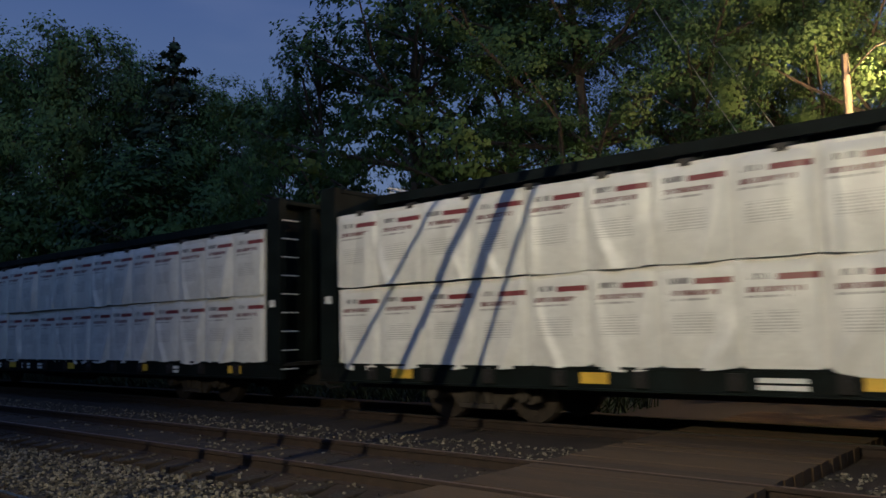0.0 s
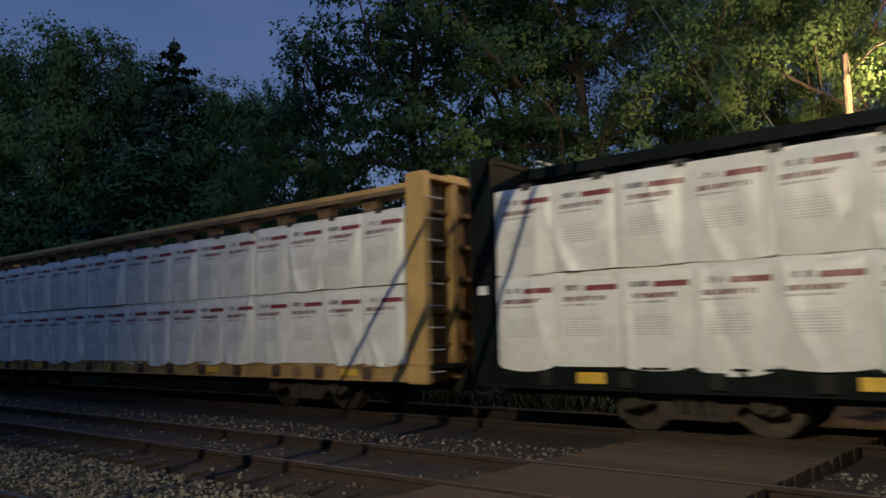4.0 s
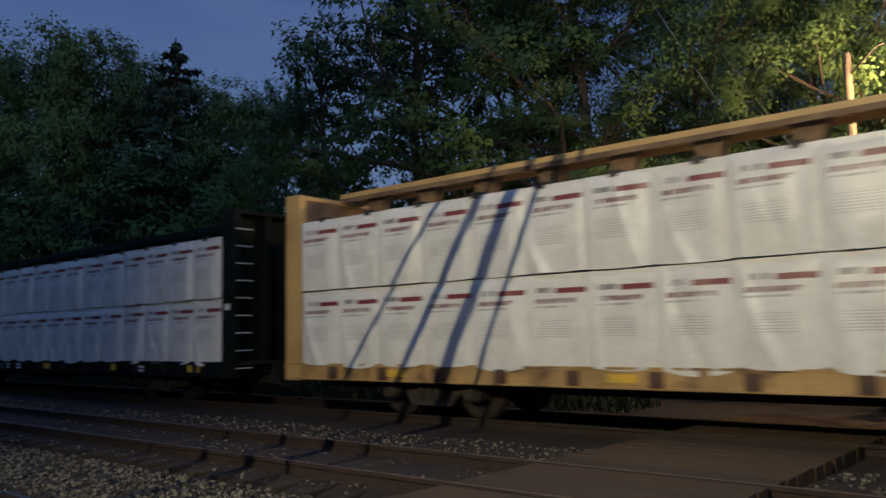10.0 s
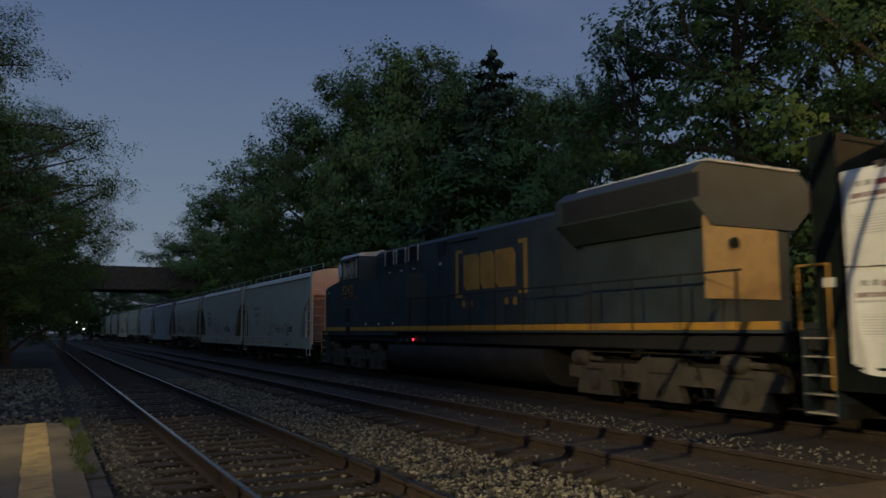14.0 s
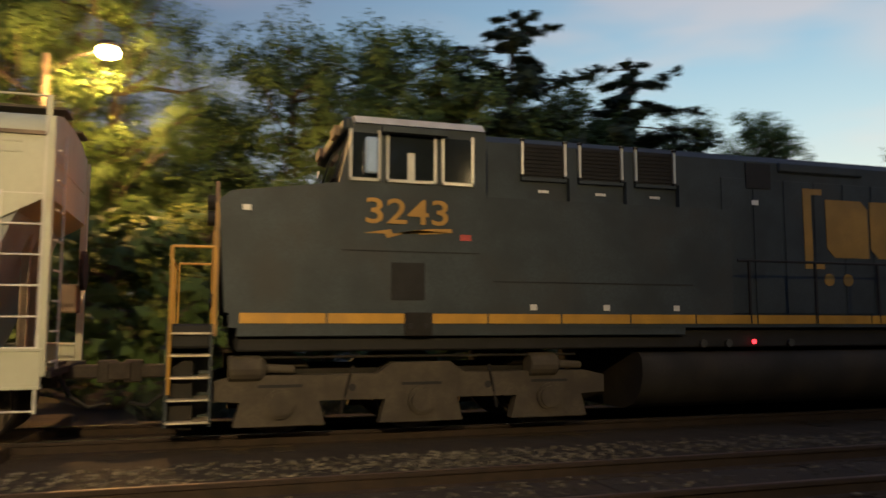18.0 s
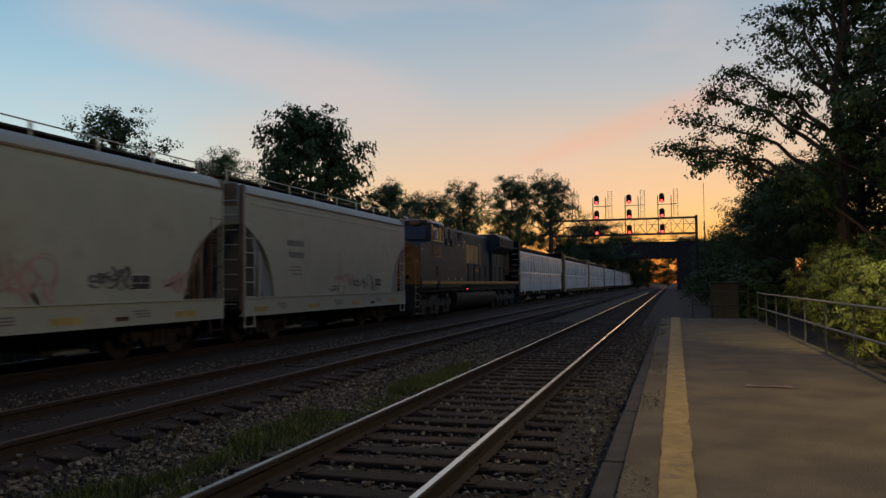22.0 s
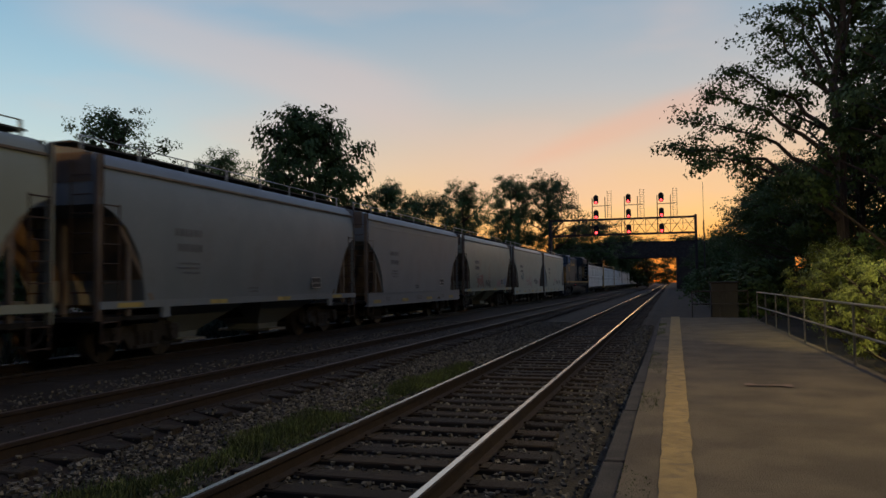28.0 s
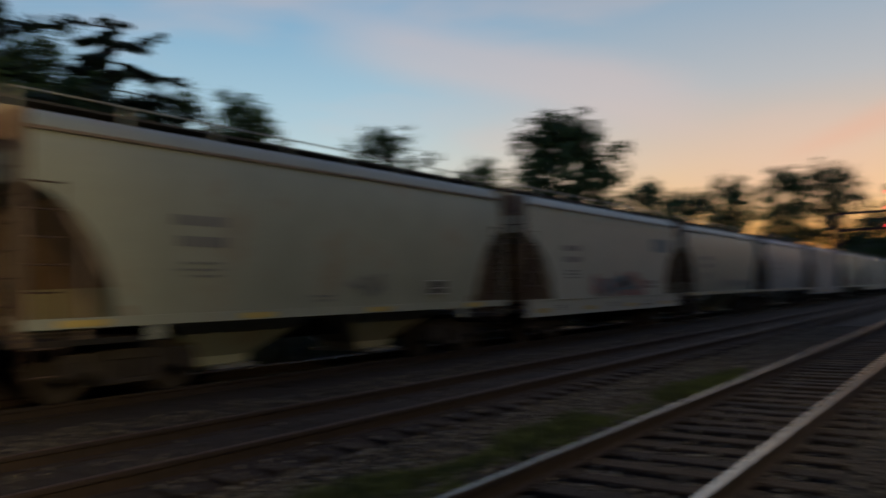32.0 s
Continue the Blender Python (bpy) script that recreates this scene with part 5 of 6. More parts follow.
def centerbeam(y0, paint, yellow, seed):
    r = random.Random(seed)
    car = empty("lumber_car", Matrix.Translation((TX, y0, 0)))
    tagged(car, ("yellow" if yellow else "black") + " centre-beam flat car loaded with two tiers of white-wrapped lumber", "freight car", group="lumber cars of the train")
    a, b = 0.52, -LUMBER - 0.52
    for s in (1, -1):
        bm = bmesh.new()
        lo_ = 0.63 if yellow else 0.60
        prism(bm, [(s * q, z) for q, z in ((1.30, lo_), (1.46, lo_), (1.46, lo_ + 0.03), (1.44, lo_ + 0.035), (1.44, 0.90), (1.46, 0.905), (1.46, 0.94), (1.30, 0.94), (1.30, 0.905), (1.36, 0.90), (1.36, lo_ + 0.035), (1.30, lo_ + 0.03))], b, a, "y")
        part("side_sill", bm, M_SILL_Y if yellow else paint, car)
    boxes("deck", [(-1.36, 1.36, b, a, 0.86, 0.93)], M_UNDER, car)
    boxes("center_sill", [(-0.35, 0.35, b, a, 0.42, 0.86)], M_UNDER, car)
    bm = bmesh.new()
    rod(bm, (0.75, -8.5, 0.55), (0.75, -10.0, 0.55), 0.2, n=14)
    part("air_tank", bm, M_UNDER, car)
    boxes("brake_cylinder", [(0.5, 0.9, -11.2, -10.6, 0.4, 0.72)], M_UNDER, car, bev=0.04)
    for i in range(16):
        y = -0.9 - i * (LUMBER - 1.8) / 15
        part("winch_pocket", POCKET_RUST if yellow else POCKET, None, car, at=(1.445, y, 0.0))
    if not yellow:
        for i in range(6):
            boxes("reflector", [(1.462, 1.467, -1.2 - 3.7 * i, -0.75 - 3.7 * i, 0.70, 0.86)], M_REFLECT, car, "yellow reflective sheet")
        for y, w in ((-3.1, 0.22), (-9.9, 0.5), (-10.9, 0.55), (-12.9, 0.6)):
            boxes("data_plate", [(1.462, 1.467, y - w, y, 0.68, 0.74), (1.462, 1.467, y - w, y, 0.77, 0.83)], M_WHITEPAINT, car, "white stencil lines")
    else:
        for i in range(5):
            boxes("reflector", [(1.462, 1.467, -1.6 - 4.3 * i, -1.15 - 4.3 * i, 0.72, 0.84)], M_REFLECT, car, "yellow reflective sheet")
    # bulkheads: plate with ribs on the outside and a stepped side post
    for s, y in ((1, 0.10), (-1, -LUMBER - 0.10)):
        bm = bmesh.new()
        box(bm, -1.38, 1.38, y, y + s * 0.06, 0.6, 4.25)
        bevel(bm, 0.012)
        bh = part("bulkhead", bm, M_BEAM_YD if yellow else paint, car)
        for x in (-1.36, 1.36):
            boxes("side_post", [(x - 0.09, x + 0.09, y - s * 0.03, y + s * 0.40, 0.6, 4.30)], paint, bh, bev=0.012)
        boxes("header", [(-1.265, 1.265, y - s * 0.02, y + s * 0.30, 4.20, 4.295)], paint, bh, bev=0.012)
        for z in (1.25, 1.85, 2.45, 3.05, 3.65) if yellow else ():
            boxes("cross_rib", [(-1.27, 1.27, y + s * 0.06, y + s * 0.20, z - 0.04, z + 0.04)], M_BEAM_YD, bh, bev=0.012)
        for x in (-0.42, 0.42):
            boxes("upright_rib", [(x - 0.09, x + 0.09, y + s * 0.06, y + s * 0.28, 0.65, 4.20)], M_SILL_Y if yellow else paint, bh, bev=0.012)
        for i in range(9):
            part("rung", RUNG, None, bh, "white-worn ladder rung" if yellow else "", at=(1.19, y + s * 0.42, 0.8 + 0.38 * i))
        if not yellow:
            boxes("post_stencil", [(1.452, 1.456, y + s * 0.08, y + s * 0.26, 2.06, 2.20)], M_WHITEPAINT, bh, "white stencilled mark")
        coupler(car, y + s * 0.30, s)
        if not yellow:
            for i in range(3):
                rods("handrail", [((-1.3, y + s * 0.1, 4.33 + 0.09 * i), (-0.2, y + s * 0.1, 4.33 + 0.09 * i), 0.02)], M_WHITEPAINT, bh, n=6)
    bm = bmesh.new()
    up = 0.21 if yellow else 0.03
    prism(bm, [(-0.28, 4.05 + up), (-0.25, 4.05 + up), (-0.25, 4.14 + up), (0.25, 4.14 + up), (0.25, 4.05 + up), (0.28, 4.05 + up), (0.28, 4.23 + up), (-0.28, 4.23 + up)], b + 0.4, a - 0.4, "y")
    part("top_chord", bm, paint, car, "rusty top chord of the centre beam" if yellow else "")
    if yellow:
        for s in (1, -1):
            boxes("chord_flange", [(s * 0.283, s * 0.30, b + 0.45, a - 0.45, 4.04 + up, 4.13 + up)], M_BEAM_YD, car, "darker brown lower flange of the chord")
    post = bmesh.new()
    box(post, -0.11, 0.11, -0.09, 0.09, 0.93, 4.14 + up)
    prism(post, [(-0.28, 4.14 + up), (0.28, 4.14 + up), (0.10, 3.72), (-0.10, 3.72)], -0.10, 0.10)
    # on yellow cars the shade below the chord is painted into the posts
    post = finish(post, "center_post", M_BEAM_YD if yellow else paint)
    for i in range(15):
        part("center_post", post, None, car, at=(0, -0.75 - i * (LUMBER - 1.5) / 14, 0))
    L = LUMBER / 5
    for tier, z, kinds in ((0, 0.955, PACKS_LOW), (1, 2.345, PACKS_TOP)):
        for i in range(5):
            off = r.uniform(-0.02, 0.03)
            part("lumber_pack", kinds[r.randrange(5)], None, car, at=(1.45 + off, -L * i, z + r.uniform(-0.01, 0.012)))
        boxes("far_lumber", [(-1.42, -0.24, -LUMBER, 0, z, z + 1.36)], M_FARWRAP, car, "white-wrapped lumber on the far side", bev=0.02)
    for i in range(17):
        y = -0.6 - i * (LUMBER - 1.2) / 16
        part("edge_guard", GUARD, None, car, at=(1.44, y, 3.715))
    for y in (-3.0, -LUMBER + 3.0):
        truck(car, y)
    CARS.append((car, y0))
    return car


bm = bmesh.new()
rod(bm, (-0.21, 0, 0), (0.21, 0, 0), 0.013, n=6)
RUNG = finish(bm, "rung", M_WHITEPAINT)
bm = bmesh.new()
box(bm, -0.02, 0.055, -0.10, 0.10, 0.66, 0.88)
disc_x(bm, 0.05, 0.085, 0, 0.77, 0.06, 10)
POCKET = finish(bm, "winch_pocket", M_UNDER)
POCKET_RUST = POCKET.copy()
POCKET_RUST.materials.clear()
POCKET_RUST.materials.append(M_RUST)
bm = bmesh.new()
box(bm, -0.22, 0.02, -0.10, 0.10, -0.01, 0.035)
box(bm, -0.01, 0.025, -0.07, 0.07, -0.06, 0.03)
box(bm, -0.9, 0.0, -0.02, 0.02, 0.03, 0.045)
GUARD = finish(bm, "edge_guard", M_DARKSTEEL)

for i, (y0, yellow) in enumerate(((56.8, True), (33.6, False), (10.35, False), (-12.98, False), (-36.07, True), (-59.50, True), (-83.35, False))):
    centerbeam(y0, M_BEAM_Y if yellow else M_BEAM_K, yellow, 60 + i)


# ---- covered hoppers ----
HLEN = 11.75


def hopper_body(sill):
    """Body shell: straight sides, arched roof, ends sloping in below."""
    w = 1.50
    bm = bmesh.new()
    st = []
    ends = (0.0, 0.15, 0.33, 0.52, 0.7, 0.88, 1.05, 1.15, 1.28, 1.36, 1.42, 1.55, 1.8)
    stations = [-q for q in ends] + [-HLEN / 2] + [q - HLEN for q in reversed(ends)]
    for y in stations:
        d = min(-y, HLEN + y)
        if sill:
            zb = np.interp(d, (0.0, 0.15, 0.52, 0.88, 1.15, 1.36, 1.48), (2.95, 2.86, 2.66, 2.42, 2.14, 1.72, 1.10))
        else:
            zb = np.interp(d, (0.0, 0.33, 0.70, 1.05, 1.20, 1.36), (2.98, 2.84, 2.58, 2.12, 1.70, 1.10))
        st.append((y, float(zb)))
    rings = []
    for y, zb in st:
        if sill:
            cur = [(w, zb), (w, max(zb, min(3.3, zb + (3.72 - zb) * 0.5))), (w, 3.45 if zb < 3.4 else zb + 0.02), (w, 3.68), (w - 0.09, 3.85), (w - 0.30, 3.98), (w - 0.75, 4.08), (0.0, 4.11)]
        else:
            # rounded sides: fullest at mid height, drawn in below and above
            zs = [zb + (3.45 - zb) * q for q in (0, 0.2, 0.4, 0.6, 0.8, 1.0)] + [3.68, 3.85, 3.98]
            cur = [(float(np.interp(z, (1.0, 1.3, 1.7, 2.2, 2.8, 3.2, 3.45, 3.68, 3.85, 3.98), (1.40, 1.44, 1.48, 1.50, 1.495, 1.475, 1.445, 1.39, 1.30, 1.13))), z) for z in zs] + [(0.72, 4.07), (0.0, 4.11)]
        ring = [(x, y, z) for x, z in cur] + [(-x, y, z) for x, z in cur[-2::-1]]
        rings.append(ring)
    loft(bm, rings)
    me = finish(bm, "hopper_shell", [M_HOP_WHITE], smooth=True)
    me.set_sharp_from_angle(angle=radians(40))
    return me


def scribble(parent, y0, z0, w, h, seed, mat, thick=0.035, strokes=3, x=1.506):
    """A sprayed tag: looping ribbons on the side sheet."""
    r = random.Random(seed)
    bm = bmesh.new()
    for k in range(strokes):
        pts = []
        y, z = r.uniform(0, w * 0.3), r.uniform(0, h)
        ph, fq = r.uniform(0, 6), r.uniform(2.0, 4.5)
        for i in range(70):
            u = i / 69
            pts.append((y0 - (0.05 + u * 0.9) * w - 0.22 * h * math.sin(fq * 9 * u + ph), z0 + h * (0.5 + 0.45 * math.sin(fq * 6.1 * u + ph * 2) * (0.6 + 0.4 * math.sin(5 * u + k)))))
        prev = None
        for i in range(69):
            (ya, za), (yb, zb) = pts[i], pts[i + 1]
            dy, dz = yb - ya, zb - za
            q = math.hypot(dy, dz) or 1
            t = thick * 1.05 * (0.6 + 0.4 * math.sin(i * 0.3 + ph))
            ny, nz = -dz / q * t / 2, dy / q * t / 2
            row = [bm.verts.new((x + k * 0.001, ya + ny, za + nz)), bm.verts.new((x + k * 0.001, ya - ny, za - nz))]
            if prev:
                bm.faces.new((prev[0], prev[1], row[1], row[0]))
            prev = row
    return part("sprayed_tag", bm, mat, parent, "sprayed graffiti tag")


SHELL_SILL, SHELL_OPEN = hopper_body(True), hopper_body(False)


def hopper(k, y0, paint, sill, label, tags=()):
    car = tagged(empty("covered_hopper", Matrix.Translation((TX, y0, 0))), label, "freight car", group="covered hoppers of the train")
    me = (SHELL_SILL if sill else SHELL_OPEN).copy()
    me.materials.clear()
    me.materials.append(paint)
    part("hopper_shell", me, None, car)
    # slope sheets under the ends, rusty; the first car's has shade painted in grey
    for s, y in ((1, 0.0), (-1, -HLEN)):
        bm = bmesh.new()
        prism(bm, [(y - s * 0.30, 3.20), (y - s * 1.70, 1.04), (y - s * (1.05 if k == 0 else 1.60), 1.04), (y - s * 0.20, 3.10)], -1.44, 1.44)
        part("slope_sheet", bm, M_HOP_BLUE if k == 0 else M_HOP_END, car, "slope sheet with its shade painted in as grey" if k == 0 else "rust-brown slope sheet")
        # end plate and corner posts: shade of the -y end put into the colour
        boxes("end_plate", [(-1.30, 1.30, y - s * 0.03, y + s * 0.012, 3.40, 3.95)], paint if s > 0 else M_HOP_END, car)
        boxes("end_platform", [(-1.42, 1.42, y - s * 1.9, y + s * 0.10, 0.82, 0.90)], M_UNDER, car)
        for x in (1.43, -1.43):
            boxes("corner_post", [(x - 0.05, x + 0.05, y - s * 0.06, y + s * 0.04, 0.84, 3.9)], paint if s > 0 else M_HOP_END, car, bev=0.008)
            boxes("brace_post", [(x - 0.04, x + 0.04, y - s * 0.86, y - s * 0.78, 0.9, 2.3)], paint if k == 0 else M_HOP_END, car)
        boxes("end_post", [(-0.3, -0.2, y - s * 0.5, y - s * 0.4, 0.9, 3.2)], M_HOP_END, car)
        boxes("end_post", [(0.2, 0.3, y - s * 0.5, y - s * 0.4, 0.9, 3.2)], M_HOP_END, car)
        steel = M_LADDER if k == 0 else M_RUST
        stile = rods("ladder_stile", [((1.49, y - s * 0.50, 0.42), (1.49, y - s * 0.50, 3.0), 0.018)], steel, car, n=6)
        rods("ladder_stile", [((1.49, y - s * 0.05, 0.42), (1.49, y - s * 0.05, 3.9), 0.018)], steel, car, n=6)
        for i in range(8):
            rods("rung", [((1.49, y - s * 0.05, 0.45 + 0.36 * i), (1.49, y - s * 0.50, 0.45 + 0.36 * i), 0.013)], steel, stile, n=6)
        stile = rods("end_ladder_stile", [((0.9, y + s * 0.07, 0.9), (0.9, y + s * 0.07, 3.8), 0.014)], steel, car, n=6)
        for i in range(8):
            rods("rung", [((1.35, y + s * 0.07, 1.0 + 0.36 * i), (0.9, y + s * 0.07, 1.0 + 0.36 * i), 0.013)], steel, stile, n=6)
        coupler(car, y + s * 0.02, s)
    bm = bmesh.new()
    rod(bm, (-0.55, 0.10, 2.2), (-0.55, 0.16, 2.2), 0.28, n=18)
    part("brake_wheel", bm, M_UNDER, car)
    boxes("brake_box", [(-0.75, -0.35, -0.12, 0.08, 1.6, 2.0)], M_HOP_END, car, bev=0.02)
    # side sills
    for s in (1, -1):
        bm = bmesh.new()
        if sill:
            prism(bm, [(s * q, z) for q, z in ((1.36, 0.70), (1.52, 0.70), (1.52, 0.73), (1.515, 0.735), (1.515, 1.13), (1.54, 1.135), (1.54, 1.165), (1.36, 1.165), (1.36, 1.135), (1.44, 1.13), (1.44, 0.735), (1.36, 0.75))], -HLEN, 0.0, "y")
        else:
            box(bm, s * 1.44, s * 1.515, -HLEN - 0.02, 0.02, 1.05, 1.19)
            for yy in (-1.9, -HLEN + 1.9):
                boxes("bolster_end", [(s * 1.44, s * 1.51, yy - 0.12, yy + 0.12, 0.84, 1.05)], paint, car)
        part("side_sill", bm, paint, car)
    boxes("center_sill", [(-0.3, 0.3, -HLEN, 0, 0.62, 0.95)], M_UNDER, car)
    # outlet chutes
    for yc in (-3.9, -7.85):
        bm = bmesh.new()
        top, bot = [(yc - 1.75, 1.05), (yc + 1.75, 1.05)], 0.30
        zt = 1.04 if sill else 1.16
        rings = [[(-1.3, yc - 1.75, zt), (1.3, yc - 1.75, zt), (1.3, yc + 1.75, zt), (-1.3, yc + 1.75, zt)], [(-0.5, yc - 0.55, 0.42), (0.5, yc - 0.55, 0.42), (0.5, yc + 0.55, 0.42), (-0.5, yc + 0.55, 0.42)], [(-0.5, yc - 0.5, 0.26), (0.5, yc - 0.5, 0.26), (0.5, yc + 0.5, 0.26), (-0.5, yc + 0.5, 0.26)]]
        loft(bm, rings)
        ch = part("outlet_chute", bm, paint if not sill else M_UNDER, car)
        boxes("gate", [(-0.8, 0.8, yc - 0.45, yc + 0.45, 0.22, 0.28)], M_STEEL, ch)
    # roof: hatch trough, walkway and rails
    bm = bmesh.new()
    box(bm, -0.32, 0.32, -HLEN + 0.5, -0.5, 4.08, 4.25)
    bevel(bm, 0.03)
    part("hatch_cover", bm, M_HOP_END, car, "grimy trough hatch along the roof")
    for x in (0.62, -0.62):
        boxes("running_board", [(x - 0.26, x + 0.26, -HLEN - 0.05, 0.05, 4.14, 4.175)], M_DARKSTEEL, car)
    for x in (0.92, -0.92):
        rods("roof_rail", [((x, -0.1, 4.30), (x, -HLEN + 0.1, 4.30), 0.014)], paint, car, n=6)
        for i in range(8):
            boxes("rail_post", [(x - 0.008, x + 0.012, -0.14 - (HLEN - 0.28) * i / 7 - 0.035, -0.14 - (HLEN - 0.28) * i / 7 + 0.035, 3.98, 4.31)], paint, car)
    if k % 3 == 0 and sill:
        for z in (3.46, 3.58, 3.70):
            boxes("roof_rib", [(1.485, 1.512, -HLEN + 0.3, -0.3, z - 0.012, z + 0.012)], paint, car)
    # the shadow line below the eave is painted as this dark rail
    for s in (1, -1):
        xe = 1.535 if sill else 1.44
        boxes("eave", [(min(s * (xe - 0.065), s * xe), max(s * (xe - 0.065), s * xe), -HLEN + 0.06, -0.06, 3.665, 3.71)], M_HOP_END, car, "eave rail, coloured dark for the shadow under it")
    # stencils as bars
    r = random.Random(k)
    for y, z, w, h in ((-8.6, 2.60, 1.0, 0.16), (-8.6, 2.28, 0.9, 0.16), (-8.7, 1.95, 0.7, 0.04), (-8.7, 1.85, 0.8, 0.04), (-8.7, 1.75, 0.6, 0.04), (-6.2, 1.40, 0.5, 0.04), (-6.2, 1.32, 0.45, 0.04)):
        nb = max(2, int(w / (h * 0.9)))
        for i in range(nb):
            if h < 0.1 and i % 3 == 2:
                continue
            boxes("stencil_bar", [(1.502, 1.506, y - w * i / nb - w / nb * 0.72, y - w * i / nb, z - h / 2, z + h / 2)], M_STENCIL, car)
    bm = bmesh.new()
    box(bm, 1.502, 1.506, -3.17, -2.60, 1.38, 1.68)
    pl = part("info_plate", bm, M_WHITEPAINT, car, "black data panel with a white border")
    for ya, yb, za, zb in ((-2.88, -2.615, 1.52, 1.665), (-3.155, -2.895, 1.52, 1.665), (-3.155, -2.615, 1.395, 1.508)):
        boxes("panel_field", [(1.506, 1.509, ya, yb, za, zb)], M_BLACKPAINT, pl)
    for yy in (-0.9, -4.3, -7.4, -10.4):
        boxes("reflector", [(1.517, 1.521, yy - 0.9, yy - 0.2, 0.80 if sill else 1.07, 0.92 if sill else 1.16)], M_FADEYEL, car, "faded yellow reflective strip")
    if sill:
        for y, w in ((-2.6, 0.55), (-5.9, 0.7), (-9.6, 0.5)):
            for i in range(3):
                boxes("sill_stencil", [(1.516, 1.519, y - w * (1 - 0.12 * i), y, 0.96 - 0.055 * i, 0.985 - 0.055 * i)], M_STENCIL, car)
        boxes("routing_plate", [(1.516, 1.524, -3.6, -3.25, 0.80, 0.88)], M_RUST, car)
    for a in tags:
        scribble(car, *a)
    for y in (-1.75, -HLEN + 1.75):
        truck(car, y)
    CARS.append((car, y0))
    return car


M_LADDER = material("pale_ladder_paint", (0.50, 0.50, 0.46), 0.55, var=0.15, bump=0.05)
M_STENCIL = material("grey_stencil", (0.15, 0.15, 0.155), 0.6, var=0.25, bump=0.0)
M_FADEYEL = material("faded_yellow_strip", (0.45, 0.33, 0.09), 0.5, var=0.3, scale=4, bump=0.0, stain=(0.3, 0.28, 0.24), stain_amount=0.6, stain_scale=3)
M_DARKTAG = material("dark_grey_spray", (0.095, 0.095, 0.09), 0.6, var=0.3, scale=6, bump=0.0)
M_REDTAG = material("faded_red_spray", (0.29, 0.14, 0.115), 0.6, var=0.3, scale=5, bump=0.0)
M_BLUETAG = material("faded_blue_spray", (0.14, 0.21, 0.29), 0.6, var=0.3, scale=5, bump=0.0)
M_PINKTAG = material("pink_spray", (0.38, 0.25, 0.23), 0.6, var=0.2, bump=0.0)
M_TEALTAG = material("teal_spray", (0.10, 0.17, 0.19), 0.6, var=0.2, bump=0.0)
HOPPERS = [
    (M_HOP_WHITE, True, "pale grey covered hopper with black scribbled tags", ((-2.9, 1.20, 2.6, 0.62, 1, M_DARKTAG, 0.05, 3), (-5.6, 1.12, 1.4, 0.35, 2, M_DARKTAG, 0.03, 2), (-5.0, 1.55, 1.6, 0.3, 3, M_PINKTAG, 0.10, 2))),
    (M_HOP_WHITE, True, "off-white covered hopper with pink and black graffiti", ((-1.4, 1.25, 0.8, 0.5, 4, M_PINKTAG, 0.07, 2), (-3.1, 1.35, 1.2, 0.5, 5, M_DARKTAG, 0.06, 3), (-5.0, 1.1, 2.4, 0.95, 6, M_PINKTAG, 0.09, 3), (-8.2, 1.6, 1.3, 0.6, 7, M_TEALTAG, 0.08, 3))),
    (M_HOP_TAN, False, "tan-grey covered hopper with red and blue tags", ((-1.6, 1.25, 0.8, 0.55, 8, M_BLUETAG, 0.16, 2), (-3.2, 1.2, 1.1, 0.55, 9, M_PINKTAG, 0.12, 3), (-5.9, 1.2, 1.3, 0.5, 10, M_DARKTAG, 0.09, 3), (-7.6, 1.2, 1.6, 0.75, 11, M_REDTAG, 0.12, 3))),
    (M_HOP_BLUE, True, "clean blue-grey covered hopper with a deep side sill", ()),
    (M_HOP_BLUE, False, "blue-grey covered hopper with sloping chutes", ()),
    (M_HOP_TAN, False, "dusty tan covered hopper with faint tags", ((-3.2, 1.3, 1.0, 0.45, 12, M_STENCIL, 0.07, 3), (-5.2, 1.3, 1.5, 0.45, 13, M_STENCIL, 0.07, 3))),
    (M_HOP_WHITE, True, "white covered hopper with large red and teal graffiti", ((-3.2, 1.02, 5.0, 0.85, 14, M_REDTAG, 0.42, 3), (-3.9, 1.10, 3.6, 0.72, 15, M_TEALTAG, 0.36, 4), (-4.0, 1.15, 3.4, 0.62, 16, M_BLUETAG, 0.06, 3))),
    (M_HOP_TAN, False, "dusty tan-grey covered hopper", ((-4.6, 1.35, 1.3, 0.5, 17, M_STENCIL, 0.05, 2),)),
    (M_HOP_TAN, False, "dusty tan covered hopper with a rusty end", ((-5.0, 1.3, 1.6, 0.55, 18, M_STENCIL, 0.05, 2),)),
    (M_HOP_GREY, True, "mid grey covered hopper", ()),
    (M_HOP_GREY, False, "mid grey covered hopper", ()),
    (M_HOP_BLUE, True, "blue-grey covered hopper with sloping chutes", ()),
]
for k, (paint, sill, label, tags) in enumerate(HOPPERS):
    car = hopper(k, -128.4 - 12.88 * k - (0.22 if k == 0 else 0.0), paint, sill, label, tags)
    if k == 6:
        # faded lettering, drawn as plain blocks
        for i in range(4):
            boxes("faded_letter_block", [(1.502, 1.506, -0.80 - 0.46 * i - 0.38, -0.80 - 0.46 * i, 2.68, 3.16)], M_TEALTAG, car, "faded dark lettering block")
# the head of the train, far off: more hoppers
for k in range(6):
    hopper(20 + k, 80.2 + 11.2 + 12.88 * k, (M_HOP_BLUE, M_HOP_GREY)[k % 2], k % 2 == 0, "dark covered hopper near the head of the train")

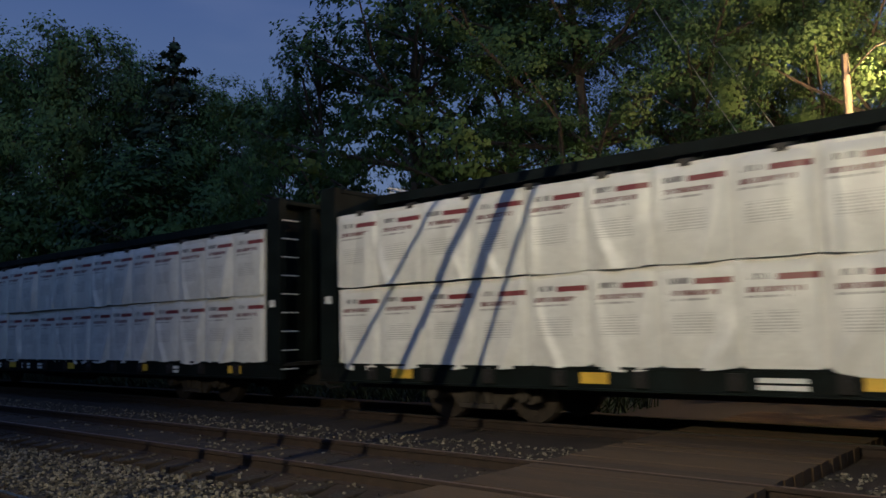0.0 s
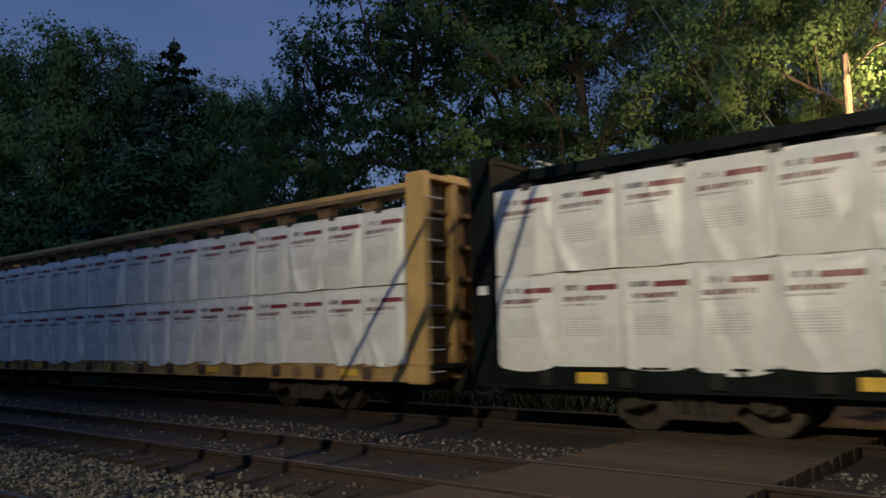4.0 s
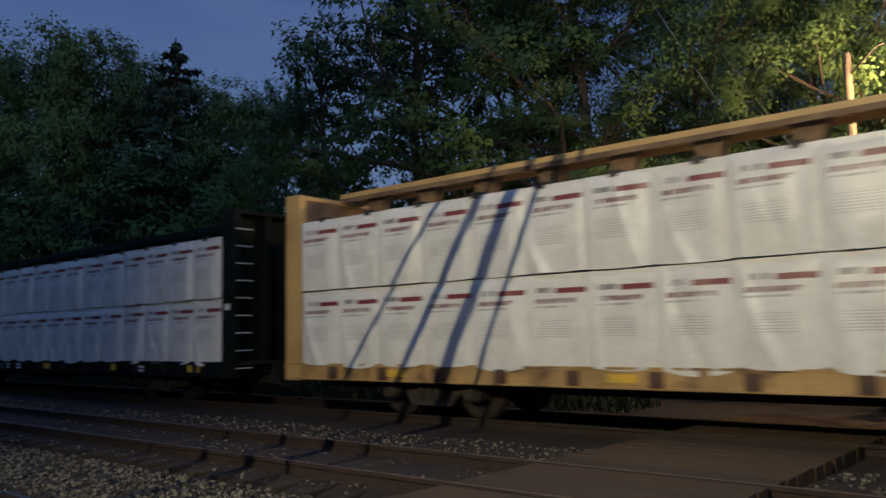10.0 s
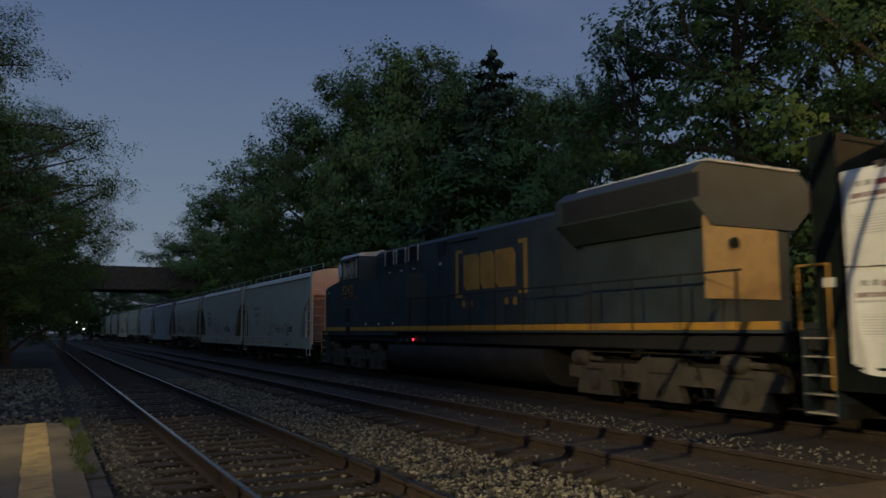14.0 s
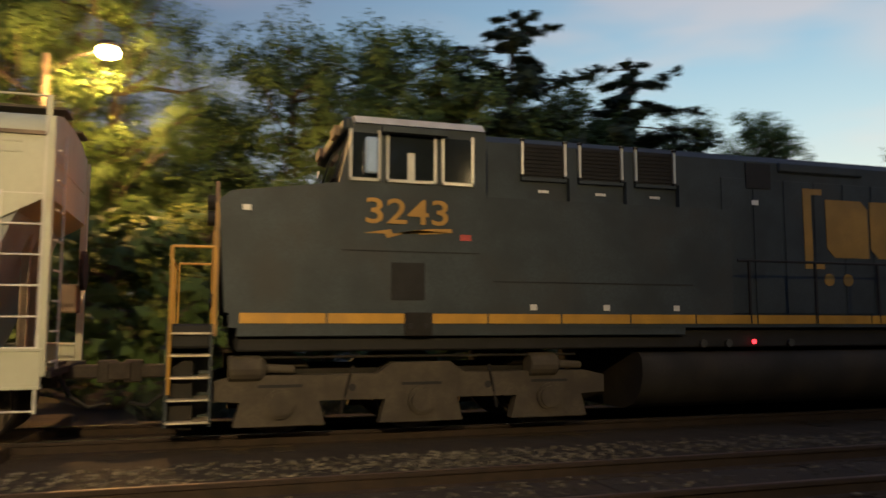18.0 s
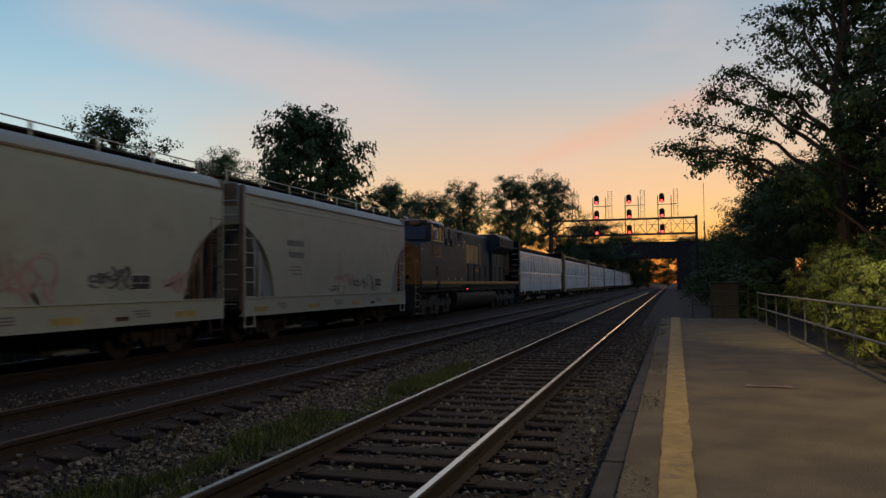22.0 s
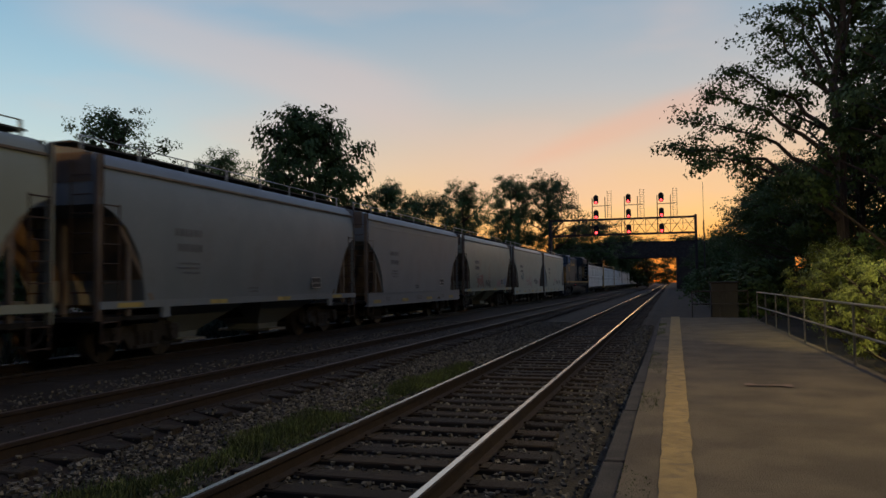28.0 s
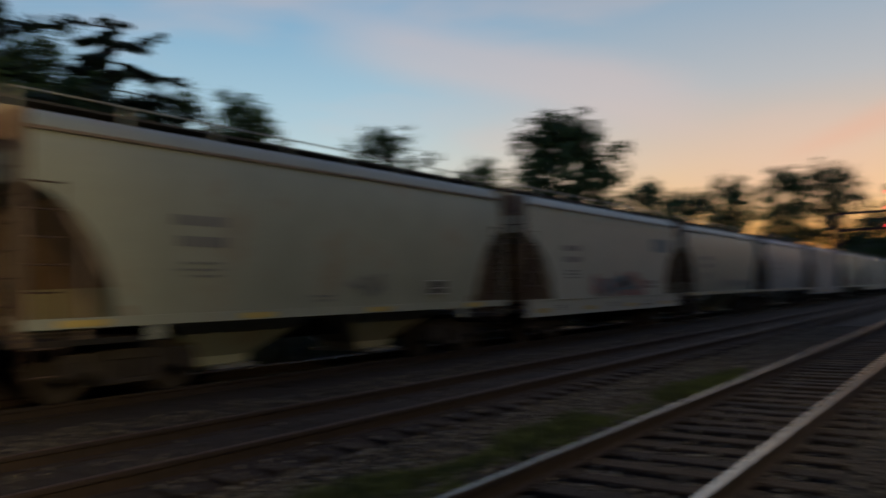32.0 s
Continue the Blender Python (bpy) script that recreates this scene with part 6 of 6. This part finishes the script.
# ---- the locomotive, cab towards the rear of the train ----
def text_on(parent, words, y, z, size, mat, name, label, x=1.512):
    cu = bpy.data.curves.new(name, "FONT")
    cu.body, cu.size, cu.extrude, cu.align_x = words, size, 0.003, "CENTER"
    cu.offset = 0.004
    tmp = new("tmp", cu)
    me = bpy.data.meshes.new_from_object(tmp)
    bpy.data.objects.remove(tmp)
    me.materials.clear()
    me.materials.append(mat)
    ob = part(name, me, None, parent, label)
    ob.matrix_basis = pose(x, y, z, 90, 0, 90) @ Matrix.Diagonal((1.27, 1, 1, 1))
    return ob


def locomotive(y0):
    lo = tagged(empty("locomotive", Matrix.Translation((TX, y0, 0))), "dark blue diesel locomotive with a yellow nose and sill stripe", "locomotive")
    Y = -21.45                                   # nose end of the side
    boxes("frame", [(-1.38, 1.38, -21.2, -0.3, 1.10, 1.45)], M_BLACK, lo, bev=0.02)
    boxes("walkway", [(-1.50, 1.50, -21.3, -0.2, 1.42, 1.46)], M_LOCOGREY, lo)
    for s in (1, -1):
        y = -0.3
        r = random.Random(5)
        while y > -21.2:
            ln = min(1.1, y + 21.3)
            boxes("sill_stripe", [(s * 1.505, s * 1.52, y - ln + 0.03, y, 1.455, 1.585)], M_LOCOYEL, lo, "yellow reflective sill stripe")
            y -= ln
        boxes("sill_edge", [(s * 1.40, s * 1.505, -21.3, -0.2, 1.40, 1.59)], M_LOCO, lo)
        boxes("side_skirt", [(s * 1.40, s * 1.49, -21.2, -14.75, 1.29, 1.42)], M_LOCO, lo, bev=0.01)
    # full-width cab body from the nose to behind the cab
    bm = bmesh.new()
    prof = [(-21.35, 1.59), (-21.45, 3.00), (-21.30, 3.12), (-19.95, 3.30), (-19.75, 4.12), (-17.9, 4.12), (-17.9, 1.59)]
    prism(bm, prof, -1.49, 1.49)
    bevel(bm, 0.035, 2)
    part("cab_body", bm, M_LOCO, lo)
    # full-width low cabinet behind the cab, its shoulder sloping up to the narrow hood
    bm = bmesh.new()
    prism(bm, [(-1.49, 1.59), (1.49, 1.59), (1.49, 3.20), (0.84, 3.26), (-0.84, 3.26), (-1.49, 3.20)], -17.9, -13.9, "y")
    bevel(bm, 0.03, 2)
    part("low_cabinet", bm, M_LOCO, lo)
    boxes("cabinet_step", [(1.10, 1.44, -14.35, -13.95, 2.55, 2.62)], M_BLACK, lo)
    boxes("cab_fascia", [(-1.30, 1.30, -19.86, -19.74, 4.06, 4.24)], M_LOCO, lo, bev=0.03)
    for x in (-0.95, 0.55):
        boxes("number_board", [(x, x + 0.40, -19.93, -19.86, 4.06, 4.20)], M_HOP_END, lo, "small dull number board")
    bm = bmesh.new()
    prism(bm, [(-1.53, 4.11), (1.53, 4.11), (1.40, 4.23), (0.7, 4.31), (-0.7, 4.31), (-1.40, 4.23)], -19.74, -17.92, "y")
    bevel(bm, 0.02)
    part("cab_roof", bm, M_LOCOROOF, lo, "pale dusty cab roof")
    # yellow nose front
    bm = bmesh.new()
    prism(bm, [(-1.46, 1.30), (1.46, 1.30), (1.46, 2.98), (0.75, 3.36), (-0.75, 3.36), (-1.46, 2.98)], -21.475, -21.435, "y")
    bevel(bm, 0.012)
    nose = part("nose_front", bm, M_NOSE, lo, "dirty orange-yellow nose")
    boxes("nose_door", [(-0.42, 0.30, -21.50, -21.47, 1.6, 2.75)], M_NOSE, nose, bev=0.01)
    for z in (2.90, 3.12):
        bm = bmesh.new()
        ang = [2 * math.pi * i / 18 for i in range(18)]
        loft(bm, [[(0.38 + q * math.cos(a), y, z + q * math.sin(a)) for a in ang] for q, y in ((0.105, -21.47), (0.105, -21.58), (0.088, -21.58), (0.088, -21.47))], False)
        part("headlight_rim", bm, M_BLACK, nose)
        bm = bmesh.new()
        rod(bm, (0.38, -21.50, z), (0.38, -21.535, z), 0.083, n=18)
        hl = part("headlight", bm, M_HEADLIGHT, nose, "glowing amber headlight")
        bm = bmesh.new()
        rod(bm, (0.38, -21.535, z), (0.38, -21.545, z), 0.032, n=14)
        part("filament", bm, M_FILAMENT, hl, "brightest core of the lamp")
    for x in (-0.95, 0.95):
        bm = bmesh.new()
        rod(bm, (x, -21.47, 1.75), (x, -21.52, 1.75), 0.09, n=14)
        part("ditch_light", bm, M_GLASS, nose, "unlit ditch light")
    # windscreen
    for xa, xb in ((-1.25, -0.15), (0.15, 1.25)):
        bm = bmesh.new()
        q = [(xa, -19.995, 3.40), (xb, -19.995, 3.40), (xb, -19.80, 4.02), (xa, -19.80, 4.02)]
        a = [bm.verts.new(p) for p in q]
        b = [bm.verts.new((p[0], p[1] + 0.05, p[2])) for p in q]
        bm.faces.new(a)
        bm.faces.new(b[::-1])
        for i in range(4):
            bm.faces.new((a[i], b[i], b[(i + 1) % 4], a[(i + 1) % 4]))
        part("windscreen", bm, M_GLASS, lo, "dark windscreen pane")
    # side windows
    for s in (1, -1):
        x = s * 1.495
        for ya, yb in ((-19.82, -19.40), (-19.32, -18.62), (-18.55, -18.08)):
            g = boxes("side_window", [(min(x, x + s * 0.012), max(x, x + s * 0.012), ya + 0.03, yb - 0.03, 3.38, 3.98)], M_GLASS, lo, "dark cab window")
            boxes("window_frame", [(min(x, x + s * 0.03), max(x, x + s * 0.03), ya, ya + 0.035, 3.33, 4.02), (min(x, x + s * 0.03), max(x, x + s * 0.03), yb - 0.035, yb, 3.33, 4.02), (min(x, x + s * 0.03), max(x, x + s * 0.03), ya, yb, 3.33, 3.37)], M_WINFRAME, g, "bright metal frame")
        boxes("window_visor", [(min(x, x + s * 0.16), max(x, x + s * 0.16), -19.4, -18.5, 3.98, 4.06)], M_LOCO, lo)
        boxes("window_bar", [(min(x, x + s * 0.025), max(x, x + s * 0.025), -19.03, -18.93, 3.37, 3.74)], M_WINFRAME, lo)
    boxes("mirror", [(1.56, 1.64, -19.62, -19.46, 3.42, 3.90)], M_MIRROR, lo, "bluish mirror panel", bev=0.02)
    # louvred cooling panels on the narrow hood behind the cab
    for ya, yb in ((-17.07, -16.36), (-16.11, -15.38), (-15.13, -14.43)):
        pn = boxes("louvre_panel", [(0.79, 0.806, ya, yb, 3.67, 4.18)], M_BLACK, lo, "black louvred vent")
        for i in range(8):
            boxes("louvre", [(0.806, 0.822, ya + 0.03, yb - 0.03, 3.69 + 0.06 * i, 3.715 + 0.06 * i)], M_UNDER, pn)
        for y in (ya, yb):
            boxes("louvre_bar", [(0.81, 0.85, y - 0.022, y + 0.022, 3.66, 4.24)], M_WINFRAME, pn)
            for z in (3.66, 4.20):
                boxes("bar_clip", [(0.81, 0.87, y - 0.03, y + 0.03, z, z + 0.03)], M_BLACK, pn)
        boxes("marker_plate", [(0.802, 0.812, (ya + yb) / 2 - 0.09, (ya + yb) / 2 + 0.09, 3.43, 3.47)], M_WHITEPAINT, lo)
        boxes("vent_bracket", [(0.80, 0.90, yb + 0.04, yb + 0.16, 3.30, 3.66)], M_LOCO, lo)
        boxes("vent_hood", [(0.80, 0.86, ya - 0.02, yb + 0.02, 3.60, 3.65)], M_LOCO, lo)
    for y in (-17.2, -16.06, -14.9):
        boxes("marker_plate", [(1.492, 1.50, y - 0.05, y + 0.05, 1.64, 1.72)], M_WHITEPAINT, lo)
    boxes("marker_plate", [(0.816, 0.826, -12.95, -12.82, 3.42, 3.50)], M_WHITEPAINT, lo)
    boxes("marker_plate", [(1.492, 1.50, -21.16, -21.06, 2.88, 2.95)], M_WHITEPAINT, lo)
    boxes("access_hatch", [(1.485, 1.50, -19.24, -18.78, 1.76, 2.26)], M_BLACK, lo, "black intake grille")
    boxes("square_vent", [(0.81, 0.83, -13.05, -12.56, 3.70, 4.12)], M_BLACK, lo)
    boxes("jack_pad", [(1.50, 1.535, -19.06, -18.68, 1.29, 1.60)], M_UNDER, lo, "dark jacking pad with two bolts", bev=0.01)
    for y in (-18.98, -18.76):
        bm = bmesh.new()
        disc_x(bm, 1.535, 1.555, y, 1.42, 0.035, 10)
        part("pad_bolt", bm, M_BLACK, lo)
    boxes("panel_seam", [(1.488, 1.497, -17.8, -14.6, 2.02, 2.035)], M_BLACK, lo)
    boxes("panel_seam", [(1.488, 1.497, -19.9, -18.0, 2.40, 2.415)], M_BLACK, lo)
    text_on(lo, "3243", -19.02, 2.78, 0.475, M_DECAL, "road_number", "yellow painted road number")
    bm = bmesh.new()
    prism(bm, [(-19.62, 2.64), (-19.25, 2.70), (-19.22, 2.64), (-18.75, 2.72), (-18.40, 2.73), (-18.40, 2.68), (-18.85, 2.64), (-18.9, 2.70), (-19.3, 2.58), (-19.33, 2.64)], 1.496, 1.502)
    part("lightning_stripe", bm, M_DECAL, lo, "yellow lightning stripe")
    boxes("flag_decal", [(1.495, 1.50, -18.28, -18.12, 2.58, 2.66)], M_RED, lo)
    # engine hood with its doors
    bm = bmesh.new()
    prism(bm, [(-0.80, 1.46), (0.80, 1.46), (0.80, 4.16), (0.66, 4.28), (-0.66, 4.28), (-0.80, 4.16)], -17.95, -2.0, "y")
    bevel(bm, 0.02)
    part("engine_hood", bm, M_LOCO, lo)
    for i in range(12):
        y = -13.55 + 0.62 * i
        boxes("hood_door", [(0.800, 0.816, y + 0.02, y + 0.57, 1.62, 3.86)], M_LOCO, lo, bev=0.005)
    # radiator wing at the rear
    bm = bmesh.new()
    prism(bm, [(-1.05, 3.30), (1.05, 3.30), (1.52, 3.70), (1.52, 4.22), (1.25, 4.42), (-1.25, 4.42), (-1.52, 4.22), (-1.52, 3.70)], -6.0, -1.95, "y")
    bevel(bm, 0.02)
    part("radiator_housing", bm, M_LOCO, lo)
    boxes("rear_cabinet", [(-0.96, 0.96, -5.8, -2.02, 1.46, 3.62)], M_LOCO, lo, bev=0.02)
    for i in range(3):
        boxes("cabinet_door", [(0.96, 0.976, -5.7 + 1.22 * i, -4.6 + 1.22 * i, 1.6, 3.2)], M_LOCO, lo, bev=0.006)
    boxes("radiator_roof", [(-1.2, 1.2, -5.6, -1.9, 4.42, 4.47)], M_LOCOROOF, lo, "pale radiator roof", bev=0.01)
    boxes("radiator_screen", [(1.52, 1.535, -5.7, -1.8, 3.74, 4.18)], M_BLACK, lo)
    boxes("exhaust_stack", [(-0.4, 0.4, -9.4, -8.6, 4.0, 4.24)], M_LOCOGREY, lo, bev=0.02)
    boxes("air_box", [(-0.85, 0.85, -12.4, -10.6, 4.0, 4.18)], M_LOCO, lo, bev=0.03)
    rods("horn", [((0.1, -18.9, 4.42), (0.1, -19.4, 4.45), 0.04), ((0.1, -18.9, 4.32), (0.1, -18.9, 4.45), 0.02)], M_STEEL, lo)
    # emblem: brackets and three plain blocks
    for y, d in ((-11.91, 1), (-8.17, -1)):
        bm = bmesh.new()
        prism(bm, [(y, 2.38), (y + d * 0.40, 2.38), (y + d * 0.40, 2.49), (y + d * 0.17, 2.49), (y + d * 0.17, 3.65), (y + d * 0.40, 3.65), (y + d * 0.40, 3.75), (y, 3.75)], 0.816, 0.824)
        part("emblem_bracket", bm, M_DECAL, lo, "yellow square bracket of the emblem")
    for ya, w in ((-11.44, 0.90), (-10.49, 0.74), (-9.70, 0.98)):
        bm = bmesh.new()
        prism(bm, [(ya + 0.16, 2.58), (ya + w, 2.58), (ya + w, 3.44), (ya + w - 0.14, 3.58), (ya, 3.58), (ya, 2.74)], 0.816, 0.824)
        part("emblem_block", bm, M_DECAL, lo, "plain yellow emblem block")
    for y in (-11.42, -11.02, -9.16, -8.75):
        bm = bmesh.new()
        disc_x(bm, 0.81, 0.825, y, 2.20, 0.106, 18)
        part("emblem_disc", bm, M_DECAL, lo)
    # handrails and stanchions along the walkway
    for s in (1,):
        rods("handrail", [((s * 1.50, -13.8, 2.42), (s * 1.50, -1.0, 2.42), 0.020)], M_BLACK, lo, n=6)
        for i in range(11):
            rods("stanchion", [((s * 1.50, -13.6 + 1.25 * i, 1.46), (s * 1.50, -13.6 + 1.25 * i, 2.42), 0.026)], M_BLACK, lo, n=6)
    # steps and end rails, both ends
    for s, y in ((-1, -21.5), (1, 0.05)):
        for sx in (1, -1):
            st = part("step_well", _step_mesh(), None, lo, at=(sx * 1.18, y + s * 0.25, 0))
            for i in range(5):
                boxes("step", [(-0.28, 0.28, -0.26, 0.26, 0.24 + 0.27 * i, 0.265 + 0.27 * i)], M_STEPEDGE, st, "worn bright step edge")
            rods("grab_rail", [((sx * 1.47, y + s * 0.48, 0.6), (sx * 1.47, y + s * 0.48, 2.4), 0.018), ((sx * 1.47, y - s * 0.02, 1.45), (sx * 1.47, y - s * 0.02, 2.4), 0.018), ((sx * 1.47, y + s * 0.48, 2.4), (sx * 1.47, y - s * 0.02, 2.4), 0.018)], M_LOCOYEL, lo, "yellow grab rail", n=6)
        boxes("anticlimber", [(-1.4, 1.4, y, y + s * 0.5, 1.15, 1.45)], M_BLACK, lo, bev=0.03)
        bm = bmesh.new()
        prism(bm, [(y + s * 0.2, 0.15), (y + s * 0.55, 0.18), (y + s * 0.45, 0.9), (y + s * 0.2, 1.1)], -1.3, 1.3)
        part("snow_plough", bm, M_UNDER, lo)
        coupler(lo, y + s * 0.45, s)
        rods("end_rail", [((-1.3, y + s * 0.5, 2.3), (1.3, y + s * 0.5, 2.3), 0.018), ((-0.5, y + s * 0.5, 1.45), (-0.5, y + s * 0.5, 2.3), 0.018), ((0.5, y + s * 0.5, 1.45), (0.5, y + s * 0.5, 2.3), 0.018)], M_LOCOYEL, lo, n=6)
    boxes("rear_plate", [(-0.62, 1.24, -2.02, -1.98, 2.0, 3.62)], M_REARYEL, lo, "yellow rear end plate")
    bm = bmesh.new()
    rod(bm, (0.55, -1.98, 3.0), (0.55, -1.92, 3.0), 0.10, n=14)
    part("rear_headlight", bm, M_GLASS, lo)
    # fuel tank
    bm = bmesh.new()
    prism(bm, [(-0.85, 0.18), (0.85, 0.18), (1.15, 0.27), (1.34, 0.46), (1.42, 0.72), (1.40, 0.96), (1.32, 1.03), (-1.32, 1.03), (-1.40, 0.96), (-1.42, 0.72), (-1.34, 0.46), (-1.15, 0.27)], -15.45, -6.7, "y")
    bevel(bm, 0.04, 2)
    tank = part("fuel_tank", bm, M_TANK, lo, "dusty grey fuel tank", smooth=True)
    tank.data.set_sharp_from_angle(angle=radians(50))
    for y in (-14.4, -13.95, -12.8):
        bm = bmesh.new()
        disc_x(bm, 1.36, 1.44, y, 1.16, 0.06, 12)
        part("filler", bm, M_LOCOGREY, lo)
    bm = bmesh.new()
    disc_x(bm, 1.42, 1.45, -13.5, 1.18, 0.035, 10)
    part("marker_light", bm, M_MARKER, lo, "small glowing red light")
    for yc in (-18.75, -3.2):
        _loco_truck(lo, yc)
    CARS.append((lo, y0))


def _step_mesh():
    bm = bmesh.new()
    prism(bm, [(-0.28, -0.27), (0.28, -0.27), (0.28, -0.24), (-0.25, -0.24), (-0.25, 0.24), (0.28, 0.24), (0.28, 0.27), (-0.28, 0.27)], 0.2, 1.45, "z")
    return finish(bm, "step_well", M_LOCO)


def _loco_truck(lo, yc):
    bm = bmesh.new()
    box(bm, -0.9, 0.9, -2.3, 2.3, 0.55, 0.85)
    t = part("truck", bm, M_UNDER, lo, "dusty three-axle locomotive truck", at=(0, yc, 0))
    for s in (1, -1):
        bm = bmesh.new()
        prof = [(-2.75, 0.48), (-2.75, 0.72), (-2.45, 0.79), (-0.62, 0.79), (-0.40, 0.94), (0.40, 0.94), (0.62, 0.79), (2.45, 0.79), (2.75, 0.72), (2.75, 0.48)]
        for yc_ in (1.88, 0.0, -1.88):
            prof += [(yc_ + 0.50, 0.46), (yc_ + 0.58, 0.15), (yc_ - 0.58, 0.15), (yc_ - 0.50, 0.46)]
        prism(bm, prof, s * 1.08, s * 1.26)
        bevel(bm, 0.02)
        fr = part("side_frame", bm, M_LOCOTRUCK, t)
        for y in (-1.88, 0.0, 1.88):
            bm = bmesh.new()
            disc_x(bm, s * 1.25, s * 1.30, y, 0.43, 0.19, 20)
            disc_x(bm, s * 1.30, s * 1.335, y, 0.43, 0.15, 18)
            part("axle_box", bm, M_LOCOTRUCK, t)
            boxes("bearing_slot", [(min(s * 1.258, s * 1.266), max(s * 1.258, s * 1.266), y - 0.28, y + 0.28, 0.635, 0.675)], M_BLACK, t)
        for y in (-0.95, 0.95):
            bm = bmesh.new()
            disc_x(bm, s * 1.255, s * 1.268, y, 0.62, 0.05, 12)
            part("pin_hole", bm, M_BLACK, t)
        for y in (-2.15, 1.95):
            bm = bmesh.new()
            rod(bm, (s * 1.20, y - 0.38, 0.88), (s * 1.20, y + 0.02, 0.88), 0.17, n=16)
            rod(bm, (s * 1.20, y + 0.02, 0.88), (s * 1.20, y + 0.10, 0.88), 0.17, 0.08, n=16)
            rod(bm, (s * 1.20, y + 0.10, 0.88), (s * 1.20, y + 0.45, 0.86), 0.06, n=8)
            bevel(bm, 0.015)
            part("brake_cylinder", bm, M_LOCOTRUCK, t)
        rods("air_pipe", [((s * 1.24, -2.3, 1.02), (s * 1.24, 2.3, 1.02), 0.018)], M_UNDER, t, n=6)
        for q in (-1, 1):
            rods("sand_pipe", [((s * 1.30, q * 0.95, 0.9), (s * 1.22, q * 1.1, 0.3), 0.02)], M_UNDER, t, n=6)
    for y in (-1.88, 0.0, 1.88):
        w = part("wheelset", WS_LOCO, None, t, at=(0, y, 0.533))
        WHEELS.append((w, y, 0.533))


M_NOSE = material("grimy_nose_yellow", (0.30, 0.165, 0.04), 0.5, var=0.3, scale=2, bump=0.06, stain=(0.10, 0.05, 0.02), stain_amount=0.8, stain_scale=2.5)
M_REARYEL = material("dusty_tan_yellow", (0.40, 0.26, 0.11), 0.6, var=0.2, scale=2, bump=0.06, stain=(0.2, 0.12, 0.05), stain_amount=0.5, stain_scale=2)
M_MIRROR = material("pale_blue_mirror", (0.30, 0.42, 0.62), 0.15, var=0.1, bump=0.0)
M_STEPEDGE = material("worn_step_edge", (0.45, 0.40, 0.32), 0.5, 0.3, var=0.3, bump=0.1)
locomotive(-105.25)

# ---- motion ----
def travel(t):
    """Metres that the slowly quickening train has gone by t seconds."""
    return 6.66 * t + 0.0215 * t * t


def motions():
    for car, y0 in CARS:
        walk(car, [(t, pose(TX, y0 + travel(t), 0)) for t in [i * 2.0 for i in range(17)]])
    # wheels roll without slipping
    turns = {}
    for w, y, r in WHEELS:
        if r not in turns:
            turns[r] = [(i * 0.08, -math.degrees(travel(i * 0.08) / r)) for i in range(401)]
        walk(w, [(t, pose(0, y, r, a)) for t, a in turns[r]])


motions()
